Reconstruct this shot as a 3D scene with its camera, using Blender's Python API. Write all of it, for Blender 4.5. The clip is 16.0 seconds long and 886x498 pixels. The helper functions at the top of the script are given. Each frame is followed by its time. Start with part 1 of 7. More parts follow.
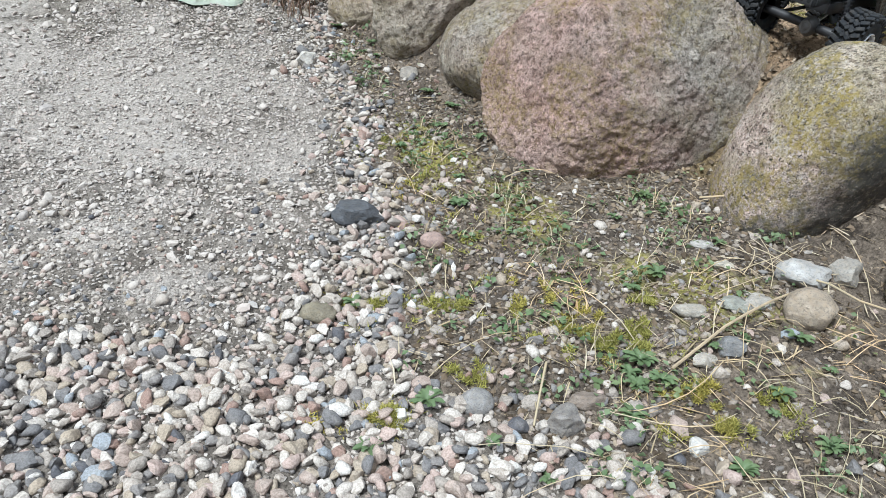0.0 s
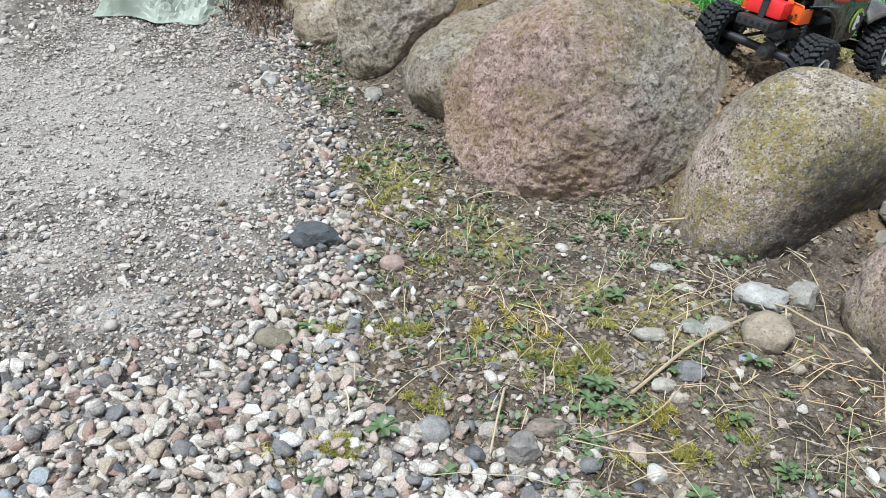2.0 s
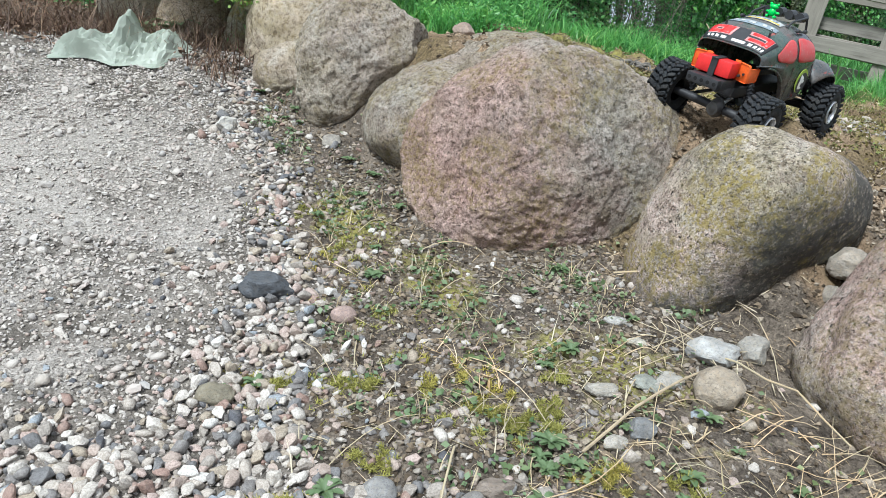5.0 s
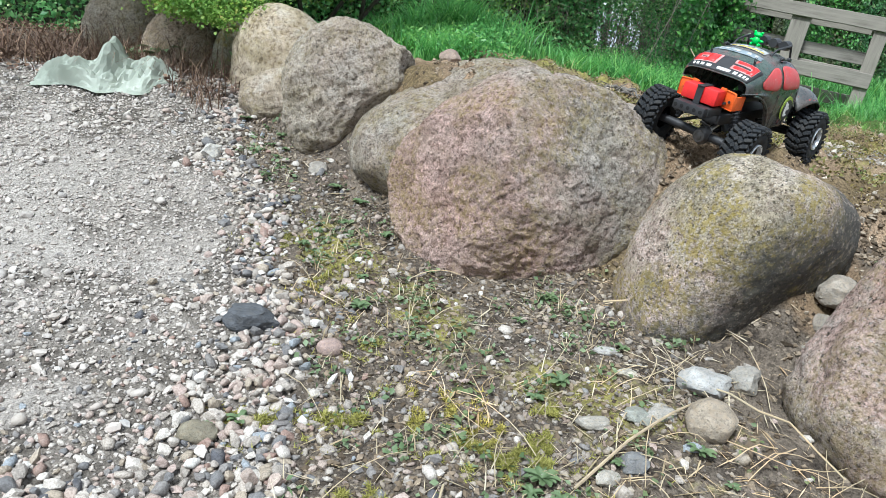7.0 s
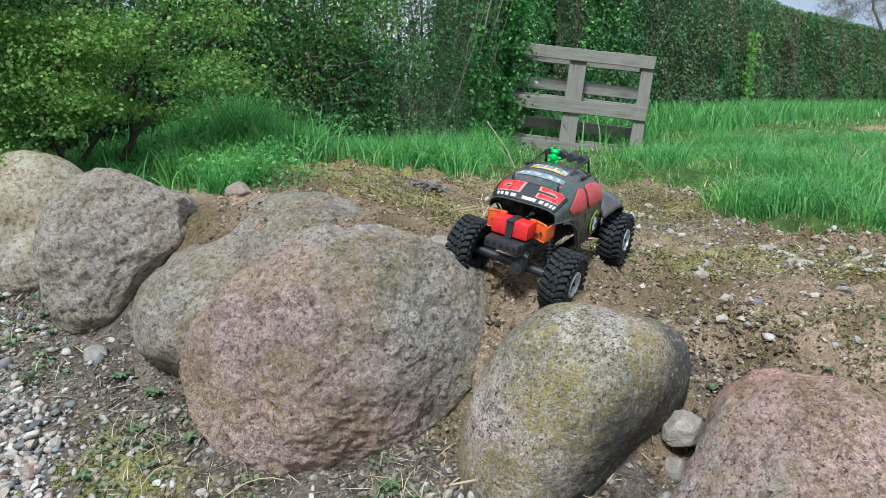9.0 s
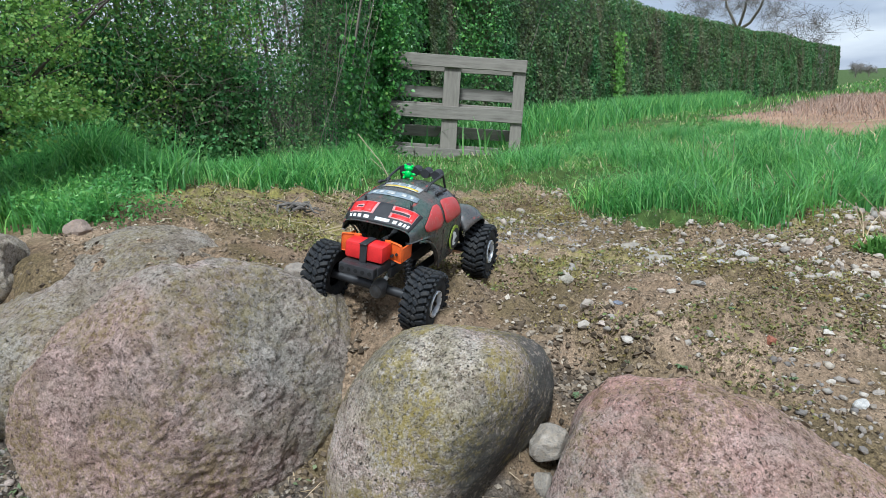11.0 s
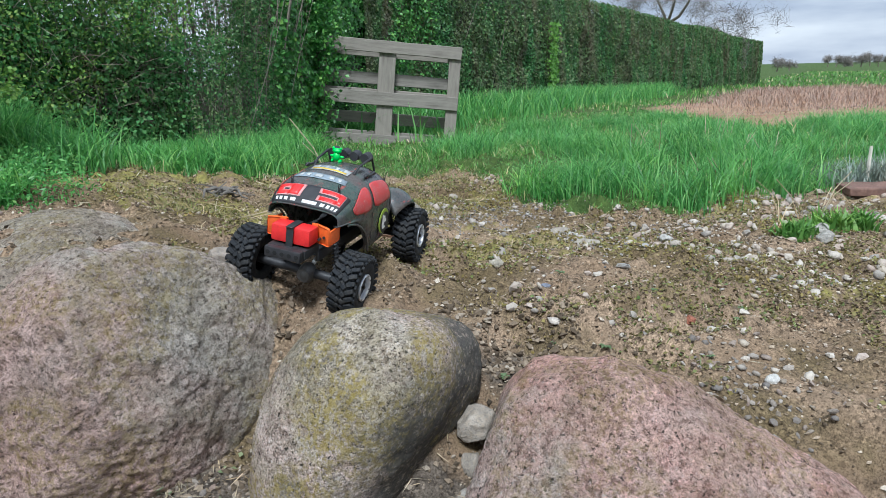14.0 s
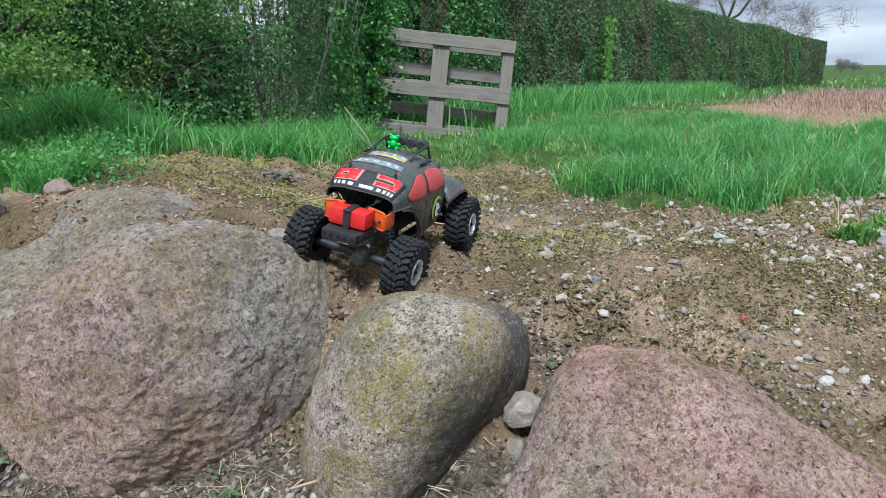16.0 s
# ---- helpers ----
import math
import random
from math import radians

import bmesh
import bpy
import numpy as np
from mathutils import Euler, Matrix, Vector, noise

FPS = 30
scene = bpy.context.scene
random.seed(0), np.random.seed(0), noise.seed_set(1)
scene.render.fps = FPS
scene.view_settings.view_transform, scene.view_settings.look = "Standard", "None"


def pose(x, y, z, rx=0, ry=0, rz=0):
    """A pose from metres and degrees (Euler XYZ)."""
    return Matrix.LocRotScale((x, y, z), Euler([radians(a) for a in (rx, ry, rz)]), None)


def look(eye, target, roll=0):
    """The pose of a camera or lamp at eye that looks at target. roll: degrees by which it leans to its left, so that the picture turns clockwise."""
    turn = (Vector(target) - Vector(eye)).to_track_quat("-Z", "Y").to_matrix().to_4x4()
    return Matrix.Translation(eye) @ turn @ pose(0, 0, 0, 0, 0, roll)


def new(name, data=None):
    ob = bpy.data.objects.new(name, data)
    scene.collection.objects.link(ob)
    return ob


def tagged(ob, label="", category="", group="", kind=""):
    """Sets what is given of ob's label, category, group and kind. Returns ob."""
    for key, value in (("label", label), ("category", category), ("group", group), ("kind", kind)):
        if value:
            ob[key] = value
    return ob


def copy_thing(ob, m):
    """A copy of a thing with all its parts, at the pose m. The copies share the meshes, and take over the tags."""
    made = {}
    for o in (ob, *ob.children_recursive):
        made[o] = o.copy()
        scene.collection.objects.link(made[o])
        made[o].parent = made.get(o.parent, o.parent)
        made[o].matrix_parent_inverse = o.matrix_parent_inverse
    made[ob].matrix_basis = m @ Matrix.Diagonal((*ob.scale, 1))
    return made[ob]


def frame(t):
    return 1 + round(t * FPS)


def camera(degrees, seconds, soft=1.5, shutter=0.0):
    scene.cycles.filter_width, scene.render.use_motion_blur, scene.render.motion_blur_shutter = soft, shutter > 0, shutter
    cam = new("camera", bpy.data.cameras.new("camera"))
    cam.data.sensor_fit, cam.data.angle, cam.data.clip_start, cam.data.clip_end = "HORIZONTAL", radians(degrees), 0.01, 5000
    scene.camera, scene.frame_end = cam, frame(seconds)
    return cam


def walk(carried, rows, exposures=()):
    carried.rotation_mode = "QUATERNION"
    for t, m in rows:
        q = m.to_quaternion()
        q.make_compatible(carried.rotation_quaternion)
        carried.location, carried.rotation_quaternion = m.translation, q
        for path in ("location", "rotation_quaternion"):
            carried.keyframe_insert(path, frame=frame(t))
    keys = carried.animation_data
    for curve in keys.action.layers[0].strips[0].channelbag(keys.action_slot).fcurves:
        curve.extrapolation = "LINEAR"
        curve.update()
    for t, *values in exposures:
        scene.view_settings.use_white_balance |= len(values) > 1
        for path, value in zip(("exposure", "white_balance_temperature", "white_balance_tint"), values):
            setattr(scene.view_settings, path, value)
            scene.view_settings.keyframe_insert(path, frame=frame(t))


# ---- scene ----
cam = camera(63.8, 16.0, soft=0.5)
PATH = [
    (0, (0.001, -0.001, 0.45), (0.0, 1.825, -0.368), 3.9),
    (0.5, (0.014, 0.007, 0.457), (0.035, 1.84, -0.344), 4.2),
    (1, (0.013, 0.01, 0.454), (0.058, 1.849, -0.331), 4.5),
    (1.5, (0.018, 0.016, 0.451), (0.079, 1.857, -0.329), 4.7),
    (2, (0.024, 0.015, 0.454), (0.091, 1.861, -0.313), 4.7),
    (2.5, (0.027, 0.014, 0.456), (0.095, 1.865, -0.298), 4.6),
    (3, (0.029, 0.016, 0.457), (0.102, 1.87, -0.288), 4.6),
    (3.5, (0.029, 0.017, 0.457), (0.115, 1.874, -0.281), 4.6),
    (4, (0.033, 0.02, 0.458), (0.141, 1.883, -0.262), 5.0),
    (4.5, (0.041, 0.03, 0.463), (0.179, 1.908, -0.21), 5.8),
    (6.8, (0.044, 0.038, 0.464), (0.226, 1.934, -0.144), 6.2),
    (7, (0.043, 0.051, 0.474), (0.228, 1.953, -0.114), 6.1),
    (7.5, (0.033, 0.1, 0.512), (0.296, 2.005, -0.036), 4.9),
    (8, (0.057, 0.174, 0.576), (0.466, 2.067, 0.077), 3.5),
    (8.5, (0.083, 0.222, 0.615), (0.633, 2.086, 0.143), 2.0),
    (9, (0.103, 0.252, 0.66), (0.746, 2.09, 0.201), 0.2),
    (9.2, (0.112, 0.255, 0.678), (0.784, 2.083, 0.224), -0.4),
    (11.5, (0.222, 0.268, 0.674), (1.194, 1.957, 0.224), -2.4),
    (12, (0.243, 0.266, 0.67), (1.287, 1.909, 0.212), -2.2),
    (12.5, (0.241, 0.262, 0.668), (1.332, 1.872, 0.202), -1.6),
    (13, (0.242, 0.259, 0.668), (1.347, 1.857, 0.194), -1.5),
    (13.5, (0.221, 0.261, 0.655), (1.304, 1.872, 0.173), -1.8),
    (14, (0.208, 0.261, 0.666), (1.256, 1.895, 0.183), -1.4),
    (14.5, (0.196, 0.259, 0.664), (1.206, 1.917, 0.181), -1.0),
    (15, (0.188, 0.258, 0.665), (1.167, 1.932, 0.177), -0.7),
    (15.5, (0.192, 0.252, 0.663), (1.15, 1.938, 0.172), -0.4),
    (16, (0.186, 0.251, 0.659), (1.124, 1.946, 0.162), -0.2),
]
walk(cam, [(t, look(eye, target, roll)) for t, eye, target, roll in PATH],
     [(0, 0.66, 5790, 4), (4.5, 0.70, 5790, 3), (7, 0.80, 5760, 3), (8.3, 0.58, 5660, 2), (9, 0.52, 5560, 2), (12, 0.43, 5640, 5), (16, 0.43, 5600, 5)])

# ---- daylight: a bright thin overcast ----
SUN_AZ, SUN_EL = 215.0, 56.0
world = bpy.data.worlds.new("sky")
scene.world = world
world.use_nodes = True
wn, wl = world.node_tree.nodes, world.node_tree.links
wn.clear()
sky = wn.new("ShaderNodeTexSky")
sky.sky_type, sky.sun_disc = "NISHITA", False
sky.sun_elevation, sky.sun_rotation = radians(SUN_EL), radians(SUN_AZ)
sky.air_density, sky.dust_density = 1.0, 2.5
w_tc = wn.new("ShaderNodeTexCoord")
w_map = wn.new("ShaderNodeMapping")
w_map.inputs["Scale"].default_value = (1.0, 1.0, 5.0)
w_cloud = wn.new("ShaderNodeTexNoise")
w_cloud.inputs["Scale"].default_value = 2.2
w_cloud.inputs["Detail"].default_value = 6.0
w_ramp = wn.new("ShaderNodeValToRGB")
w_ramp.color_ramp.elements[0].position, w_ramp.color_ramp.elements[0].color = 0.42, (5.0, 5.35, 6.3, 1)
w_ramp.color_ramp.elements[1].position, w_ramp.color_ramp.elements[1].color = 0.58, (9.6, 9.6, 9.7, 1)
w_mix = wn.new("ShaderNodeMix")
w_mix.data_type = "RGBA"
w_mix.inputs["Factor"].default_value = 0.85
w_bg = wn.new("ShaderNodeBackground")
w_bg.inputs["Strength"].default_value = 0.08
w_out = wn.new("ShaderNodeOutputWorld")
wl.new(w_tc.outputs["Generated"], w_map.inputs["Vector"])
wl.new(w_map.outputs["Vector"], w_cloud.inputs["Vector"])
wl.new(w_cloud.outputs["Fac"], w_ramp.inputs["Fac"])
wl.new(sky.outputs["Color"], w_mix.inputs["A"])
wl.new(w_ramp.outputs["Color"], w_mix.inputs["B"])
wl.new(w_mix.outputs["Result"], w_bg.inputs["Color"])
wl.new(w_bg.outputs["Background"], w_out.inputs["Surface"])
sun_data = bpy.data.lights.new("sun", "SUN")
sun_data.energy, sun_data.angle, sun_data.color = 3.5, radians(10), (1.0, 0.98, 0.955)
sun = new("sun", sun_data)
_d = Vector((math.sin(radians(SUN_AZ)) * math.cos(radians(SUN_EL)), math.cos(radians(SUN_AZ)) * math.cos(radians(SUN_EL)), math.sin(radians(SUN_EL))))
sun.matrix_world = look(_d * 30, (0, 0, 0))

# ---- materials ----
class Mat:
    """A small builder of node materials."""

    def __init__(self, name, rough=0.8, metal=0.0, spec=0.5):
        self.m = bpy.data.materials.new(name)
        self.m.use_nodes = True
        self.t = self.m.node_tree
        self.b = self.t.nodes["Principled BSDF"]
        self.b.inputs["Roughness"].default_value = rough
        self.b.inputs["Metallic"].default_value = metal
        self.b.inputs["Specular IOR Level"].default_value = spec
        self.co = None

    def node(self, kind, **inputs):
        n = self.t.nodes.new(kind)
        for k, v in inputs.items():
            self.put(n.inputs[k.replace("_", " ")], v)
        return n

    def put(self, socket, v):
        if hasattr(v, "is_output"):
            self.t.links.new(v, socket)
        else:
            socket.default_value = v

    def coords(self, kind="Object"):
        if self.co is None:
            self.co = self.t.nodes.new("ShaderNodeTexCoord").outputs[kind]
        return self.co

    def noise(self, scale, detail=4.0, rough=0.55, kind="Object"):
        n = self.node("ShaderNodeTexNoise", Vector=self.coords(kind), Scale=scale, Detail=detail, Roughness=rough)
        return n.outputs["Fac"]

    def ramp(self, fac, *stops, steps=False):
        n = self.node("ShaderNodeValToRGB", Fac=fac)
        if steps:
            n.color_ramp.interpolation = "CONSTANT"
        e = n.color_ramp.elements
        while len(e) < len(stops):
            e.new(0.5)
        for el, (p, c) in zip(e, stops):
            el.position = p
            el.color = (c, c, c, 1) if isinstance(c, (int, float)) else (*c, 1)
        return n.outputs["Color"]

    def mix(self, fac, a, b, blend="MIX"):
        n = self.t.nodes.new("ShaderNodeMix")
        n.data_type, n.blend_type = "RGBA", blend
        for s, v in (("Factor", fac), ("A", a), ("B", b)):
            if isinstance(v, tuple) and len(v) == 3:
                v = (*v, 1)
            sock = [i for i in n.inputs if i.name == s and i.enabled][0]
            self.put(sock, v)
        return [o for o in n.outputs if o.enabled][0]

    def math(self, op, a, b=0.0):
        n = self.t.nodes.new("ShaderNodeMath")
        n.operation = op
        self.put(n.inputs[0], a)
        self.put(n.inputs[1], b)
        return n.outputs[0]

    def attr(self, name):
        n = self.t.nodes.new("ShaderNodeAttribute")
        n.attribute_name = name
        s = self.t.nodes.new("ShaderNodeSeparateColor")
        self.t.links.new(n.outputs["Color"], s.inputs[0])
        return s.outputs

    def rnd(self, island=False):
        if island:
            return self.t.nodes.new("ShaderNodeNewGeometry").outputs["Random Per Island"]
        return self.t.nodes.new("ShaderNodeObjectInfo").outputs["Random"]

    def color(self, c):
        if isinstance(c, tuple):
            c = (*c, 1)
        self.put(self.b.inputs["Base Color"], c)
        return self

    def rough(self, v):
        self.put(self.b.inputs["Roughness"], v)
        return self

    def bump(self, h, strength=0.4, dist=0.01):
        n = self.node("ShaderNodeBump", Height=h, Strength=strength, Distance=dist)
        self.t.links.new(n.outputs["Normal"], self.b.inputs["Normal"])
        return self


def plain(name, c, rough=0.6, metal=0.0, vary=0.25, scale=60.0, bump=0.15, bd=0.001):
    """One colour with grain and wear of two sizes."""
    m = Mat(name, rough, metal)
    n1, n2 = m.noise(scale), m.noise(scale * 6)
    lo, hi = tuple(v * (1 - vary) for v in c), tuple(min(1, v * (1 + vary)) for v in c)
    m.color(m.mix(0.35, m.ramp(n1, (0.3, lo), (0.7, hi)), m.ramp(n2, (0.3, lo), (0.7, hi))))
    m.rough(m.math("ADD", rough - 0.1, m.math("MULTIPLY", n1, 0.2)))
    m.bump(n2, bump, bd)
    return m.m


def pebble_material(name, island, size=1.0, dust=0.0, cover=(0.42, 0.375, 0.33)):
    m = Mat(name, 0.75)
    r = m.rnd(island)
    base = m.ramp(r, (0.0, (0.30, 0.265, 0.23)), (0.10, (0.41, 0.36, 0.31)), (0.20, (0.20, 0.185, 0.175)), (0.28, (0.47, 0.425, 0.375)), (0.39, (0.37, 0.295, 0.25)),
                  (0.49, (0.15, 0.145, 0.145)), (0.57, (0.52, 0.475, 0.425)), (0.68, (0.33, 0.275, 0.21)), (0.78, (0.40, 0.31, 0.27)), (0.86, (0.58, 0.55, 0.51)), (0.90, (0.27, 0.18, 0.145)), (0.95, (0.085, 0.085, 0.095)), (0.98, (0.26, 0.28, 0.30)), steps=True)
    n1, n2 = m.noise(75 * size, 5), m.noise(420 * size, 3)
    c = m.mix(m.ramp(n1, (0.48, 0.0), (0.72, 0.3)), base, (0.36, 0.33, 0.295))
    c = m.mix(m.ramp(n2, (0.38, 0.6), (0.56, 0.0)), c, m.mix(1.0, c, (0.52, 0.49, 0.46), "MULTIPLY"))
    c = m.mix(m.ramp(n2, (0.56, 0.0), (0.70, 0.4)), c, m.mix(1.0, c, (1.3, 1.28, 1.25), "MULTIPLY"))
    if dust:
        c = m.mix(m.math("MULTIPLY", m.ramp(n1, (0.30, 0.55), (0.60, 1.0)), dust), c, cover)
    m.color(c).bump(m.math("ADD", n1, m.math("MULTIPLY", n2, 0.6)), 0.6, 0.004)
    return m.m


def rock_material(name, a, b, pink, pink_amount, lichen, seed, pits=1.0, speck=1.0, rosy=None, dark_dir=None):
    """Weathered granite: grey and tan patches, pink feldspar, pale and dark crystals, lichen and soil stains."""
    m = Mat(name, 0.88, spec=0.25)
    here = m.coords()

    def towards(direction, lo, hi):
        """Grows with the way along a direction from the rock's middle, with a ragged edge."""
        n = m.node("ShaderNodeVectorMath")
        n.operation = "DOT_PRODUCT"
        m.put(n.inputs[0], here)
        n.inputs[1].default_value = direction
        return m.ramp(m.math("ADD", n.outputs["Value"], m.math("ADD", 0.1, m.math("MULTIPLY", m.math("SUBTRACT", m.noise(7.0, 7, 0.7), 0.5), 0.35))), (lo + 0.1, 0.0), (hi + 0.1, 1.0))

    off = m.node("ShaderNodeMapping", Vector=m.coords())
    off.inputs["Location"].default_value = (seed * 1.7, seed * 0.9, seed * 2.3)
    m.co = off.outputs["Vector"]
    big, mid, fine, grain = m.noise(4.5, 4, 0.6), m.noise(19, 7, 0.68), m.noise(90, 7, 0.72), m.noise(320, 4, 0.7)
    c = m.mix(m.ramp(big, (0.40, 0.0), (0.60, 1.0)), a, b)
    c = m.mix(m.math("MULTIPLY", m.ramp(m.noise(3.4, 6, 0.65), (0.46, 0.0), (0.57, 1.0)), pink_amount), c, pink)
    # crystals of the grain, some of them dark mica
    v = m.node("ShaderNodeTexVoronoi", Vector=m.coords(), Scale=330.0)
    sep = m.node("ShaderNodeSeparateColor", Color=v.outputs["Color"])
    patch = m.noise(9.5, 8, 0.62)
    c = m.mix(m.ramp(patch, (0.36, 0.5), (0.48, 0.0)), c, (a[0] * 0.62, a[1] * 0.63, a[2] * 0.55))
    c = m.mix(m.ramp(patch, (0.54, 0.0), (0.64, 0.55)), c, (0.62, 0.565, 0.50))
    c = m.mix(0.38 * speck, c, m.mix(1.0, c, m.ramp(sep.outputs[0], (0.0, 0.30), (0.14, 0.62), (0.35, 0.92), (0.72, 1.12), (0.90, 1.42), (1.0, 1.65)), "MULTIPLY"))
    pit = m.ramp(m.noise(150, 4, 0.65), (0.36, 1.0), (0.41, 0.0))
    c = m.mix(m.math("MULTIPLY", pit, 0.75 * speck), c, (0.06, 0.052, 0.045))
    c = m.mix(m.ramp(m.noise(210, 3, 0.6), (0.58, 0.0), (0.64, 0.55 * speck)), c, (0.70, 0.63, 0.58))
    # weathering: brown stains in the hollows, pale worn patches
    c = m.mix(m.ramp(mid, (0.36, 0.55), (0.50, 0.0)), c, m.mix(1.0, c, (0.60, 0.55, 0.49), "MULTIPLY"))
    c = m.mix(m.ramp(mid, (0.54, 0.0), (0.68, 0.40)), c, (0.56, 0.50, 0.445))
    c = m.mix(m.ramp(fine, (0.41, 0.85), (0.49, 0.0)), c, m.mix(1.0, c, (0.44, 0.40, 0.36), "MULTIPLY"))
    c = m.mix(m.ramp(fine, (0.53, 0.0), (0.62, 0.6)), c, m.mix(1.0, c, (1.32, 1.30, 1.27), "MULTIPLY"))
    c = m.mix(m.ramp(grain, (0.40, 0.6 * speck), (0.47, 0.0)), c, m.mix(1.0, c, (0.40, 0.37, 0.34), "MULTIPLY"))
    if rosy:
        c = m.mix(m.math("MULTIPLY", towards(rosy, -0.02, 0.07), 0.85), c, m.mix(1.0, c, (1.15, 0.90, 0.90), "MULTIPLY"))
    if lichen:
        l1 = m.math("MULTIPLY", m.ramp(m.noise(6.5, 6, 0.65), (0.44, 0.0), (0.55, 1.0)), m.ramp(fine, (0.43, 0.1), (0.52, 1.0)))
        c = m.mix(m.math("MULTIPLY", l1, lichen * 0.55), c, (0.22, 0.19, 0.10))
        l2 = m.math("MULTIPLY", m.ramp(m.noise(8.0, 5, 0.6), (0.44, 0.0), (0.54, 1.0)), m.ramp(m.noise(95, 7, 0.78), (0.48, 0.0), (0.52, 1.0)))
        c = m.mix(m.math("MULTIPLY", l2, lichen * 0.85), c, (0.38, 0.29, 0.055))
        l3 = m.math("MULTIPLY", m.ramp(m.noise(4.6, 6, 0.65), (0.49, 0.0), (0.58, 1.0)), m.ramp(m.noise(125, 6, 0.75), (0.47, 1.0), (0.55, 0.1)))
        c = m.mix(m.math("MULTIPLY", l3, lichen * 0.6), c, (0.085, 0.085, 0.075))
    # dark speckle, denser along the given direction
    if dark_dir:
        l4 = m.math("MULTIPLY", towards(dark_dir, -0.06, 0.02), m.ramp(m.noise(105, 7, 0.75), (0.51, 1.0), (0.62, 0.2)))
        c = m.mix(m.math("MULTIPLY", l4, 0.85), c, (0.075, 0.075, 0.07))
    m.color(m.mix(1.0, c, (0.90, 0.90, 0.885), "MULTIPLY"))
    mid = m.math("SUBTRACT", mid, m.math("MULTIPLY", pit, 0.25))
    h = m.math("ADD", m.math("MULTIPLY", mid, 0.9 * pits), m.math("ADD", m.math("MULTIPLY", fine, 1.1 * pits), m.math("MULTIPLY", grain, 0.45)))
    m.bump(h, 1.0, 0.010)
    return m.m


def leaf_material(name, stops, rough=0.5, trans=0.25, gain=1.0, bare=0.0):
    m = Mat(name, rough)
    stops = tuple((p, tuple(v * gain for v in c)) for p, c in stops)
    r = m.rnd(True)
    c = m.ramp(r, *stops)
    n = m.noise(2.2, 3)
    c = m.mix(m.ramp(n, (0.35, 0.35), (0.6, 0.0)), c, m.mix(1.0, c, (0.6, 0.65, 0.6), "MULTIPLY"))
    c = m.mix(m.ramp(m.noise(5.5, 4), (0.50, 0.0), (0.68, 0.55)), c, m.mix(1.0, c, (1.75, 1.35, 1.1), "MULTIPLY"))
    if bare:
        # upright streaks of dry twigs and older leaves
        tall = m.node("ShaderNodeMapping", Vector=m.coords())
        tall.inputs["Scale"].default_value = (1.5, 1.5, 0.35)
        s = m.node("ShaderNodeTexNoise", Vector=tall.outputs["Vector"], Scale=1.7, Detail=5.0, Roughness=0.65).outputs["Fac"]
        c = m.mix(m.ramp(s, (0.47, 0.0), (0.62, bare)), c, (0.17, 0.145, 0.09))
        c = m.mix(m.ramp(s, (0.34, bare), (0.46, 0.0)), c, m.mix(1.0, c, (0.75, 1.15, 1.1), "MULTIPLY"))
    m.color(c)
    m.b.inputs["Transmission Weight"].default_value = 0.0
    tr = m.node("ShaderNodeBsdfTranslucent", Color=c)
    mixs = m.node("ShaderNodeMixShader", Fac=trans)
    m.t.links.new(m.b.outputs[0], mixs.inputs[1])
    m.t.links.new(tr.outputs[0], mixs.inputs[2])
    m.t.links.new(mixs.outputs[0], m.t.nodes["Material Output"].inputs["Surface"])
    return m.m


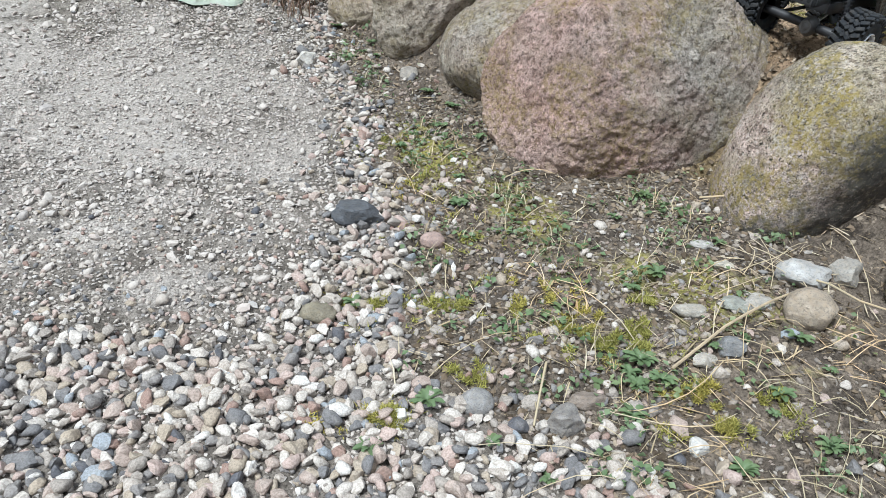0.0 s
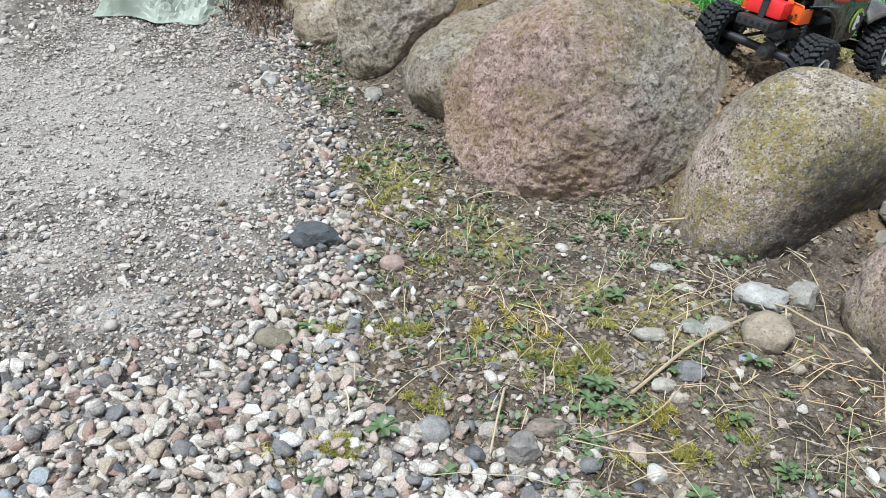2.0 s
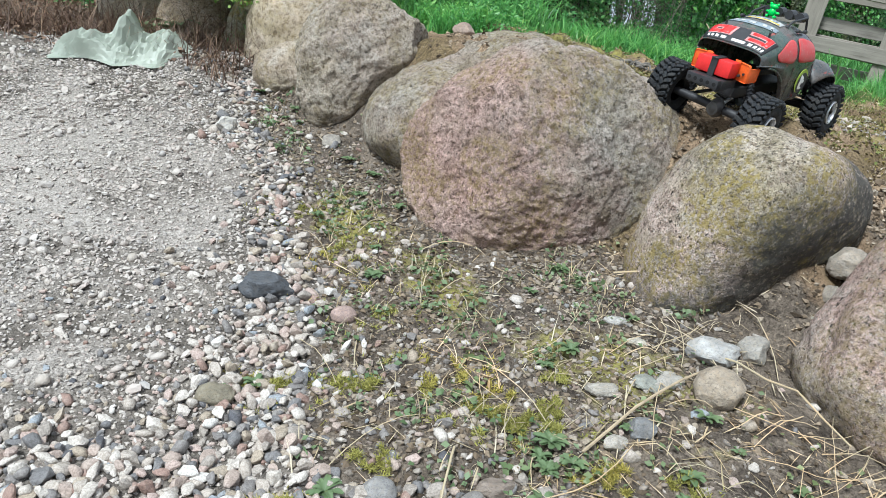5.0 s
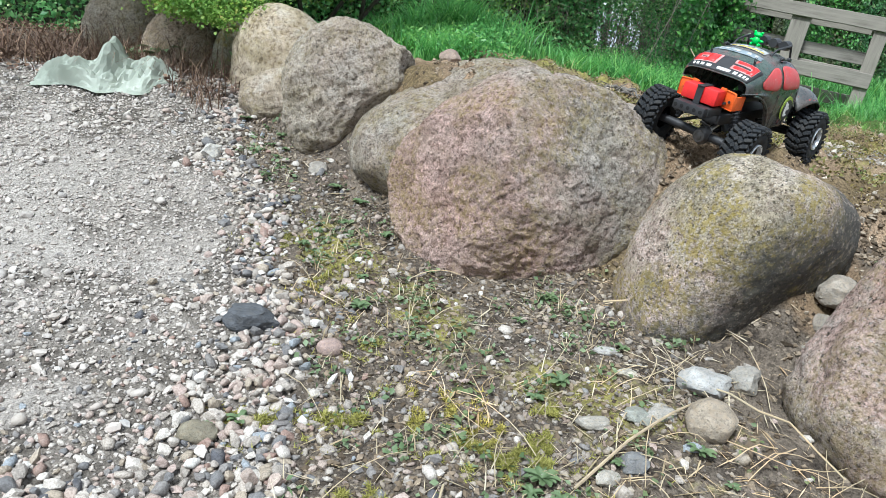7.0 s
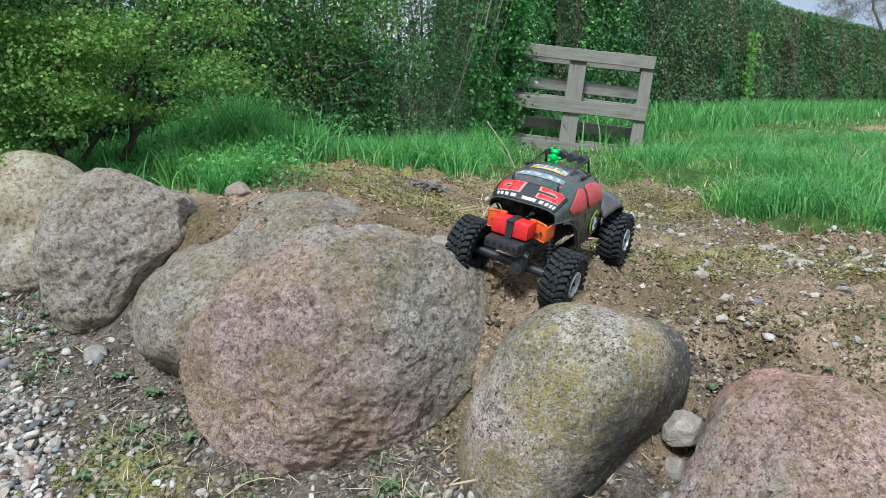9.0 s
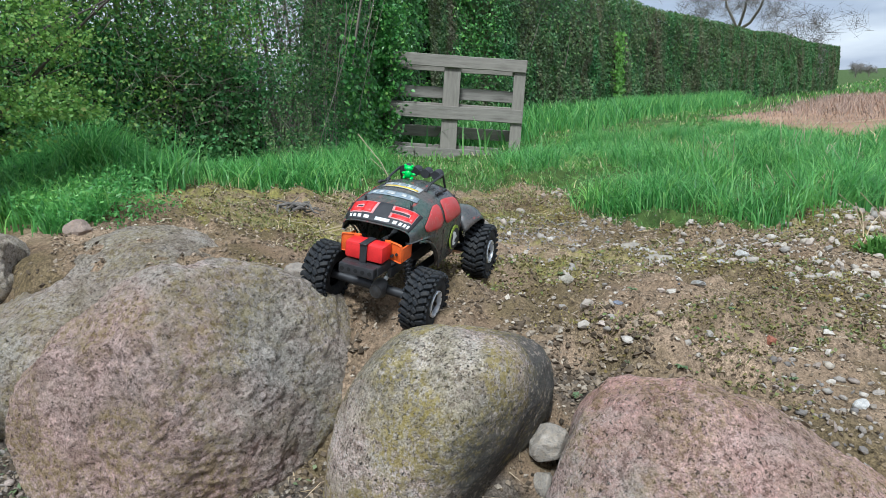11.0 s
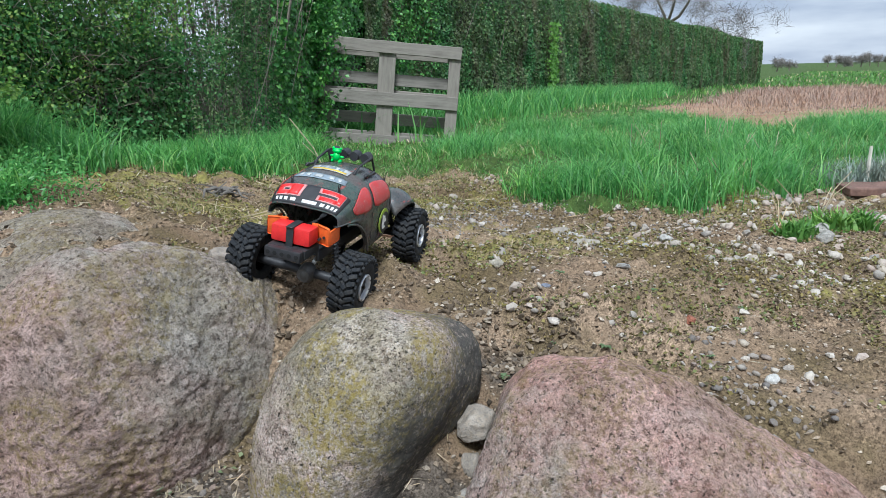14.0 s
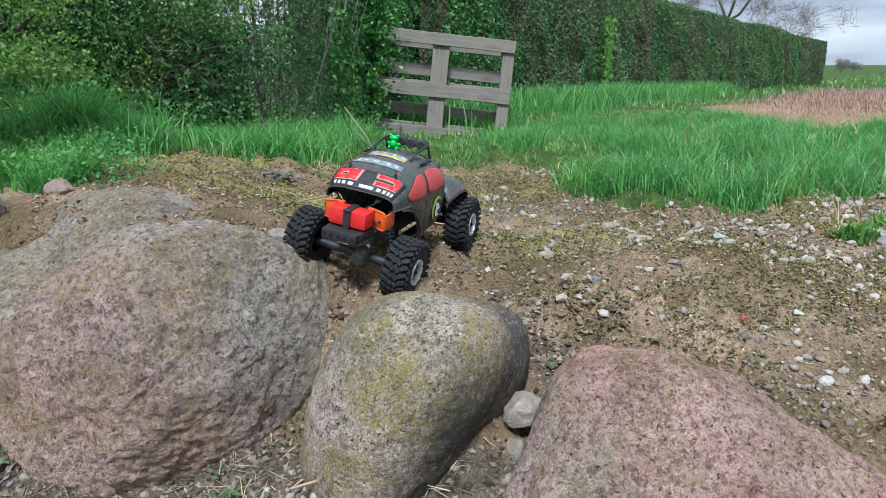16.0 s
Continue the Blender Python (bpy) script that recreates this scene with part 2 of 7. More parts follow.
def ground_material():
    """Zones by attribute: R gravelly yard, G grassland, B moss."""
    m = Mat("ground", 0.95, spec=0.2)
    z = m.attr("zone")
    zz = m.attr("zone2")
    big, mid, fine, grain = m.noise(3.0, 4), m.noise(22, 6, 0.65), m.noise(105, 6, 0.68), m.noise(330, 5, 0.7)
    sand = m.mix(m.ramp(big, (0.35, 0.0), (0.65, 1.0)), (0.335, 0.30, 0.265), (0.445, 0.405, 0.365))
    bed = m.mix(m.ramp(mid, (0.35, 0.0), (0.65, 1.0)), (0.115, 0.10, 0.085), (0.27, 0.238, 0.205))
    sand = m.mix(m.ramp(m.math("ADD", zz[2], m.math("MULTIPLY", m.math("SUBTRACT", mid, 0.5), 0.9)), (0.15, 0.0), (0.55, 1.0)), bed, sand)
    soil = m.mix(m.ramp(mid, (0.35, 0.0), (0.62, 1.0)), (0.068, 0.055, 0.044), (0.205, 0.168, 0.132))
    earth = m.mix(m.ramp(big, (0.36, 0.0), (0.6, 1.0)), (0.235, 0.162, 0.10), (0.41, 0.297, 0.20))
    earth = m.mix(m.ramp(mid, (0.36, 0.6), (0.50, 0.0)), earth, (0.13, 0.094, 0.06))
    earth = m.mix(m.ramp(m.noise(5.5, 4), (0.47, 0.0), (0.60, 0.75)), earth, (0.15, 0.115, 0.055))
    w = m.ramp(m.math("ADD", z[0], m.math("MULTIPLY", m.math("SUBTRACT", mid, 0.5), 0.7)), (0.40, 0.0), (0.60, 1.0))
    base = m.mix(m.ramp(m.math("ADD", zz[0], m.math("MULTIPLY", m.math("SUBTRACT", mid, 0.5), 0.8)), (0.4, 0.0), (0.62, 1.0)), earth, soil)
    c = m.mix(w, base, sand)
    warp = m.node("ShaderNodeTexNoise", Vector=m.coords(), Scale=120.0, Detail=3.0).outputs["Color"]
    v = m.node("ShaderNodeTexVoronoi", Vector=m.mix(0.012, m.coords(), warp, "ADD"), Scale=210.0)
    sep = m.node("ShaderNodeSeparateColor", Color=v.outputs["Color"])
    grit = m.ramp(sep.outputs[0], (0.0, 0.30), (0.3, 0.75), (0.7, 1.1), (1.0, 1.7))
    loose = m.ramp(m.noise(7.5, 4), (0.42, 0.0), (0.6, 1.0))
    c = m.mix(m.math("ADD", 0.2, m.math("MULTIPLY", loose, 0.45)), c, m.mix(1.0, c, grit, "MULTIPLY"))
    c = m.mix(m.ramp(v.outputs["Distance"], (0.45, 0.0), (0.8, 0.25)), c, m.mix(1.0, c, (0.4, 0.38, 0.36), "MULTIPLY"))
    c = m.mix(m.math("MULTIPLY", m.ramp(fine, (0.37, 0.9), (0.48, 0.0)), m.math("ADD", 0.35, m.math("MULTIPLY", loose, 0.65))), c, m.mix(1.0, c, (0.36, 0.34, 0.32), "MULTIPLY"))
    c = m.mix(m.ramp(grain, (0.38, 0.85), (0.5, 0.0)), c, m.mix(1.0, c, (0.40, 0.38, 0.36), "MULTIPLY"))
    c = m.mix(m.ramp(grain, (0.56, 0.0), (0.70, 0.5)), c, m.mix(1.0, c, (1.6, 1.58, 1.55), "MULTIPLY"))
    moss = m.mix(m.ramp(fine, (0.35, 0.0), (0.65, 1.0)), (0.13, 0.115, 0.035), (0.34, 0.31, 0.085))
    mw = m.ramp(m.math("ADD", z[2], m.math("MULTIPLY", m.math("SUBTRACT", mid, 0.5), 0.9)), (0.42, 0.0), (0.60, 0.85))
    c = m.mix(mw, c, moss)
    turf = m.mix(m.ramp(mid, (0.35, 0.0), (0.65, 1.0)), (0.035, 0.06, 0.015), (0.08, 0.125, 0.03))
    gw = m.ramp(m.math("ADD", z[1], m.math("MULTIPLY", m.math("SUBTRACT", mid, 0.5), 0.6)), (0.42, 0.0), (0.6, 1.0))
    c = m.mix(gw, c, turf)
    reed = m.mix(m.ramp(m.noise(1.3, 5), (0.35, 0.0), (0.65, 1.0)), (0.26, 0.155, 0.095), (0.37, 0.245, 0.16))
    c = m.mix(m.ramp(zz[1], (0.4, 0.0), (0.6, 1.0)), c, reed)
    m.color(c)
    h = m.math("ADD", m.math("MULTIPLY", mid, 1.3), m.math("ADD", m.math("MULTIPLY", fine, 1.0), m.math("MULTIPLY", grain, 0.4)))
    m.bump(h, 0.8, 0.009)
    return m.m


M_GROUND = ground_material()
M_PEBBLE = pebble_material("pebble", False, 0.011)
M_PEBBLES = pebble_material("pebble_bed", True)
M_DUSTY = pebble_material("dusty_gravel", True, 1.0, 0.80, (0.43, 0.385, 0.345))
M_SOILED = pebble_material("soiled_gravel", True, 1.0, 0.65, (0.165, 0.135, 0.105))
M_BANKSTONE = pebble_material("dusty_bank_stones", True, 1.0, 0.5, (0.46, 0.40, 0.32))

# ---- helpers for meshes ----
def link_mesh(name, verts, faces, mat, parent=None, smooth=True):
    me = bpy.data.meshes.new(name)
    me.from_pydata([tuple(v) for v in verts], [], faces)
    me.materials.append(mat)
    if smooth:
        me.polygons.foreach_set("use_smooth", [True] * len(me.polygons))
    ob = new(name, me)
    if parent is not None:
        ob.parent = parent
    return ob


def fast_mesh(name, verts, loops, size, mat, smooth=False):
    """A mesh of many faces of one size, from arrays."""
    me = bpy.data.meshes.new(name)
    verts = np.asarray(verts, np.float32).reshape(-1, 3)
    loops = np.asarray(loops, np.int32).reshape(-1)
    n = len(loops) // size
    me.vertices.add(len(verts))
    me.vertices.foreach_set("co", verts.ravel())
    me.loops.add(len(loops))
    me.loops.foreach_set("vertex_index", loops)
    me.polygons.add(n)
    me.polygons.foreach_set("loop_start", np.arange(0, n * size, size, dtype=np.int32))
    me.polygons.foreach_set("loop_total", np.full(n, size, np.int32))
    if np.ndim(smooth) or smooth:
        me.polygons.foreach_set("use_smooth", np.broadcast_to(np.asarray(smooth, bool), n).copy())
    me.materials.append(mat)
    me.update(calc_edges=True)
    me.validate()
    return new(name, me)


def part(name, bm, mat, parent=None, label="", smooth=True):
    me = bpy.data.meshes.new(name)
    bm.to_mesh(me)
    bm.free()
    me.materials.append(mat)
    if smooth:
        me.polygons.foreach_set("use_smooth", [True] * len(me.polygons))
        me.set_sharp_from_angle(angle=radians(38))
    ob = new(name, me)
    if parent is not None:
        ob.parent = parent
    if label:
        ob["label"] = label
    return ob


def bm_box(bm, size, m, bevel=0.0, seg=1):
    g = bmesh.ops.create_cube(bm, size=1.0, matrix=m @ Matrix.Diagonal((*size, 1)))
    if bevel:
        es = list({e for v in g["verts"] for e in v.link_edges})
        bmesh.ops.bevel(bm, geom=es, offset=bevel, segments=seg, affect="EDGES", profile=0.6)
    return g


def bm_tube(bm, a, b, r, seg=10, r2=None):
    a, b = Vector(a), Vector(b)
    m = Matrix.Translation((a + b) / 2) @ (b - a).to_track_quat("Z", "Y").to_matrix().to_4x4()
    bmesh.ops.create_cone(bm, cap_ends=True, segments=seg, radius1=r, radius2=r if r2 is None else r2, depth=(b - a).length, matrix=m)


def bent_tube(bm, pts, radii, k=6):
    """One closed tube through some points."""
    pts, last = [Vector(p) for p in pts], None
    for i, (p, r) in enumerate(zip(pts, radii)):
        q = (pts[min(i + 1, len(pts) - 1)] - pts[max(i - 1, 0)]).to_track_quat("Z", "Y")
        ring = [bm.verts.new(p + q @ Vector((r * math.cos(6.2832 * j / k), r * math.sin(6.2832 * j / k), 0))) for j in range(k)]
        if last:
            for j in range(k):
                bm.faces.new((last[j], last[(j + 1) % k], ring[(j + 1) % k], ring[j]))
        else:
            bm.faces.new(ring[::-1])
        last = ring
    bm.faces.new(last)


def box_part(name, size, m, mat, parent, bevel=0.0, label="", seg=2):
    bm = bmesh.new()
    bm_box(bm, size, m, bevel, seg)
    return part(name, bm, mat, parent, label)


def tube_part(name, a, b, r, mat, parent, label="", seg=12, r2=None):
    bm = bmesh.new()
    bm_tube(bm, a, b, r, seg, r2)
    return part(name, bm, mat, parent, label)


def smooth01(v, a, b):
    t = np.clip((v - a) / (b - a), 0, 1)
    return t * t * (3 - 2 * t)


def vnoise(x, y, scale, seed=0):
    """Smooth value noise on a plane, from -1 to 1."""
    rng = np.random.RandomState(seed + 11)
    tab = rng.rand(256, 256) * 2 - 1
    u, v = np.asarray(x) * scale + seed * 7.3, np.asarray(y) * scale + seed * 3.1
    i, j = np.floor(u).astype(int), np.floor(v).astype(int)
    fu, fv = u - i, v - j
    fu, fv = fu * fu * (3 - 2 * fu), fv * fv * (3 - 2 * fv)
    a, b = tab[i % 256, j % 256], tab[(i + 1) % 256, j % 256]
    c, d = tab[i % 256, (j + 1) % 256], tab[(i + 1) % 256, (j + 1) % 256]
    return (a * (1 - fu) + b * fu) * (1 - fv) + (c * (1 - fu) + d * fu) * fv


def side(x, y):
    """Metres behind the row of boulders (minus: on the yard)."""
    return (x + y - 1.75) / 1.414


def ground_z(x, y):
    x, y = np.asarray(x, float), np.asarray(y, float)
    yd = np.clip(y, -0.5, 2.2) - 0.92
    yard = -0.06 + 0.18 * yd + 0.05 * yd ** 2 + 0.03 * np.clip(y - 2.2, 0, 3)
    yard = yard + 0.045 * smooth01(x, 0.25, 0.55) * smooth01(y, 0.5, 0.95)
    top = 0.24 + 0.15 * np.exp(-((x - 0.3) / 0.5) ** 2) * smooth01(y, 1.2, 1.7) + 0.035 * smooth01(y, 1.9, 2.7)
    top = top - 0.13 * np.clip(1.3 - y, 0, 0.8)
    r = np.hypot(x, y)
    top = top - (0.12 + 0.12 * np.exp(-((x - 0.3) / 0.7) ** 2)) * smooth01(y + 0.25 * x, 3.0, 5.2) - 0.0145 * np.clip(r - 9, 0, 26)
    w = smooth01(side(x, y) - 0.16 * np.exp(-((x - 0.52) / 0.17) ** 2 - ((y - 1.28) / 0.17) ** 2), -0.08, 0.13)
    z = yard * (1 - w) + top * w
    z = z - 0.10 * np.exp(-((x - 0.81) / 0.075) ** 2 - ((y - 1.08) / 0.12) ** 2) - 0.05 * np.exp(-((x - 0.58) / 0.10) ** 2 - ((y - 1.37) / 0.13) ** 2)
    z = z - 0.035 * np.exp(-((x - 0.925) / 0.055) ** 2 - ((y - 1.18) / 0.075) ** 2)
    near = 1 - smooth01(r, 5, 12)
    clod = 1 + w * (0.5 + 1.6 * smooth01(vnoise(x, y, 5, 6), -0.2, 0.5))
    z = z + near * clod * (0.010 * vnoise(x, y, 4.3, 1) + 0.006 * vnoise(x, y, 11, 2) + (0.0050 + 0.0030 * w) * vnoise(x, y, 27, 3) + 0.0030 * vnoise(x, y, 61, 4))
    z = z + 0.05 * smooth01(r, 3, 8) * vnoise(x, y, 0.6, 5)
    return z


def grass_zone(x, y):
    """0 to 1: turf beyond the bare earth of the bank."""
    edge = 2.62 - 0.97 * smooth01(x - 0.7 * np.clip(y - 2.0, 0, 0.7), 1.35, 1.85) - 0.15 * smooth01(x, 1.9, 2.8) - 0.9 * smooth01(x, 3.2, 6.0)
    edge = edge + 0.10 * vnoise(x, y, 2.1, 8) + 0.05 * vnoise(x, y, 6, 9)
    g = smooth01(y - edge, -0.1, 0.12) * smooth01(side(x, y), 0.3, 0.5)
    return g


def reed_zone(x, y):
    """The dry brown patch beyond the lawn."""
    wob = 0.25 * vnoise(x, y, 0.9, 31)
    a = smooth01(0.824 * x - 0.568 * y - 2.27 + wob, -0.15, 0.3)
    b = smooth01(0.48 * x - 0.877 * y + 2.29 + wob, -0.15, 0.4)
    c = smooth01(0.751 * x + 0.661 * y - 6.43 + wob, -0.15, 0.3)
    return a * b * c * (1 - smooth01(np.hypot(x, y), 25, 26.5))


def past_gravel(x, y):
    """Metres to the boulders' side of the line where the gravel ends."""
    line = np.interp(y, (-5.0, 0.3, 0.67, 0.69, 0.744, 0.82, 0.91, 1.07, 1.17, 1.28, 1.43, 1.53, 1.66, 1.73, 2.1, 2.6), (5.9, 0.62, 0.145, 0.09, 0.01, -0.05, -0.08, -0.075, -0.085, -0.11, -0.147, -0.145, -0.21, -0.285, -0.35, -0.9))
    return np.asarray(x) - line + 0.022 * vnoise(x, y, 9.0, 12) + 0.012 * vnoise(x, y, 25.0, 13)


def gravel_zone(x, y):
    return 1 - smooth01(past_gravel(x, y), -0.05, 0.05)


def sandy(x, y):
    """Open sand between the pebbles of the yard."""
    a = 0.0
    for cx, cy, rx, ry in ((-0.74, 1.40, 0.16, 0.10), (-0.49, 1.33, 0.10, 0.07), (-0.32, 1.36, 0.08, 0.10), (-0.40, 0.93, 0.08, 0.06), (-0.56, 1.05, 0.08, 0.05), (-0.62, 1.65, 0.18, 0.12), (-0.40, 1.58, 0.10, 0.08), (-1.1, 1.6, 0.3, 0.2), (-0.95, 1.1, 0.15, 0.10)):
        a = a + np.exp(-((x - cx) / rx) ** 2 - ((y - cy) / ry) ** 2)
    return np.clip(0.75 * a * (0.85 + 0.5 * vnoise(x, y, 9, 150)) + 0.2 * vnoise(x, y, 4.5, 151), 0, 1) * (1 - smooth01(past_gravel(x, y), -0.14, -0.04))


def axis_steps(lo, hi, step, far):
    inner = list(np.arange(lo, hi + step / 2, step))
    d, out, p = step, [], hi
    while p < far:
        d *= 1.16
        p += d
        out.append(p)
    d, low, p = step, [], lo
    while p > -far:
        d *= 1.16
        p -= d
        low.append(p)
    return np.array(low[::-1] + inner + out)


GX, GY = axis_steps(-1.15, 2.3, 0.0115, 3000), axis_steps(0.35, 2.9, 0.0115, 3000)
gx, gy = np.meshgrid(GX, GY, indexing="ij")
gz = ground_z(gx, gy)
nx, ny = gx.shape
idx = np.arange(nx * ny).reshape(nx, ny)
quads = np.stack([idx[:-1, :-1], idx[1:, :-1], idx[1:, 1:], idx[:-1, 1:]], -1).reshape(-1)
ground = fast_mesh("ground", np.stack([gx, gy, gz], -1), quads, 4, M_GROUND, True)
zone = np.ones((nx * ny, 4), np.float32)
zone[:, 0] = gravel_zone(gx, gy).ravel()
zone[:, 1] = grass_zone(gx, gy).ravel()
s_ = side(gx, gy)
litter = (1 - smooth01(gx, -0.36, -0.2)) * smooth01(gy + 0.08 * vnoise(gx, gy, 4, 33) + 0.20 * np.exp(-((gx + 0.45) / 0.15) ** 2), 2.2, 2.3)
zone[:, 0] *= 1 - litter.ravel()
belt = np.exp(-((s_ + 0.27) / 0.16) ** 2) * 0.42 * smooth01(past_gravel(gx, gy), 0.0, 0.06) + 0.20 * np.exp(-((gx - 0.8) ** 2 + (gy - 2.4) ** 2) / 0.5) + 0.36 * smooth01(s_, 0.35, 0.6)
zone[:, 2] = (belt * (1 + 0.5 * vnoise(gx, gy, 5, 21))).ravel()
ca = ground.data.color_attributes.new("zone", "FLOAT_COLOR", "POINT")
ca.data.foreach_set("color", zone.ravel())
zone2 = np.ones((nx * ny, 4), np.float32)
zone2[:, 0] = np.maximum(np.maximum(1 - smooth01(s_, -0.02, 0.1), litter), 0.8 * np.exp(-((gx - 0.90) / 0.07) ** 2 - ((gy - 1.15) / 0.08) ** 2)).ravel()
zone2[:, 1] = reed_zone(gx, gy).ravel()
zone2[:, 2] = np.clip(sandy(gx, gy) + (0.22 + 0.35 * vnoise(gx, gy, 7, 152)) * (1 - smooth01(past_gravel(gx, gy), -0.26, -0.12)) * smooth01(gy, 0.82, 1.0), 0, 1).ravel()
ca = ground.data.color_attributes.new("zone2", "FLOAT_COLOR", "POINT")
ca.data.foreach_set("color", zone2.ravel())
tagged(ground, "gravel yard and sandy earth bank running into green turf", "ground", kind="structure")


# ---- boulders ----
def boulder(name, centre, radii, turn, lobes, e, mat, rough, seed, label, sub=6, group="row of boulders", bulge=None, cuts=()):
    bm = bmesh.new()
    bmesh.ops.create_icosphere(bm, subdivisions=sub, radius=1.0)
    me = bpy.data.meshes.new(name)
    bm.to_mesh(me)
    bm.free()
    n = len(me.vertices)
    d = np.empty(n * 3, np.float32)
    me.vertices.foreach_get("co", d)
    d = d.reshape(-1, 3)
    x, y, z = d.T
    f = np.stack([x * (5 * z * z - 1), y * (5 * z * z - 1), z * (5 * z * z - 3), x * y * z, z * (x * x - y * y), x * (x * x - 3 * y * y), y * (3 * x * x - y * y)], 1)
    t = (1 + f @ np.array(lobes)) / (np.abs(d) ** e).sum(1) ** (1 / e)
    if bulge:
        (bx, by, bz), amount, spread = bulge
        b = np.array(Vector((bx, by, bz)).normalized())
        t = t * (1 + amount * np.exp(-(np.arccos(np.clip(d @ b, -1, 1)) / spread) ** 2))
    q = d * t[:, None] * np.array(radii)
    off = Vector((seed * 3.7, seed * 1.3, seed * 5.1))
    turned = np.array(pose(0, 0, 0, *turn).to_3x3())
    wob = np.array([noise.fractal(Vector(v) * 10 + off, 0.8, 2.0, 3) for v in q.tolist()])
    for direction, depth in cuts:
        # a broken face: everything past a slightly uneven plane is taken off
        n = np.array(Vector(direction).normalized()) @ turned
        over = q @ n - ((q @ n).max() - depth) + 0.008 * wob
        q = q - n * (0.5 * (over + np.sqrt(over ** 2 + 0.005 ** 2)))[:, None] * 0.95
    h = np.array([noise.fractal(Vector(v) * 7 + off, 0.9, 2.1, 3) * 0.009 + noise.ridged_multi_fractal(Vector(v) * 20 + off, 0.8, 2.0, 3, 1.0, 2.0) * 0.0032 + (noise.voronoi(Vector(v) * 15 + off + noise.noise_vector(Vector(v) * 11 + off) * 0.5)[0][0] - 0.4) * 0.011 + noise.fractal(Vector(v) * 48 + off, 0.8, 2.0, 2) * 0.0030 + noise.fractal(Vector(v) * 105 + off, 0.8, 2.0, 3) * 0.0032 for v in q.tolist()])
    nrm = d / np.array(radii)
    nrm /= np.linalg.norm(nrm, axis=1)[:, None]
    q = q + nrm * (h * rough)[:, None]
    me.vertices.foreach_set("co", q.astype(np.float32).ravel())
    me.polygons.foreach_set("use_smooth", [True] * len(me.polygons))
    me.materials.append(mat)
    ob = new(name, me)
    ob.matrix_world = pose(*centre, *turn)
    return tagged(ob, label, "boulder", group)


PINK = (0.56, 0.41, 0.37)
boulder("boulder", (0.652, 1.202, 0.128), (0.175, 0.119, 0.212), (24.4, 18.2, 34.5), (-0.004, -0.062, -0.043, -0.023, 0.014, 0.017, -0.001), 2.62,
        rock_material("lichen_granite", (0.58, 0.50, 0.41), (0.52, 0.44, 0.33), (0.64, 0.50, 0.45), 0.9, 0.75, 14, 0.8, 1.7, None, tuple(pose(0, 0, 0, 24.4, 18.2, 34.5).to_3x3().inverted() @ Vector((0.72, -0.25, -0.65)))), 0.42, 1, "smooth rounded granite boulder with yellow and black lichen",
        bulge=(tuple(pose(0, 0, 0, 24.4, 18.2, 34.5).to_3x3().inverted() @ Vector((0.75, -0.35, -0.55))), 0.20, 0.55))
boulder("boulder", (0.342, 1.476, 0.182), (0.305, 0.172, 0.224), (6.4, -1.3, 13.8), (-0.028, -0.088, 0.034, -0.017, -0.015, 0.059, 0.015), 1.85,
        rock_material("rough_granite", (0.55, 0.495, 0.44), (0.60, 0.53, 0.465), (0.60, 0.45, 0.41), 0.4, 0.45, 2, 1.5, 1.0, (-0.52, -0.24, -0.06)), 0.85, 2, "large rough grey and pink granite boulder", sub=7, bulge=((0.90, -0.33, -0.30), 0.36, 0.7),
        cuts=(((-0.66, -0.74, 0.10), 0.046), ((0.28, -0.90, 0.34), 0.040), ((-0.50, -0.35, 0.80), 0.034), ((0.12, -0.15, 0.98), 0.014)))
boulder("boulder", (0.236, 1.764, 0.202), (0.239, 0.229, 0.174), (0.7, -3.5, -12.7), (0.073, 0.062, -0.015, 0.005, -0.01, 0.016, -0.031), 2.29,
        rock_material("grey_granite", (0.44, 0.375, 0.30), (0.50, 0.43, 0.355), PINK, 0.35, 0.35, 3, 1.5), 0.9, 3, "long tan granite boulder half buried in earth", bulge=((0.35, 0.1, 0.9), 0.17, 0.8))
boulder("boulder", (-0.076, 1.907, 0.317), (0.127, 0.129, 0.165), (-3.5, 43.2, -0.2), (0.116, -0.027, -0.048, 0.0, -0.016, -0.007, 0.014), 3.0,
        rock_material("pale_granite", (0.56, 0.49, 0.41), (0.61, 0.53, 0.44), PINK, 0.3, 0.2, 4, 1.6, 0.9), 1.0, 4, "angular pale grey granite boulder standing on edge",
        cuts=(((0.1, -0.95, 0.25), 0.020), ((0.85, -0.45, 0.1), 0.020), ((-0.5, -0.2, 0.8), 0.012)))
boulder("boulder", (-0.238, 2.06, 0.25), (0.115, 0.095, 0.078), (-0.7, -12.1, 0.8), (0.014, 0.008, 0.01, 0.0, -0.003, -0.001, -0.003), 2.3,
        rock_material("tan_granite", (0.52, 0.44, 0.34), (0.56, 0.475, 0.375), PINK, 0.2, 0.3, 5, 1.0, 0.6), 0.9, 5, "small tan granite boulder wedged between larger ones", sub=5)
boulder("boulder", (-0.255, 2.26, 0.215), (0.17, 0.14, 0.268), (11.9, -4.0, -0.9), (-0.024, -0.029, 0.033, 0.002, -0.001, 0.0, 0.01), 2.37,
        rock_material("ochre_granite", (0.55, 0.46, 0.34), (0.60, 0.50, 0.375), PINK, 0.2, 0.2, 6, 0.6, 0.3), 0.5, 6, "tall smooth ochre boulder under the bush", sub=5)
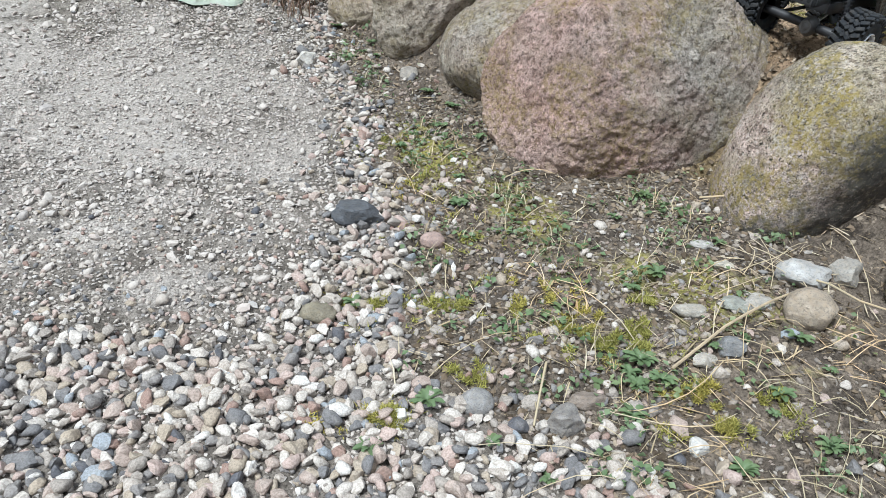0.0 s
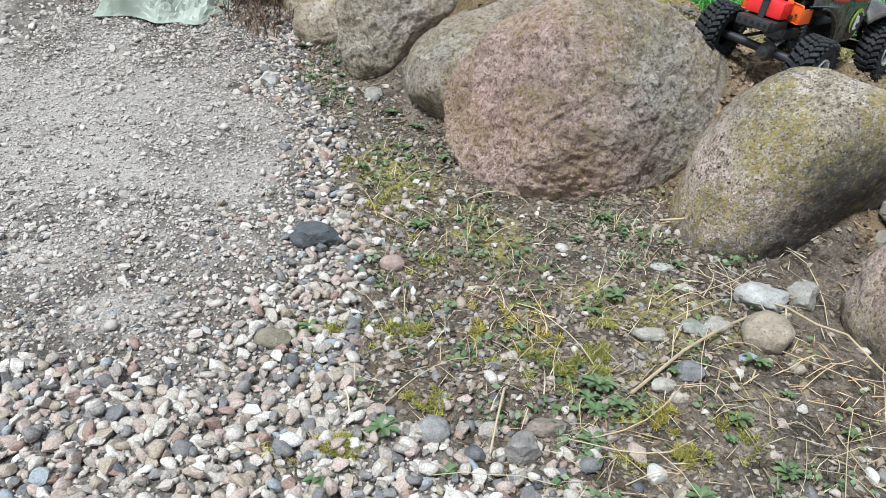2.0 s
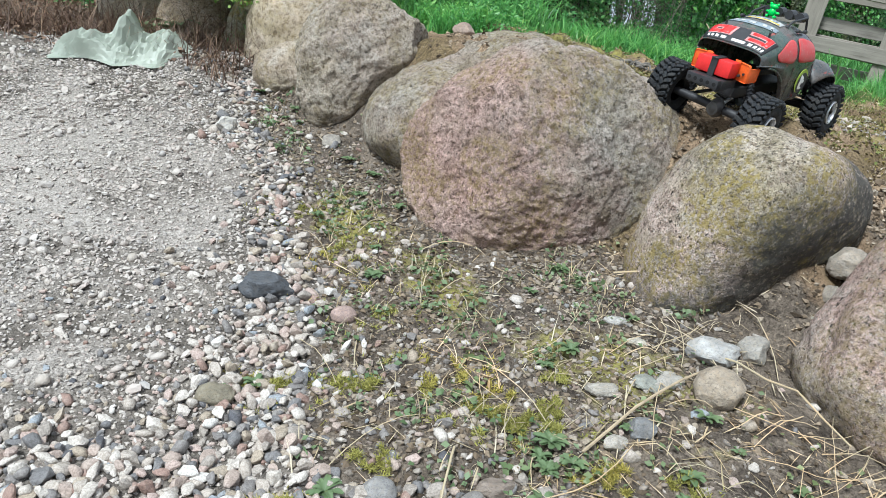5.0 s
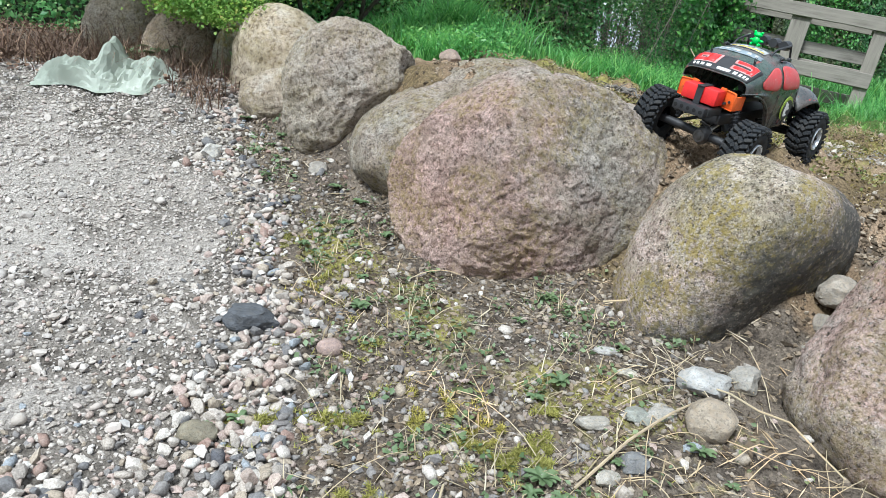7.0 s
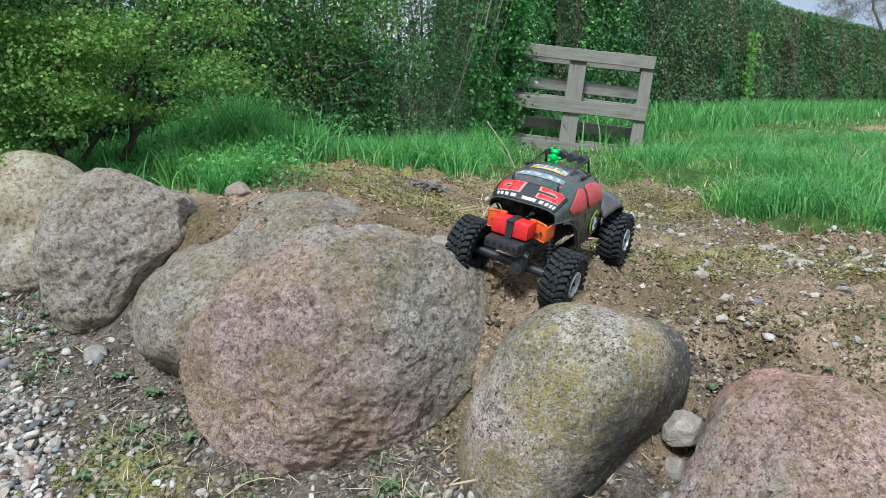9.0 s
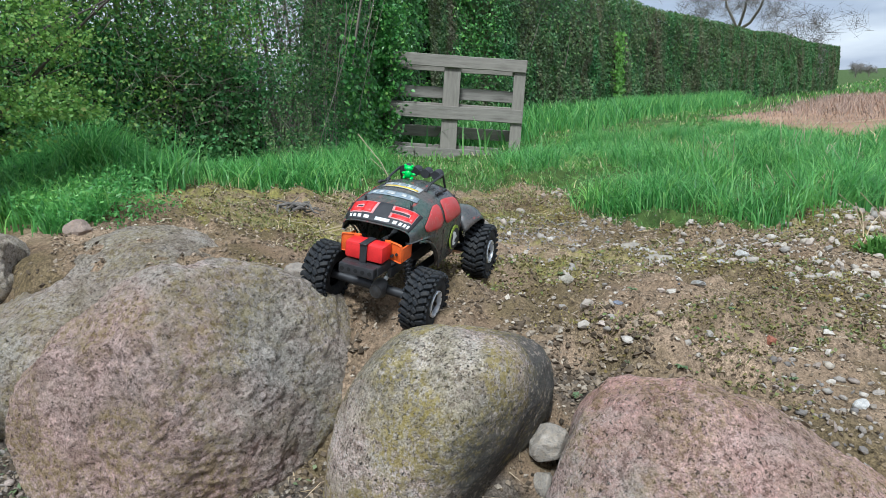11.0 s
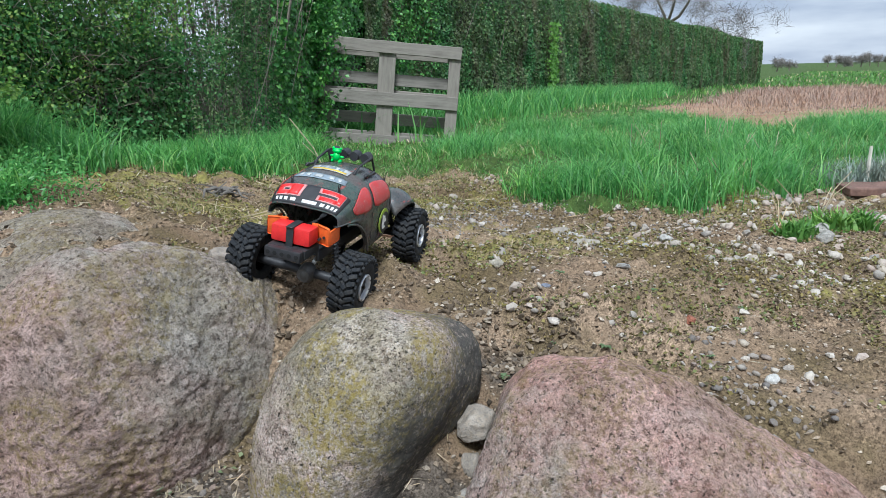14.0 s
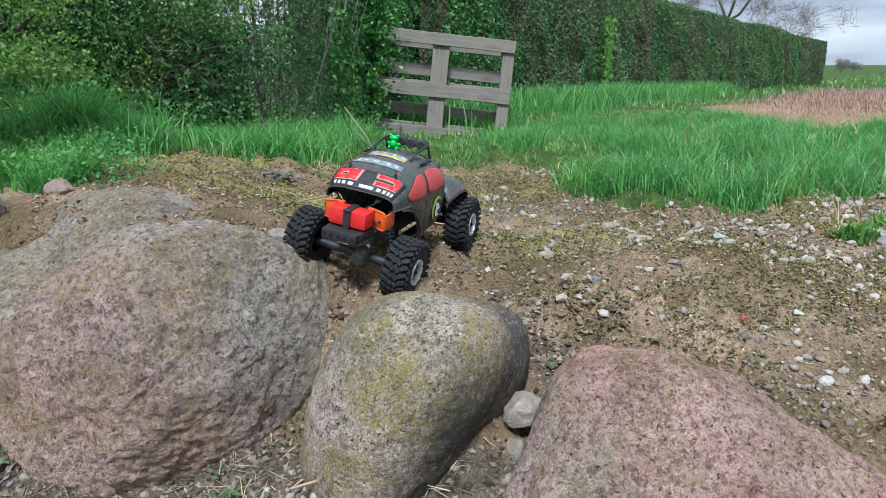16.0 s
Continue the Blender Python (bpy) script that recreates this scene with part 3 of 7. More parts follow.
boulder("boulder", (0.967, 0.841, -0.009), (0.322, 0.197, 0.210), (-33.8, 25.1, -39.8), (-0.068, 0.022, -0.004, -0.016, 0.005, -0.004, -0.046), 2.66,
        rock_material("pink_granite", (0.59, 0.48, 0.41), (0.64, 0.53, 0.46), (0.69, 0.47, 0.42), 0.7, 0.35, 7, 1.4, 1.2, tuple(pose(0, 0, 0, -33.8, 25.1, -39.8).to_3x3().inverted() @ Vector((0.60, -0.25, 0.76)))), 0.9, 7, "pink granite boulder with dark pits and pale crystals",
        cuts=(((-0.50, -0.62, 0.60), 0.030), ((0.40, 0.30, 0.87), 0.020), ((-0.88, 0.15, 0.35), 0.016)))

# ---- weathered pallet leaning at the hedge ----
def old_wood():
    m = Mat("weathered_wood", 0.85)
    st = m.node("ShaderNodeMapping", Vector=m.coords())
    st.inputs["Scale"].default_value = (3.0, 40.0, 40.0)
    g = m.node("ShaderNodeTexNoise", Vector=st.outputs["Vector"], Scale=1.6, Detail=8.0, Roughness=0.7).outputs["Fac"]
    big = m.noise(6, 4)
    c = m.mix(m.ramp(g, (0.3, 0.0), (0.7, 1.0)), (0.085, 0.075, 0.062), (0.27, 0.25, 0.215))
    c = m.mix(m.ramp(big, (0.4, 0.0), (0.65, 0.6)), c, (0.22, 0.20, 0.17))
    c = m.mix(m.math("MULTIPLY", m.rnd(), 0.4), c, (0.29, 0.25, 0.205))
    m.color(c).bump(g, 0.5, 0.004)
    return m.m


M_WOOD = old_wood()


def plank(name, size, m, parent, seed):
    rnd = random.Random(seed)
    bm = bmesh.new()
    bm_box(bm, size, Matrix.Identity(4), 0.0)
    bmesh.ops.subdivide_edges(bm, edges=[e for e in bm.edges if e.calc_length() > max(size) * 0.9], cuts=7)
    for v in bm.verts:
        v.co += Vector((rnd.uniform(-1, 1) * 0.002, rnd.uniform(-1, 1) * 0.0015, rnd.uniform(-1, 1) * 0.002))
    bmesh.ops.bevel(bm, geom=list(bm.edges), offset=0.003, segments=1, affect="EDGES")
    ob = part(name, bm, M_WOOD, parent)
    ob.matrix_local = m
    return ob


def make_pallet():
    p = new("pallet")
    tagged(p, "weathered grey wooden pallet standing on its edge at the hedge", "pallet")
    w, h = 1.10, 0.775
    for k, (z, hh) in enumerate(((0.045, 0.085), (0.355, 0.098), (h - 0.045, 0.088))):
        plank("front_board", (w, 0.020, hh), pose(0, -0.062, z, 0, 0.4 * (k - 1), 0), p, 10 + k)
        for j, x in enumerate((-w / 2 + 0.05, 0, w / 2 - 0.05)):
            plank("block", (0.098, 0.075, hh * 0.94), pose(x, 0.004, z), p, 20 + 3 * k + j)
    for j, x in enumerate((-w / 2 + 0.06, 0.0, w / 2 - 0.045)):
        plank("cross_board", (h - 0.004, 0.020, 0.125 if j == 1 else 0.088), pose(x, -0.0415, h / 2, 0, 90, 0), p, 40 + j)
    for k, z in enumerate((0.05, 0.205, 0.365, 0.50, h - 0.06)):
        plank("deck_board", (w - 0.01 * k, 0.020, 0.085 if k in (1, 3) else 0.115), pose(0, 0.062, z), p, 50 + k)
    return p


pallet = make_pallet()
pallet.matrix_world = pose(2.80, 5.13, 0.125, -2, 6.0, -29.0)


# ---- pale plastic sack lying at the edge of the yard ----
def sack_plastic():
    m = Mat("pale_green_plastic", 0.5)
    n1, n2 = m.noise(9, 4), m.noise(60, 5)
    c = m.mix(m.ramp(n1, (0.35, 0.0), (0.65, 1.0)), (0.31, 0.345, 0.285), (0.44, 0.47, 0.40))
    c = m.mix(m.ramp(n2, (0.55, 0.0), (0.8, 0.35)), c, (0.40, 0.36, 0.28))
    m.color(c).bump(n2, 0.2, 0.003)
    tr = m.node("ShaderNodeBsdfTranslucent", Color=(0.5, 0.58, 0.47, 1))
    mx = m.node("ShaderNodeMixShader", Fac=0.25)
    m.t.links.new(m.b.outputs[0], mx.inputs[1])
    m.t.links.new(tr.outputs[0], mx.inputs[2])
    m.t.links.new(mx.outputs[0], m.t.nodes["Material Output"].inputs["Surface"])
    return m.m


def make_sack():
    n, k = 46, 26
    bm = bmesh.new()
    grid = []
    for i in range(n + 1):
        row = []
        for j in range(k + 1):
            u, v = i / n * 2 - 1, j / k * 2 - 1
            edge = (1 - abs(v) ** 2.6) * (1 - abs(u) ** 6)
            lobe = 0.060 * math.exp(-((u + 0.52) / 0.33) ** 2 - ((v + 0.10) / 0.75) ** 2)
            fin = 0.105 * math.exp(-((u + 0.02 - 0.10 * v) / 0.15) ** 2 - ((v - 0.30) / 0.50) ** 2)
            wing = 0.060 * math.exp(-((u - 0.62) / 0.34) ** 2 - ((v - 0.15) / 0.55) ** 2)
            fold = noise.noise(Vector((u * 2.6 + v * 1.9, v * 3.0 - u, 1.3)))
            crease = 1 - abs(noise.noise(Vector((u * 3.4 - v * 2.2, v * 2.6 + u * 2.4, 5.0)))) * 2
            crumple = 1 - abs(noise.noise(Vector((u * 7.0 + v * 3.0, v * 6.0 - u * 4.0, 8.0)))) * 2
            x = u * 0.195 * (1 + 0.10 * fold)
            y = v * (0.080 + 0.040 * math.sin(u * 4.1 + 0.6) + 0.035 * noise.noise(Vector((u * 3.3, 0.4 * v, 9)))) + 0.03 * math.sin(u * 3)
            row.append(bm.verts.new((x, y, 0.004 + (lobe + fin + wing) * max(0.0, edge) + edge * max(0.0, 0.018 * fold + 0.020 * crease + 0.014 * crumple))))
        grid.append(row)
    for i in range(n):
        for j in range(k):
            bm.faces.new((grid[i][j], grid[i + 1][j], grid[i + 1][j + 1], grid[i][j + 1]))
    ob = part("plastic_sack", bm, sack_plastic(), smooth=False)
    th = ob.modifiers.new("thickness", "SOLIDIFY")
    th.thickness = 0.0012
    return tagged(ob, "crumpled pale green plastic sack on the gravel edge", "sack")


sack = make_sack()
sack.matrix_world = pose(-0.725, 2.15, float(ground_z(-0.725, 2.15)) - 0.006, 9, 0, 8)

# ---- the model car on the bank ----
def lathe(bm, prof, seg, cap=False):
    """Turns a profile of (radius, y) round the y axis."""
    rings = []
    for i in range(seg):
        a = 2 * math.pi * i / seg
        rings.append([bm.verts.new((r * math.cos(a), y, r * math.sin(a))) for r, y in prof])
    for i in range(seg):
        p, q = rings[i], rings[(i + 1) % seg]
        for k in range(len(prof) - 1):
            bm.faces.new((p[k], p[k + 1], q[k + 1], q[k]))
    if cap:
        bm.faces.new([r[0] for r in rings])
        bm.faces.new([r[-1] for r in rings][::-1])
    bmesh.ops.recalc_face_normals(bm, faces=bm.faces)


def car_paint():
    m = Mat("scuffed_camouflage_paint", 0.42)
    n1, n2, n3, n4 = m.noise(13, 3), m.noise(19, 4), m.noise(70, 6, 0.7), m.noise(300, 4)
    c = m.mix(m.ramp(n1, (0.45, 0.0), (0.56, 1.0)), (0.052, 0.056, 0.058), (0.036, 0.068, 0.055))
    c = m.mix(m.ramp(n2, (0.52, 0.0), (0.62, 0.9)), c, (0.075, 0.062, 0.055))
    streak = m.node("ShaderNodeMapping", Vector=m.coords())
    streak.inputs["Scale"].default_value = (1.0, 2.2, 2.6)
    n5 = m.node("ShaderNodeTexNoise", Vector=streak.outputs["Vector"], Scale=34.0, Detail=6.0, Roughness=0.72).outputs["Fac"]
    c = m.mix(m.ramp(n5, (0.585, 0.0), (0.63, 0.8)), c, (0.33, 0.055, 0.045))
    c = m.mix(m.ramp(n4, (0.35, 0.5), (0.55, 0.0)), c, (0.11, 0.098, 0.085))
    c = m.mix(m.ramp(n3, (0.56, 0.0), (0.72, 0.5)), c, (0.20, 0.18, 0.155))
    m.color(c)
    m.rough(m.math("ADD", 0.12, m.math("MULTIPLY", n3, 0.32))).bump(n3, 0.15, 0.001)
    return m.m


def tyre_rubber():
    m = Mat("dusty_rubber", 0.8, spec=0.3)
    n1, n2 = m.noise(45, 5, 0.65), m.noise(260, 4)
    c = m.mix(m.ramp(n1, (0.45, 0.0), (0.72, 0.6)), (0.012, 0.014, 0.017), (0.055, 0.05, 0.044))
    c = m.mix(m.ramp(n2, (0.52, 0.0), (0.78, 0.35)), c, (0.10, 0.09, 0.075))
    m.color(c).bump(n2, 0.3, 0.001)
    return m.m


M_PAINT, M_TYRE = car_paint(), tyre_rubber()
M_BLACK = plain("black_plastic", (0.022, 0.022, 0.024), 0.5, 0, 0.4, 80)
M_STEEL = plain("machined_aluminium", (0.72, 0.73, 0.75), 0.4, 0.55, 0.2, 120)
M_ORANGE = plain("orange_printed_plastic", (0.78, 0.13, 0.02), 0.5, 0, 0.2, 90)
M_RED = plain("red_plastic", (0.62, 0.022, 0.022), 0.42, 0, 0.2, 60)
M_GREEN = plain("green_toy_plastic", (0.02, 0.52, 0.07), 0.38, 0, 0.2, 60)
M_SILVER = plain("worn_silver_sticker", (0.42, 0.43, 0.42), 0.4, 0.1, 0.35, 90)
M_WHITE = plain("white_print", (0.75, 0.75, 0.72), 0.5, 0, 0.12, 90)
M_LIME = plain("lime_print", (0.34, 0.46, 0.05), 0.5, 0, 0.15, 90)
M_PALEPINK = plain("faded_pink_sticker", (0.62, 0.30, 0.29), 0.45, 0, 0.3, 120)
M_GREYBLUE = plain("faded_blue_grey_sticker", (0.20, 0.24, 0.27), 0.45, 0, 0.4, 120)
M_AMBER = plain("yellow_print", (0.62, 0.42, 0.04), 0.5, 0, 0.2, 90)
M_LENS = plain("lamp_glass", (0.30, 0.32, 0.34), 0.08, 0.6, 0.1, 90)


def window_red():
    m = Mat("red_scratched_window_paint", 0.5)
    n1, n2 = m.noise(60, 5, 0.7), m.noise(220, 5, 0.7)
    c = m.mix(m.ramp(n1, (0.4, 0.0), (0.65, 1.0)), (0.50, 0.035, 0.035), (0.42, 0.09, 0.085))
    c = m.mix(m.ramp(n2, (0.58, 0.0), (0.68, 0.7)), c, (0.52, 0.33, 0.31))
    m.color(c).bump(n2, 0.2, 0.0008)
    return m.m


M_WINDOW = window_red()
M_SCREEN = plain("dusty_grey_windscreen", (0.10, 0.075, 0.085), 0.35, 0, 0.3, 70)


def lerp_table(x, table):
    return float(np.interp(x, [t[0] for t in table], [t[1] for t in table]))


TOP = ((-0.190, 0.160), (-0.180, 0.170), (-0.165, 0.181), (-0.145, 0.193), (-0.12, 0.2045), (-0.09, 0.2135), (-0.06, 0.2175), (-0.03, 0.2165), (0.0, 0.2115), (0.018, 0.206), (0.035, 0.194), (0.052, 0.180), (0.066, 0.170), (0.085, 0.1655), (0.105, 0.161), (0.125, 0.154), (0.142, 0.144), (0.150, 0.135))
HALF = ((-0.190, 0.062), (-0.17, 0.070), (-0.14, 0.0765), (-0.10, 0.081), (-0.04, 0.083), (0.02, 0.081), (0.05, 0.075), (0.07, 0.066), (0.09, 0.055), (0.12, 0.047), (0.15, 0.038))
BELT = ((-0.190, 0.148), (-0.17, 0.150), (-0.12, 0.150), (0.03, 0.150), (0.066, 0.146), (0.10, 0.139), (0.15, 0.122))


def sill(x):
    z = 0.074
    d = x + 0.158
    if abs(d) < 0.085:
        z = max(z, 0.060 + math.sqrt(0.085 ** 2 - d * d))
    if x < -0.158:
        z = 0.145
    if x > 0.035:
        z = max(z, 0.074 + (x - 0.035) * 1.1)
    return min(z, lerp_table(x, BELT) - 0.004)


def shell_point(x, u, out=0.0):
    """A point of the body: u from -1 (right edge) over 0 (roof line) to 1 (left edge)."""
    top, half, belt, low = lerp_table(x, TOP), lerp_table(x, HALF), lerp_table(x, BELT), sill(x)
    s, a = (1 if u > 0 else -1), abs(u)
    if a > 0.6:
        k = (a - 0.6) / 0.4
        y = half + 0.004 * math.sin(k * math.pi) - 0.006 * k
        z = belt + (low - belt) * k
    else:
        k = a / 0.6
        n = 2.35 + 1.6 * min(1.0, max(0.0, (-0.09 - x) / 0.07))
        ang = k * math.pi / 2
        y = half * math.sin(ang) ** (2 / n)
        z = belt + (top - belt) * math.cos(ang) ** (2 / n)
    if out:
        y += out * min(1.0, a * 1.8)
        z += out * max(0.15, 1 - a * 1.5)
    return (x, s * y, z)


def shell_patch(name, x0, x1, u0, u1, mat, parent, out=0.0016, n=10, inside=None, label=""):
    """A thin plate that lies on the body over a stretch of it; inside(k, j) cuts its outline."""
    bm = bmesh.new()
    vs = {}
    for i in range(n + 1):
        for j in range(n + 1):
            k, q = i / n, j / n
            if inside is not None:
                k, q = inside(k, q)
            vs[i, j] = bm.verts.new(shell_point(x0 + (x1 - x0) * k, u0 + (u1 - u0) * q, out))
    for i in range(n):
        for j in range(n):
            bm.faces.new((vs[i, j], vs[i + 1, j], vs[i + 1, j + 1], vs[i, j + 1]))
    ob = part(name, bm, mat, parent, label)
    th = ob.modifiers.new("thickness", "SOLIDIFY")
    th.thickness, th.offset = 0.0009, 0.0
    return ob


def rounded(k, q, power=4.0):
    """Maps a square onto a rounded square."""
    a, b = 2 * k - 1, 2 * q - 1
    n = (abs(a) ** power + abs(b) ** power) ** (1 / power)
    m = max(abs(a), abs(b))
    f = m / n if n > 1e-9 else 1.0
    return 0.5 + 0.5 * a * f, 0.5 + 0.5 * b * f


def make_wheel(parent, m, outer):
    """A wheel with its axle along y; outer is +1 or -1, the side of its beadlock ring."""
    R, W = 0.0575, 0.044
    bm = bmesh.new()
    lathe(bm, [(0.020, outer * (W / 2 - 0.010)), (0.021, outer * (W / 2 - 0.004)), (0.0195, outer * (W / 2 - 0.003))][:2] + [(0.0205, outer * (W / 2 - 0.006)), (0.004, outer * (W / 2 - 0.012)), (0.0008, outer * (W / 2 - 0.012))], 28)
    wheel = part("wheel", bm, M_BLACK, parent)
    wheel.matrix_local = m
    bm = bmesh.new()
    prof = [(0.0225, -W / 2 + 0.006), (0.027, -W / 2 + 0.001), (0.036, -W / 2 - 0.002), (0.045, -W / 2), (0.0505, -W / 2 + 0.005), (0.0525, -W / 4), (0.0530, 0), (0.0525, W / 4), (0.0505, W / 2 - 0.005), (0.045, W / 2), (0.036, W / 2 + 0.002), (0.027, W / 2 - 0.001), (0.0225, W / 2 - 0.006)]
    lathe(bm, prof, 40)
    for i in range(26):
        a = 2 * math.pi * i / 26
        for y, tw, w, dx in ((-0.0155, 24, 0.0150, 0.0), (0.0155, -24, 0.0150, 0.0), (-0.0040, -38, 0.0095, 0.5), (0.0055, 38, 0.0085, 0.35)):
            b = a + dx * 2 * math.pi / 26
            mm = Matrix.Rotation(-b, 4, "Y") @ Matrix.Translation((R - 0.0037, y, 0)) @ Matrix.Rotation(radians(tw), 4, "X")
            bm_box(bm, (0.0078, w, 0.0079), mm, 0.0011)
        for y in (-1, 1):
            mm = Matrix.Rotation(-a - 0.06, 4, "Y") @ Matrix.Translation((0.0475, y * (W / 2 + 0.0002), 0)) @ Matrix.Rotation(radians(y * 24), 4, "Z")
            bm_box(bm, (0.0125, 0.0045, 0.0062), mm, 0.0008)
    part("tyre", bm, M_TYRE, wheel, "black rubber tyre with chunky dusty lugs")
    bm = bmesh.new()
    o = outer
    lathe(bm, [(0.0225, o * (W / 2 - 0.007)), (0.0245, o * (W / 2 + 0.0005)), (0.0238, o * (W / 2 + 0.0020)), (0.0203, o * (W / 2 + 0.0014)), (0.0198, o * (W / 2 - 0.0005)), (0.0198, o * (W / 2 - 0.010))], 40)
    ring = part("rim", bm, M_STEEL, wheel, "silver beadlock ring")
    bm = bmesh.new()
    for i in range(8):
        a = 2 * math.pi * i / 8
        p = Vector((0.0216 * math.cos(a), o * (W / 2 + 0.0016), 0.0216 * math.sin(a)))
        bm_tube(bm, p, p + Vector((0, o * 0.0010, 0)), 0.0013, 6)
    part("ring_screws", bm, M_BLACK, wheel)
    bm = bmesh.new()
    bm_tube(bm, (0, o * (W / 2 - 0.014), 0), (0, o * (W / 2 - 0.004), 0), 0.0065, 8)
    bm_tube(bm, (0, o * (W / 2 - 0.004), 0), (0, o * (W / 2 + 0.001), 0), 0.0032, 6)
    for i in range(6):
        a = 2 * math.pi * (i + 0.5) / 6
        bm_box(bm, (0.0165, 0.006, 0.0048), Matrix.Rotation(-a, 4, "Y") @ Matrix.Translation((0.011, o * (W / 2 - 0.009), 0)), 0.0008)
    part("hub", bm, plain("bronze_hub", (0.035, 0.03, 0.025), 0.4, 0.6), wheel)
    return wheel


def axle_swing(x):
    """Each axle rocks about the car's length to follow the ground."""
    return Matrix.Translation((0, 0, 0.0575)) @ Matrix.Rotation(radians(2.5 if x < 0 else -4.0), 4, "X") @ Matrix.Translation((0, 0, -0.0575 - (0.008 if x > 0 else 0.0)))


def make_car():
    car = new("model_car")
    tagged(car, "dark camouflage model car with red windows and knobbly tyres on rocks", "model car")
    # painted shell
    bm = bmesh.new()
    nxs, nus = 78, 56
    grid = [[bm.verts.new(shell_point(-0.180 + 0.330 * i / nxs, -1 + 2 * j / nus)) for j in range(nus + 1)] for i in range(nxs + 1)]
    for i in range(nxs):
        for j in range(nus):
            bm.faces.new((grid[i][j], grid[i + 1][j], grid[i + 1][j + 1], grid[i][j + 1]))
    bmesh.ops.recalc_face_normals(bm, faces=bm.faces)
    body = part("body", bm, M_PAINT, car, "camouflage painted bodyshell with red scuffs")
    th = body.modifiers.new("thickness", "SOLIDIFY")
    th.thickness, th.offset = 0.0016, -1.0
    # front fenders: flared arches
    for s in (-1, 1):
        bm = bmesh.new()
        rows = []
        for i in range(25):
            a = radians(-8 + 150 * i / 24)
            cx, cz, r = 0.112, 0.080, 0.063
            x, z = cx + r * math.cos(a) * 0.86, cz + r * math.sin(a)
            wide = 0.5 + 0.5 * math.sin(min(math.pi, max(0.0, a + 0.25)))
            rows.append([bm.verts.new((x - 0.004 * k * k, s * (0.040 + (0.060 * wide) * k), z - 0.030 * (k ** 3) * (0.35 + 0.3 * wide) + 0.004 * math.sin(k * 3.1))) for k in [j / 8 for j in range(9)]])
        for p, q in zip(rows, rows[1:]):
            for k in range(8):
                bm.faces.new((p[k], p[k + 1], q[k + 1], q[k]))
        bmesh.ops.recalc_face_normals(bm, faces=bm.faces)
        f = part("front_fender", bm, M_PAINT, car)
        th = f.modifiers.new("thickness", "SOLIDIFY")
        th.thickness, th.offset = 0.0022, 0.0
    # rear arch lips and door lines
    for s in (-1, 1):
        bm = bmesh.new()
        pts = [(-0.158 + 0.085 * math.cos(radians(a)), 0.060 + 0.085 * math.sin(radians(a))) for a in range(10, 92, 6)]
        for (x0, z0), (x1, z1) in zip(pts, pts[1:]):
            bm_tube(bm, (x0, s * (lerp_table(x0, HALF) + 0.001), z0), (x1, s * (lerp_table(x1, HALF) + 0.001), z1), 0.0022, 6)
        part("wheel_arch_lip", bm, M_PAINT, body)
        for x in (-0.066, 0.031):
            bm = bmesh.new()
            for k in range(6):
                z0, z1 = 0.082 + 0.011 * k, 0.093 + 0.011 * k
                bm_tube(bm, (x, s * (lerp_table(x, HALF) + 0.0012), z0), (x, s * (lerp_table(x, HALF) + 0.0012), z1), 0.0007, 5)
            part("door_seam", bm, M_BLACK, body)
        # windows
        shell_patch("side_window", -0.142, -0.070, s * 0.585, s * 0.335, M_WINDOW, body, 0.0018, 12,
                    lambda k, q: rounded(k, q * (0.35 + 0.65 * math.sin(min(1.0, k * 1.25) * math.pi / 2)), 5), "red painted rear quarter window")
        shell_patch("side_window", -0.061, 0.027, s * 0.585, s * 0.325, M_WINDOW, body, 0.0018, 12,
                    lambda k, q: rounded(k - 0.12 * q * k, q * (1 - 0.12 * k), 6), "red painted door window")
        # round door badge
        rim_bm, pic_bm = bmesh.new(), bmesh.new()
        yb = s * (lerp_table(-0.012, HALF) + 0.0042)
        bmesh.ops.create_cone(rim_bm, cap_ends=True, segments=28, radius1=0.024, radius2=0.024, depth=0.0008, matrix=pose(-0.012, yb, 0.117, 90, 0, 0))
        badge = part("badge", rim_bm, M_LIME, body, "round lime green door sticker")
        bmesh.ops.create_cone(pic_bm, cap_ends=True, segments=24, radius1=0.0205, radius2=0.0205, depth=0.0008, matrix=pose(-0.0085, yb + s * 0.0005, 0.1135, 90, 0, 0))
        part("badge_field", pic_bm, M_BLACK, badge)
        wb = bmesh.new()
        for dx, dz, rx, rz in ((0.000, 0.004, 0.0085, 0.0075), (-0.003, -0.005, 0.0065, 0.009), (0.007, 0.000, 0.006, 0.004), (-0.006, 0.010, 0.003, 0.005), (0.001, -0.013, 0.009, 0.003)):
            bmesh.ops.create_uvsphere(wb, u_segments=12, v_segments=8, radius=1.0, matrix=Matrix.Translation((-0.012 + dx, yb + s * 0.0007, 0.116 + dz)) @ Matrix.Diagonal((rx, 0.0008, rz, 1)))
        part("badge_motif", wb, M_WHITE, badge)
    shell_patch("windscreen", 0.020, 0.063, -0.40, 0.40, M_SCREEN, body, 0.0016, 12, lambda k, q: rounded(k, q, 7), "dusty grey painted windscreen")
    # stickers
    lid = shell_patch("lid_sticker", -0.1785, -0.138, -0.36, 0.36, M_BLACK, body, 0.0016, 8, None, "black and red tail sticker")
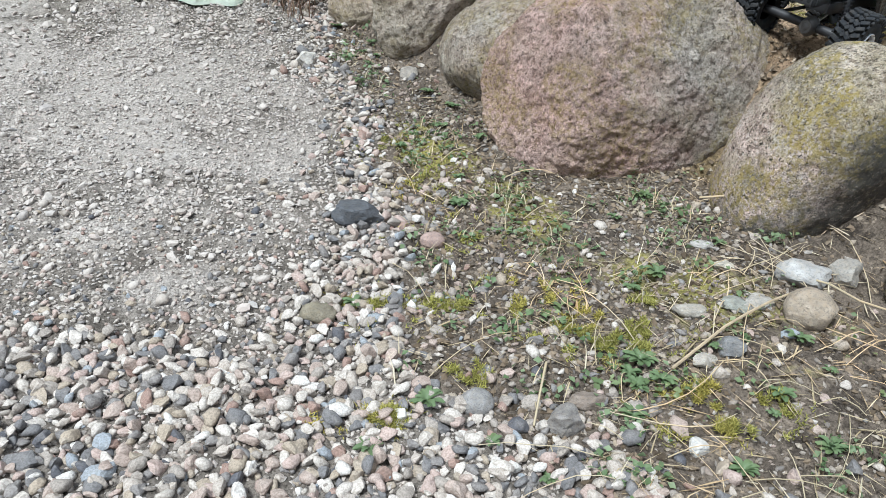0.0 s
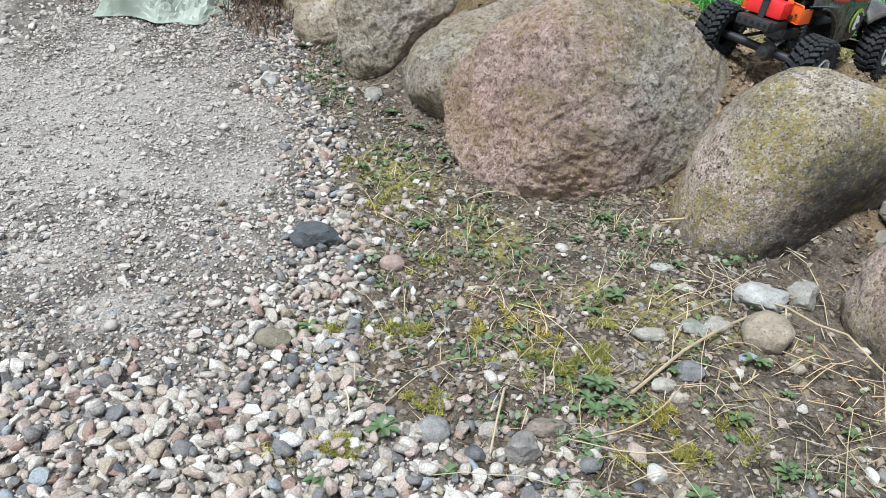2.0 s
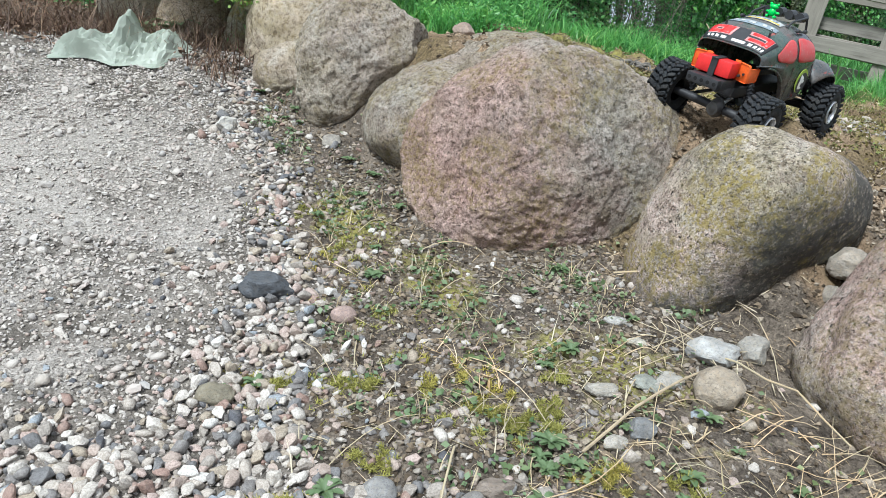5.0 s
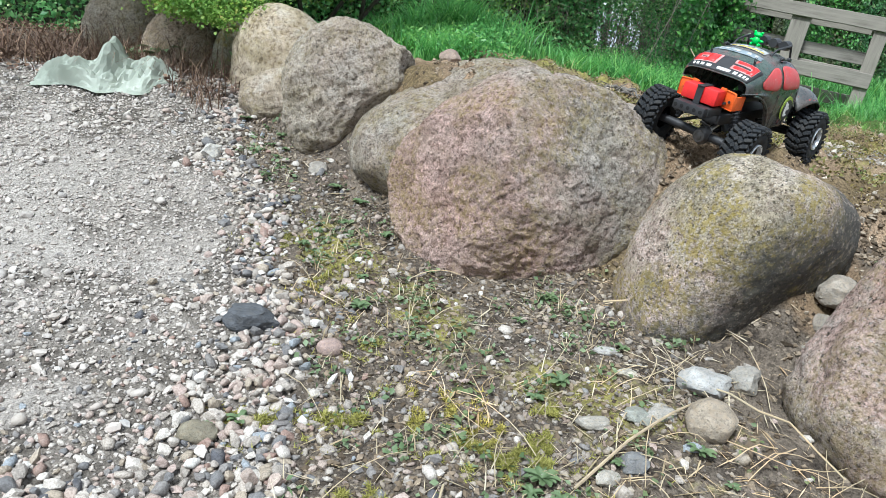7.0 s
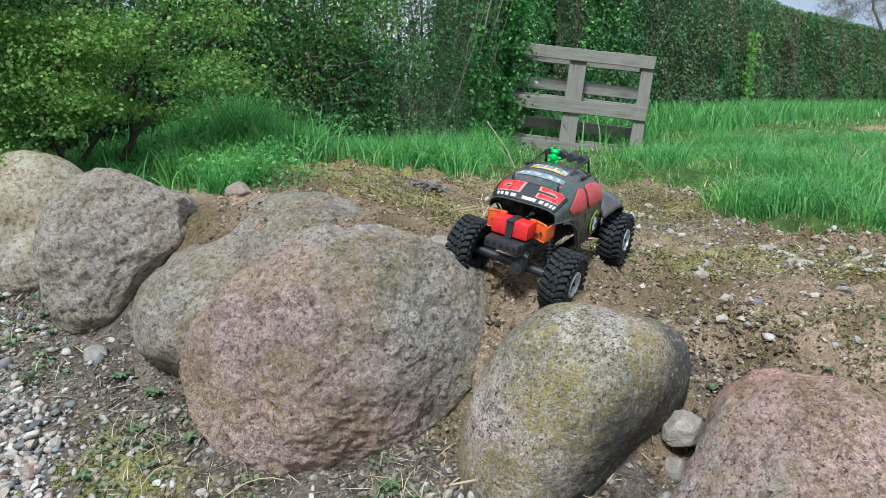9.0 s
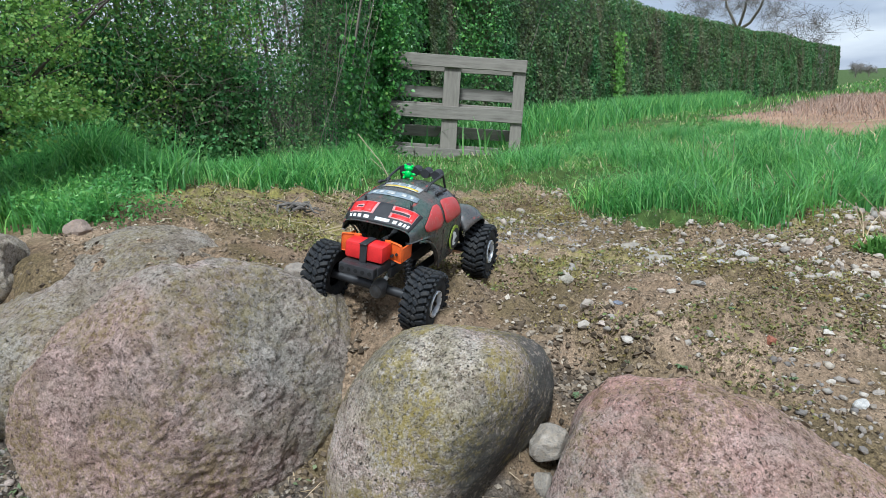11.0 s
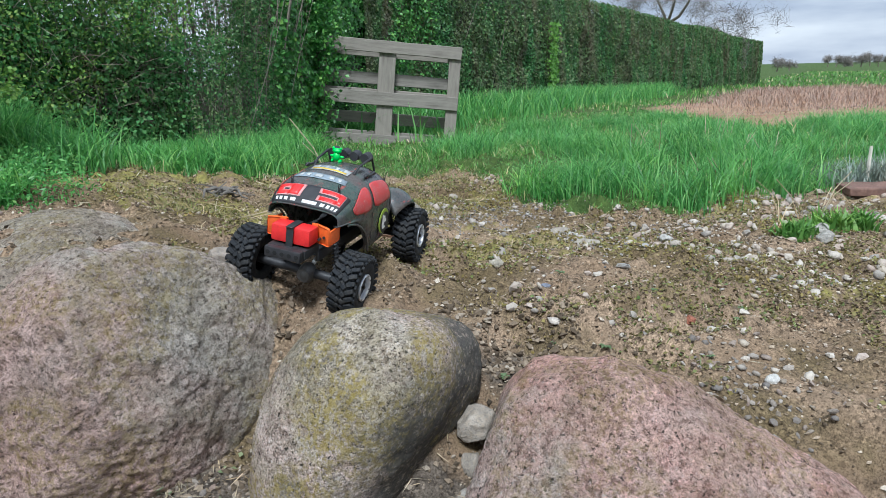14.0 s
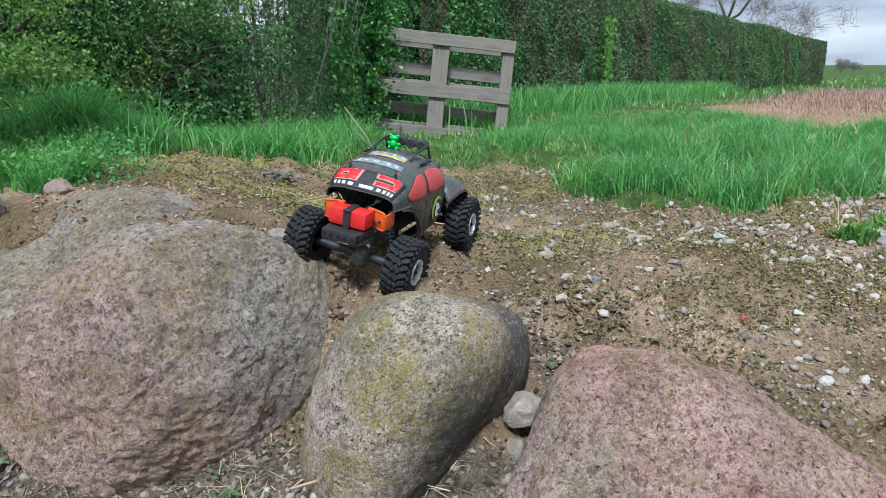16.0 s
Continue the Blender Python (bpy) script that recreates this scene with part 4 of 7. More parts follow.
    for u0, u1, x0, x1 in ((-0.28, -0.20, -0.164, -0.142), (-0.20, -0.03, -0.150, -0.143), (-0.20, -0.03, -0.165, -0.158), (0.03, 0.11, -0.164, -0.142), (0.11, 0.28, -0.150, -0.143), (0.11, 0.28, -0.165, -0.157), (0.20, 0.28, -0.158, -0.150)):
        shell_patch("pale_edge", x0 - 0.0016, x1 + 0.0016, u0 - 0.012, u1 + 0.012, M_PALEPINK, lid, 0.0022, 3)
        shell_patch("red_stroke", x0, x1, u0, u1, M_RED, lid, 0.0028, 3)
    for k in range(9):
        shell_patch("white_bar", -0.1755, -0.1700, -0.29 + 0.064 * k, -0.29 + 0.064 * k + 0.038, M_WHITE, lid, 0.0026, 2)
    st = shell_patch("roof_sticker", -0.086, -0.066, -0.15, 0.15, M_SILVER, body, 0.0014, 6, None, "worn silver roof sticker")
    shell_patch("yellow_bar", -0.085, -0.080, -0.13, 0.13, M_AMBER, st, 0.0022, 3)
    for k in range(3):
        shell_patch("dark_bar", -0.078, -0.070, -0.09 + 0.065 * k, -0.05 + 0.065 * k, M_GREYBLUE, st, 0.0022, 3)
    st = shell_patch("roof_sticker", -0.118, -0.102, -0.18, 0.22, M_GREYBLUE, body, 0.0014, 6, None, "faded blue grey roof sticker")
    for k in range(5):
        shell_patch("pale_bar", -0.114, -0.106, -0.13 + 0.065 * k, -0.095 + 0.065 * k, M_SILVER, st, 0.0022, 3)
    st = shell_patch("hood_sticker", 0.088, 0.112, -0.30, 0.18, M_PALEPINK, body, 0.0014, 6, None, "faded pink bonnet sticker")
    for k in range(3):
        shell_patch("pale_bar", 0.093, 0.107, -0.22 + 0.12 * k, -0.14 + 0.12 * k, M_WHITE, st, 0.0022, 3)
    # body clips
    for x, y in ((-0.137, 0.045), (-0.137, -0.045), (0.125, 0.030), (0.125, -0.030)):
        bm = bmesh.new()
        z = lerp_table(x, TOP)
        bm_tube(bm, (x, y, z - 0.02), (x, y, z + 0.006), 0.0022, 8)
        for i in range(10):
            a, b = radians(36 * i), radians(36 * (i + 1))
            bm_tube(bm, (x + 0.0045 * math.cos(a), y, z + 0.0085 + 0.0045 * math.sin(a)), (x + 0.0045 * math.cos(b), y, z + 0.0085 + 0.0045 * math.sin(b)), 0.0006, 5)
        part("body_clip", bm, M_BLACK, car)
    # roof rack and light bar
    rack = box_part("roof_rack", (0.010, 0.092, 0.006), pose(0.004, 0, 0.2275), M_BLACK, car, 0.001, "black roof rack with a light bar")
    for s in (-1, 1):
        bm = bmesh.new()
        bm_tube(bm, (-0.062, s * 0.040, 0.2125), (-0.048, s * 0.042, 0.222), 0.0022, 8)
        bm_tube(bm, (-0.048, s * 0.042, 0.222), (0.004, s * 0.045, 0.2295), 0.0022, 8)
        bm_tube(bm, (0.004, s * 0.045, 0.2295), (0.020, s * 0.046, 0.2015), 0.0022, 8)
        bm_tube(bm, (-0.062, s * 0.040, 0.2125), (-0.066, s * 0.040, 0.2095), 0.0035, 8)
        part("rack_rail", bm, M_BLACK, rack)
        bm = bmesh.new()
        bm_box(bm, (0.052, 0.004, 0.0035), pose(-0.034, s * 0.059, 0.2065, 0, 4, 0), 0.0008)
        bm_box(bm, (0.010, 0.006, 0.006), pose(-0.052, s * 0.059, 0.2085), 0.001)
        bm_box(bm, (0.010, 0.006, 0.006), pose(-0.018, s * 0.059, 0.2065), 0.001)
        part("roof_tool", bm, M_BLACK, car, "black plastic shovel strapped to the roof")
    for y in (-0.033, -0.011, 0.011, 0.033):
        bm = bmesh.new()
        bm_tube(bm, (-0.004, y, 0.2270), (0.016, y, 0.2270), 0.0088, 16, 0.0098)
        lamp = part("rack_lamp", bm, M_BLACK, rack)
        bm = bmesh.new()
        bm_tube(bm, (0.0158, y, 0.2270), (0.0168, y, 0.2270), 0.0082, 16)
        part("lamp_lens", bm, M_LENS, lamp)
    for ob in [o for o in car.children if o.name.split(".")[0] in ("body", "front_fender", "body_clip", "roof_rack", "roof_tool")]:
        ob.location = (0.019, 0, 0.008)
    # underbody: rails, tray, axles, links, shocks
    chassis = box_part("chassis", (0.250, 0.050, 0.020), pose(0, 0, 0.088), M_BLACK, car, 0.003, "black ladder chassis")
    for s in (-1, 1):
        box_part("chassis_rail", (0.330, 0.006, 0.018), pose(0.0, s * 0.034, 0.096), M_BLACK, chassis, 0.001)
        box_part("side_plate", (0.150, 0.020, 0.004), pose(-0.01, s * 0.055, 0.078), M_BLACK, chassis, 0.001)
    box_part("skid_plate", (0.10, 0.050, 0.012), pose(0, 0, 0.074), M_BLACK, chassis, 0.003)
    for x in (-0.15, 0.15):
        f = -1 if x < 0 else 1
        ax = tube_part("axle", (x, -0.088, 0.0575), (x, 0.088, 0.0575), 0.0085, M_BLACK, car, "", 12)
        ax.matrix_local = axle_swing(x)
        bm = bmesh.new()
        bmesh.ops.create_uvsphere(bm, u_segments=16, v_segments=10, radius=0.019, matrix=pose(x + f * 0.004, 0.012 * f, 0.0575) @ Matrix.Diagonal((1.1, 0.8, 1, 1)))
        bm_tube(bm, (x, 0.012 * f, 0.0575), (x + f * 0.022, 0.012 * f, 0.0575), 0.012, 12)
        part("differential", bm, plain("grey_cast_housing", (0.12, 0.115, 0.11), 0.5, 0.4), ax)
        for s in (-1, 1):
            tube_part("link", (x - f * 0.004, s * 0.058, 0.062), (x - f * 0.115, s * 0.028, 0.078), 0.0035, M_BLACK, car)
            sh = tube_part("shock", (x - f * 0.012, s * 0.060, 0.070), (x - f * 0.030, s * 0.044, 0.142), 0.0048, M_BLACK, car)
            bm = bmesh.new()
            a, b = Vector((x - f * 0.013, s * 0.059, 0.075)), Vector((x - f * 0.026, s * 0.0475, 0.126))
            up = (b - a).normalized()
            e1 = up.orthogonal().normalized()
            e2 = up.cross(e1)
            prev = None
            for i in range(64):
                w = 2 * math.pi * i / 8
                p = a.lerp(b, i / 63) + e1 * 0.0078 * math.cos(w) + e2 * 0.0078 * math.sin(w)
                if prev is not None:
                    bm_tube(bm, prev, p, 0.0011, 5)
                prev = p
            part("spring", bm, M_BLACK, sh)
        tube_part("drive_shaft", (x - f * 0.02, 0.008 * f, 0.060), (f * 0.03, 0.006, 0.078), 0.0040, M_STEEL, car)
    bm = bmesh.new()
    bm_tube(bm, (0.170, -0.070, 0.066), (0.170, 0.070, 0.066), 0.003, 8)
    part("steering_rod", bm, M_STEEL, car)
    # rear: orange cage, red box with strap, tray and bumper
    for s in (-1, 1):
        bm = bmesh.new()
        bm_box(bm, (0.003, 0.036, 0.034), pose(-0.168, s * 0.042, 0.138, 0, -8, s * 22), 0.004, 2)
        bm_box(bm, (0.040, 0.003, 0.026), pose(-0.150, s * 0.056, 0.134, 0, 0, 0), 0.003, 2)
        bm_box(bm, (0.003, 0.012, 0.016), pose(-0.171, s * 0.030, 0.150, 0, -8, 0), 0.002, 2)
        plate = part("cage_plate", bm, M_ORANGE, car, "orange printed cage plate")
        bm = bmesh.new()
        for k in range(3):
            bm_tube(bm, (-0.1745, s * (0.030 + 0.009 * k), 0.126 + 0.005 * k), (-0.167, s * (0.030 + 0.009 * k), 0.126 + 0.005 * k), 0.0024, 10)
        part("cage_hole", bm, M_BLACK, plate)
    tray = box_part("rear_tray", (0.052, 0.070, 0.016), pose(-0.188, 0, 0.113), M_BLACK, car, 0.002, "black rear tray")
    for y in (-0.019, 0.019):
        bm = bmesh.new()
        bm_box(bm, (0.036, 0.034, 0.030), pose(-0.186, y, 0.139), 0.005, 2)
        part("red_tank", bm, M_RED, tray, "red plastic tank")
    bm = bmesh.new()
    bm_box(bm, (0.040, 0.013, 0.0020), pose(-0.190, -0.001, 0.1552), 0.0005)
    bm_box(bm, (0.0020, 0.013, 0.034), pose(-0.2065, -0.001, 0.138), 0.0005)
    part("strap", bm, M_BLACK, tray, "black strap")
    bump = box_part("rear_bumper", (0.014, 0.066, 0.018), pose(-0.222, 0, 0.113), M_BLACK, car, 0.003, "black bumper bar with round holes")
    for k in range(5):
        tube_part("bumper_hole", (-0.2296, -0.026 + 0.013 * k, 0.113), (-0.2286, -0.026 + 0.013 * k, 0.113), 0.0037, plain("hole_shadow_black", (0.006, 0.006, 0.006), 0.9), bump)
    for s in (-1, 1):
        box_part("bumper_bracket", (0.040, 0.007, 0.008), pose(-0.202, s * 0.026, 0.104), M_BLACK, bump, 0.001)
    # front: bumper, winch, headlamps
    fb = box_part("front_bumper", (0.014, 0.090, 0.014), pose(0.182, 0, 0.094), M_BLACK, car, 0.003, "black front bumper")
    box_part("winch", (0.026, 0.050, 0.022), pose(0.176, 0, 0.112), M_BLACK, fb, 0.004)
    bm = bmesh.new()
    bm_box(bm, (0.006, 0.026, 0.012), pose(0.191, -0.006, 0.107), 0.002)
    bm_tube(bm, (0.190, -0.022, 0.110), (0.190, 0.014, 0.110), 0.0045, 12)
    part("fairlead", bm, M_STEEL, fb, "bright winch fairlead")
    bm = bmesh.new()
    for i in range(10):
        a, b = radians(-60 + 28 * i), radians(-60 + 28 * (i + 1))
        bm_tube(bm, (0.197, 0.008 * math.cos(a), 0.094 + 0.008 * math.sin(a)), (0.197, 0.008 * math.cos(b), 0.094 + 0.008 * math.sin(b)), 0.0016, 6)
    part("tow_hook", bm, M_STEEL, fb)
    for x, y, steer in ((-0.15, 0.098, 0), (-0.15, -0.098, 0), (0.15, 0.098, 2), (0.15, -0.098, 2)):
        make_wheel(car, axle_swing(x) @ pose(x, y, 0.0575, 0, 17 * x / 0.15, steer), 1 if y > 0 else -1)
    return car


car = make_car()
car.matrix_world = pose(0.767, 1.530, 0.284, 10.0, -3.8, 39.9)

# toy figure riding on the roof
bm = bmesh.new()
for x, y, z, rx, ry, rz in ((-0.044, 0.010, 0.232, 0.007, 0.009, 0.010), (-0.042, 0.010, 0.2455, 0.008, 0.0115, 0.0062), (-0.042, 0.019, 0.251, 0.0035, 0.0035, 0.0035), (-0.042, 0.001, 0.251, 0.0035, 0.0035, 0.0035),
                            (-0.040, 0.021, 0.232, 0.0035, 0.007, 0.0032), (-0.040, -0.001, 0.232, 0.0035, 0.007, 0.0032), (-0.042, 0.019, 0.222, 0.008, 0.004, 0.0045), (-0.042, 0.001, 0.222, 0.008, 0.004, 0.0045)):
    bmesh.ops.create_uvsphere(bm, u_segments=14, v_segments=10, radius=1.0, matrix=Matrix.Translation((x, y, z)) @ Matrix.Diagonal((rx, ry, rz, 1)))
toy = part("toy_figure", bm, M_GREEN)
toy.matrix_world = car.matrix_world @ pose(0.040, 0.006, 0.004) @ Matrix.Translation((-0.042, 0.01, 0.217)) @ Matrix.Scale(0.82, 4) @ Matrix.Translation((0.042, -0.01, -0.217))
tagged(toy, "small bright green plastic toy sitting on the car roof", "toy")

# ---- grass, hedge and trees ----
RNG = np.random.RandomState(7)


def blades(name, xy, length, width, lean, mat, base=None, seg=3, seed=1, curl=1.0):
    """Many bent grass blades in one mesh; xy (n, 2), length and width per blade."""
    rng = np.random.RandomState(seed)
    n = len(xy)
    z0 = ground_z(xy[:, 0], xy[:, 1]) - 0.004 if base is None else base
    az = rng.rand(n) * 2 * np.pi
    dirx, diry = np.cos(az), np.sin(az)
    le = lean * (0.3 + rng.rand(n))
    verts = np.zeros((n, 2 * seg + 1, 3))
    tw = az + np.pi / 2 + rng.randn(n) * 0.5
    sx, sy = np.cos(tw), np.sin(tw)
    for k in range(seg + 1):
        f = k / seg
        bend = le * f ** (1 + curl)
        h = np.sqrt(np.clip(1 - (le * f ** curl * 0.75) ** 2, 0.05, 1)) * f
        cx, cy, cz = xy[:, 0] + dirx * bend * length, xy[:, 1] + diry * bend * length, z0 + h * length
        w = 0.5 * width * (1 - f ** 1.6)
        if k < seg:
            verts[:, 2 * k] = np.stack([cx - sx * w, cy - sy * w, cz], 1)
            verts[:, 2 * k + 1] = np.stack([cx + sx * w, cy + sy * w, cz], 1)
        else:
            verts[:, 2 * k] = np.stack([cx, cy, cz], 1)
    tris = []
    for k in range(seg - 1):
        a = 2 * k
        tris += [(a, a + 1, a + 3), (a, a + 3, a + 2)]
    a = 2 * (seg - 1)
    tris.append((a, a + 1, a + 2))
    tris = np.array(tris)
    loops = (np.arange(n)[:, None, None] * (2 * seg + 1) + tris[None]).reshape(-1)
    return fast_mesh(name, verts.reshape(-1, 3), loops, 3, mat, True)


def leaves(name, pos, size, mat, seed=1, normal=None, spread=0.7, slim=0.36):
    """Many small folded leaves in one mesh."""
    rng = np.random.RandomState(seed)
    n = len(pos)
    nrm = rng.randn(n, 3) if normal is None else normal + spread * rng.randn(n, 3)
    nrm /= np.linalg.norm(nrm, axis=1)[:, None]
    t = rng.randn(n, 3)
    t -= nrm * (t * nrm).sum(1)[:, None]
    t /= np.linalg.norm(t, axis=1)[:, None]
    b = np.cross(nrm, t)
    L = (size * (0.6 + 0.8 * rng.rand(n)))[:, None] if np.ndim(size) == 0 else (size * (0.6 + 0.8 * rng.rand(n)))[:, None]
    W = L * slim
    fold = L * slim * 0.33
    v = np.stack([pos - t * L / 2, pos + b * W + nrm * fold, pos + t * L / 2, pos - b * W + nrm * fold], 1)
    loops = (np.arange(n)[:, None, None] * 4 + np.array([[0, 1, 2], [0, 2, 3]])[None]).reshape(-1)
    return fast_mesh(name, v.reshape(-1, 3), loops, 3, mat, False)


M_GRASS = leaf_material("grass", ((0.0, (0.036, 0.095, 0.022)), (0.35, (0.058, 0.140, 0.030)), (0.7, (0.080, 0.178, 0.038)), (0.88, (0.110, 0.200, 0.055)), (0.93, (0.22, 0.23, 0.11)), (1.0, (0.36, 0.31, 0.19))), 0.5, 0.45, 2.15)
M_TALL = leaf_material("tall_grass", ((0.0, (0.030, 0.090, 0.025)), (0.4, (0.046, 0.135, 0.035)), (0.8, (0.072, 0.18, 0.048)), (1.0, (0.13, 0.23, 0.07))), 0.42, 0.5, 2.7)
M_HAWTHORN = leaf_material("hawthorn_leaves", ((0.0, (0.052, 0.105, 0.022)), (0.4, (0.075, 0.145, 0.029)), (0.75, (0.102, 0.175, 0.038)), (0.94, (0.135, 0.205, 0.052)), (1.0, (0.16, 0.16, 0.055))), 0.55, 0.5, 2.45)
HEDGE_TONES = ((0.0, (0.015, 0.044, 0.014)), (0.4, (0.030, 0.083, 0.027)), (0.8, (0.060, 0.128, 0.044)), (1.0, (0.115, 0.15, 0.065)))
M_HEDGE = leaf_material("open_hedge_leaves", HEDGE_TONES, 0.5, 0.5, 3.7, 0.35)
M_CLIPPED = leaf_material("clipped_hedge_leaves", ((0.0, (0.021, 0.045, 0.016)), (0.5, (0.033, 0.075, 0.024)), (0.9, (0.052, 0.105, 0.034)), (1.0, (0.10, 0.12, 0.055))), 0.5, 0.4, 2.7, 0.8)
M_IVY = leaf_material("ivy_leaves", ((0.0, (0.015, 0.05, 0.012)), (0.5, (0.03, 0.095, 0.022)), (0.9, (0.06, 0.16, 0.035)), (1.0, (0.11, 0.21, 0.05))), 0.38, 0.42, 2.6)
M_BRIGHT = leaf_material("bright_ivy_leaves", ((0.0, (0.06, 0.16, 0.02)), (1.0, (0.12, 0.26, 0.04))), 0.42, 0.38, 1.4)
M_REED = leaf_material("dry_reed", ((0.0, (0.26, 0.18, 0.145)), (0.5, (0.34, 0.245, 0.195)), (1.0, (0.43, 0.33, 0.27))), 0.8, 0.15)
M_STRAW = leaf_material("dry_straw", ((0.0, (0.30, 0.23, 0.13)), (0.6, (0.45, 0.37, 0.24)), (1.0, (0.58, 0.51, 0.38))), 0.7, 0.1)
M_LITTER = leaf_material("dead_leaf_litter", ((0.0, (0.07, 0.04, 0.028)), (0.6, (0.15, 0.09, 0.06)), (1.0, (0.27, 0.18, 0.12))), 0.8, 0.1)
M_MOSS = leaf_material("moss", ((0.0, (0.15, 0.145, 0.03)), (0.5, (0.29, 0.275, 0.06)), (1.0, (0.44, 0.41, 0.12))), 0.8, 0.2)
M_WEED = leaf_material("weed_leaves", ((0.0, (0.085, 0.135, 0.055)), (0.6, (0.14, 0.20, 0.095)), (1.0, (0.22, 0.28, 0.16))), 0.55, 0.35, 1.15)
M_TWIG = plain("grey_brown_bark", (0.22, 0.19, 0.15), 0.85, 0, 0.4, 50, 0.5, 0.004)
M_BARK = plain("dark_bush_bark", (0.075, 0.062, 0.05), 0.9, 0, 0.4, 50, 0.5, 0.004)
# the shade deep in a hedge, put in as a near-black colour
M_CORE = plain("hedge_inner_shade", (0.022, 0.026, 0.014), 0.95, 0, 0.5, 9, 0.5, 0.02)


def scatter(n, x0, x1, y0, y1, keep, seed):
    rng = np.random.RandomState(seed)
    p = np.stack([x0 + (x1 - x0) * rng.rand(n), y0 + (y1 - y0) * rng.rand(n)], 1)
    return p[rng.rand(n) < keep(p[:, 0], p[:, 1])]


def stuff(ob, label, category):
    return tagged(ob, label, category, kind="stuff")


HEDGE_LINE = ((-9.0, 5.9), (-3.0, 4.9), (-1.3, 4.2), (-0.6, 3.5), (0.35, 3.62), (1.5, 4.2), (2.4, 5.3), (3.7, 6.6), (9.96, 10.6), (31.7, 21.2))


def hedge_y(x):
    return np.interp(x, [p[0] for p in HEDGE_LINE], [p[1] for p in HEDGE_LINE])


def lawn(x, y):
    return grass_zone(x, y) * (1 - reed_zone(x, y)) * (y < hedge_y(x) + 0.2)


# lawn in three rings: fine blades near, broader tufts far off
pts = scatter(85000, 0.0, 4.2, 1.2, 4.6, lawn, 3)
stuff(blades("grass", pts, (0.014 + 0.048 * RNG.rand(len(pts)) ** 1.7) * (0.70 + 0.9 * vnoise(pts[:, 0], pts[:, 1], 3.0, 41) + 0.7 * vnoise(pts[:, 0], pts[:, 1], 9.0, 43)).clip(0.42, 1.8), np.full(len(pts), 0.0040), 1.05, M_GRASS, seed=2), "green lawn grass beyond the bare bank", "grass")
pts = scatter(170000, 1.5, 14, 1.0, 14, lambda x, y: lawn(x, y) * (np.hypot(x, y) > 4.2) * (np.hypot(x, y) < 15) * np.clip(7.5 / np.hypot(x, y), 0, 1) ** 1.5, 4)
stuff(blades("grass", pts, (0.024 + 0.066 * RNG.rand(len(pts)) ** 1.6) * (0.65 + 1.1 * vnoise(pts[:, 0], pts[:, 1], 2.2, 42) + 0.5 * vnoise(pts[:, 0], pts[:, 1], 6.0, 44)).clip(0.35, 1.7), 0.005 + 0.0009 * np.hypot(pts[:, 0], pts[:, 1]), 1.05, M_GRASS, seed=5, seg=2), "green meadow grass running along the hedge", "grass")
pts = scatter(26000, 6, 70, 2, 45, lambda x, y: (np.hypot(x, y) > 14) * np.where(np.hypot(x, y) < 26, lawn(x, y), (y < 0.487 * x + 7) * np.clip(30 / np.hypot(x, y), 0, 1)), 6)
stuff(blades("grass", pts, 0.09 + 0.10 * RNG.rand(len(pts)), 0.014 + 0.0014 * np.hypot(pts[:, 0], pts[:, 1]), 0.6, M_GRASS, seed=6, seg=2), "far green meadow grass", "grass")


def clump_field(n, cl, seed, spread):
    """Points gathered round clump centres (x, y, weight)."""
    rng = np.random.RandomState(seed)
    c = np.array(cl)
    i = rng.choice(len(c), n, p=c[:, 2] / c[:, 2].sum())
    return c[i, :2] + rng.randn(n, 2) * spread * np.sqrt(c[i, 2])[:, None]


# tall tufts at the foot of the hedge
rng = np.random.RandomState(12)
cl = [(x, float(hedge_y(x)) - 0.12 - 0.55 * rng.rand() * min(1.0, max(0.25, x + 0.3)), 0.5 + rng.rand()) for x in np.linspace(0.12, 3.0, 46)]
cl += [(0.30 + 0.2 * rng.rand(), 2.65 + 0.5 * rng.rand(), 1.0) for _ in range(6)] + [(0.6 + 0.5 * rng.rand(), 2.9 + 0.4 * rng.rand(), 1.0) for _ in range(8)]
pts = clump_field(26000, cl, 13, 0.085)
pts = pts[((grass_zone(pts[:, 0], pts[:, 1]) > 0.3) | (pts[:, 0] < 0.5)) & (np.hypot(pts[:, 0] - 2.62, pts[:, 1] - 4.75) > 0.72)]
stuff(blades("tall_grass", pts, (0.09 + 0.15 * RNG.rand(len(pts))) * (0.85 + 0.75 * vnoise(pts[:, 0], pts[:, 1], 2.6, 45)).clip(0.35, 1.6), np.full(len(pts), 0.0058), 1.05, M_TALL, seed=14, seg=4, curl=1.3), "tall lush grass tufts along the hedge foot", "grass")
cl = [(x, float(hedge_y(x)) - 0.3 - 0.6 * rng.rand(), 0.6 + rng.rand()) for x in np.linspace(3.0, 14, 60)]
pts = clump_field(12000, cl, 15, 0.22)
stuff(blades("tall_grass", pts, 0.18 + 0.2 * RNG.rand(len(pts)), np.full(len(pts), 0.014), 0.8, M_TALL, seed=16, seg=3), "tall grass along the clipped hedge", "grass")
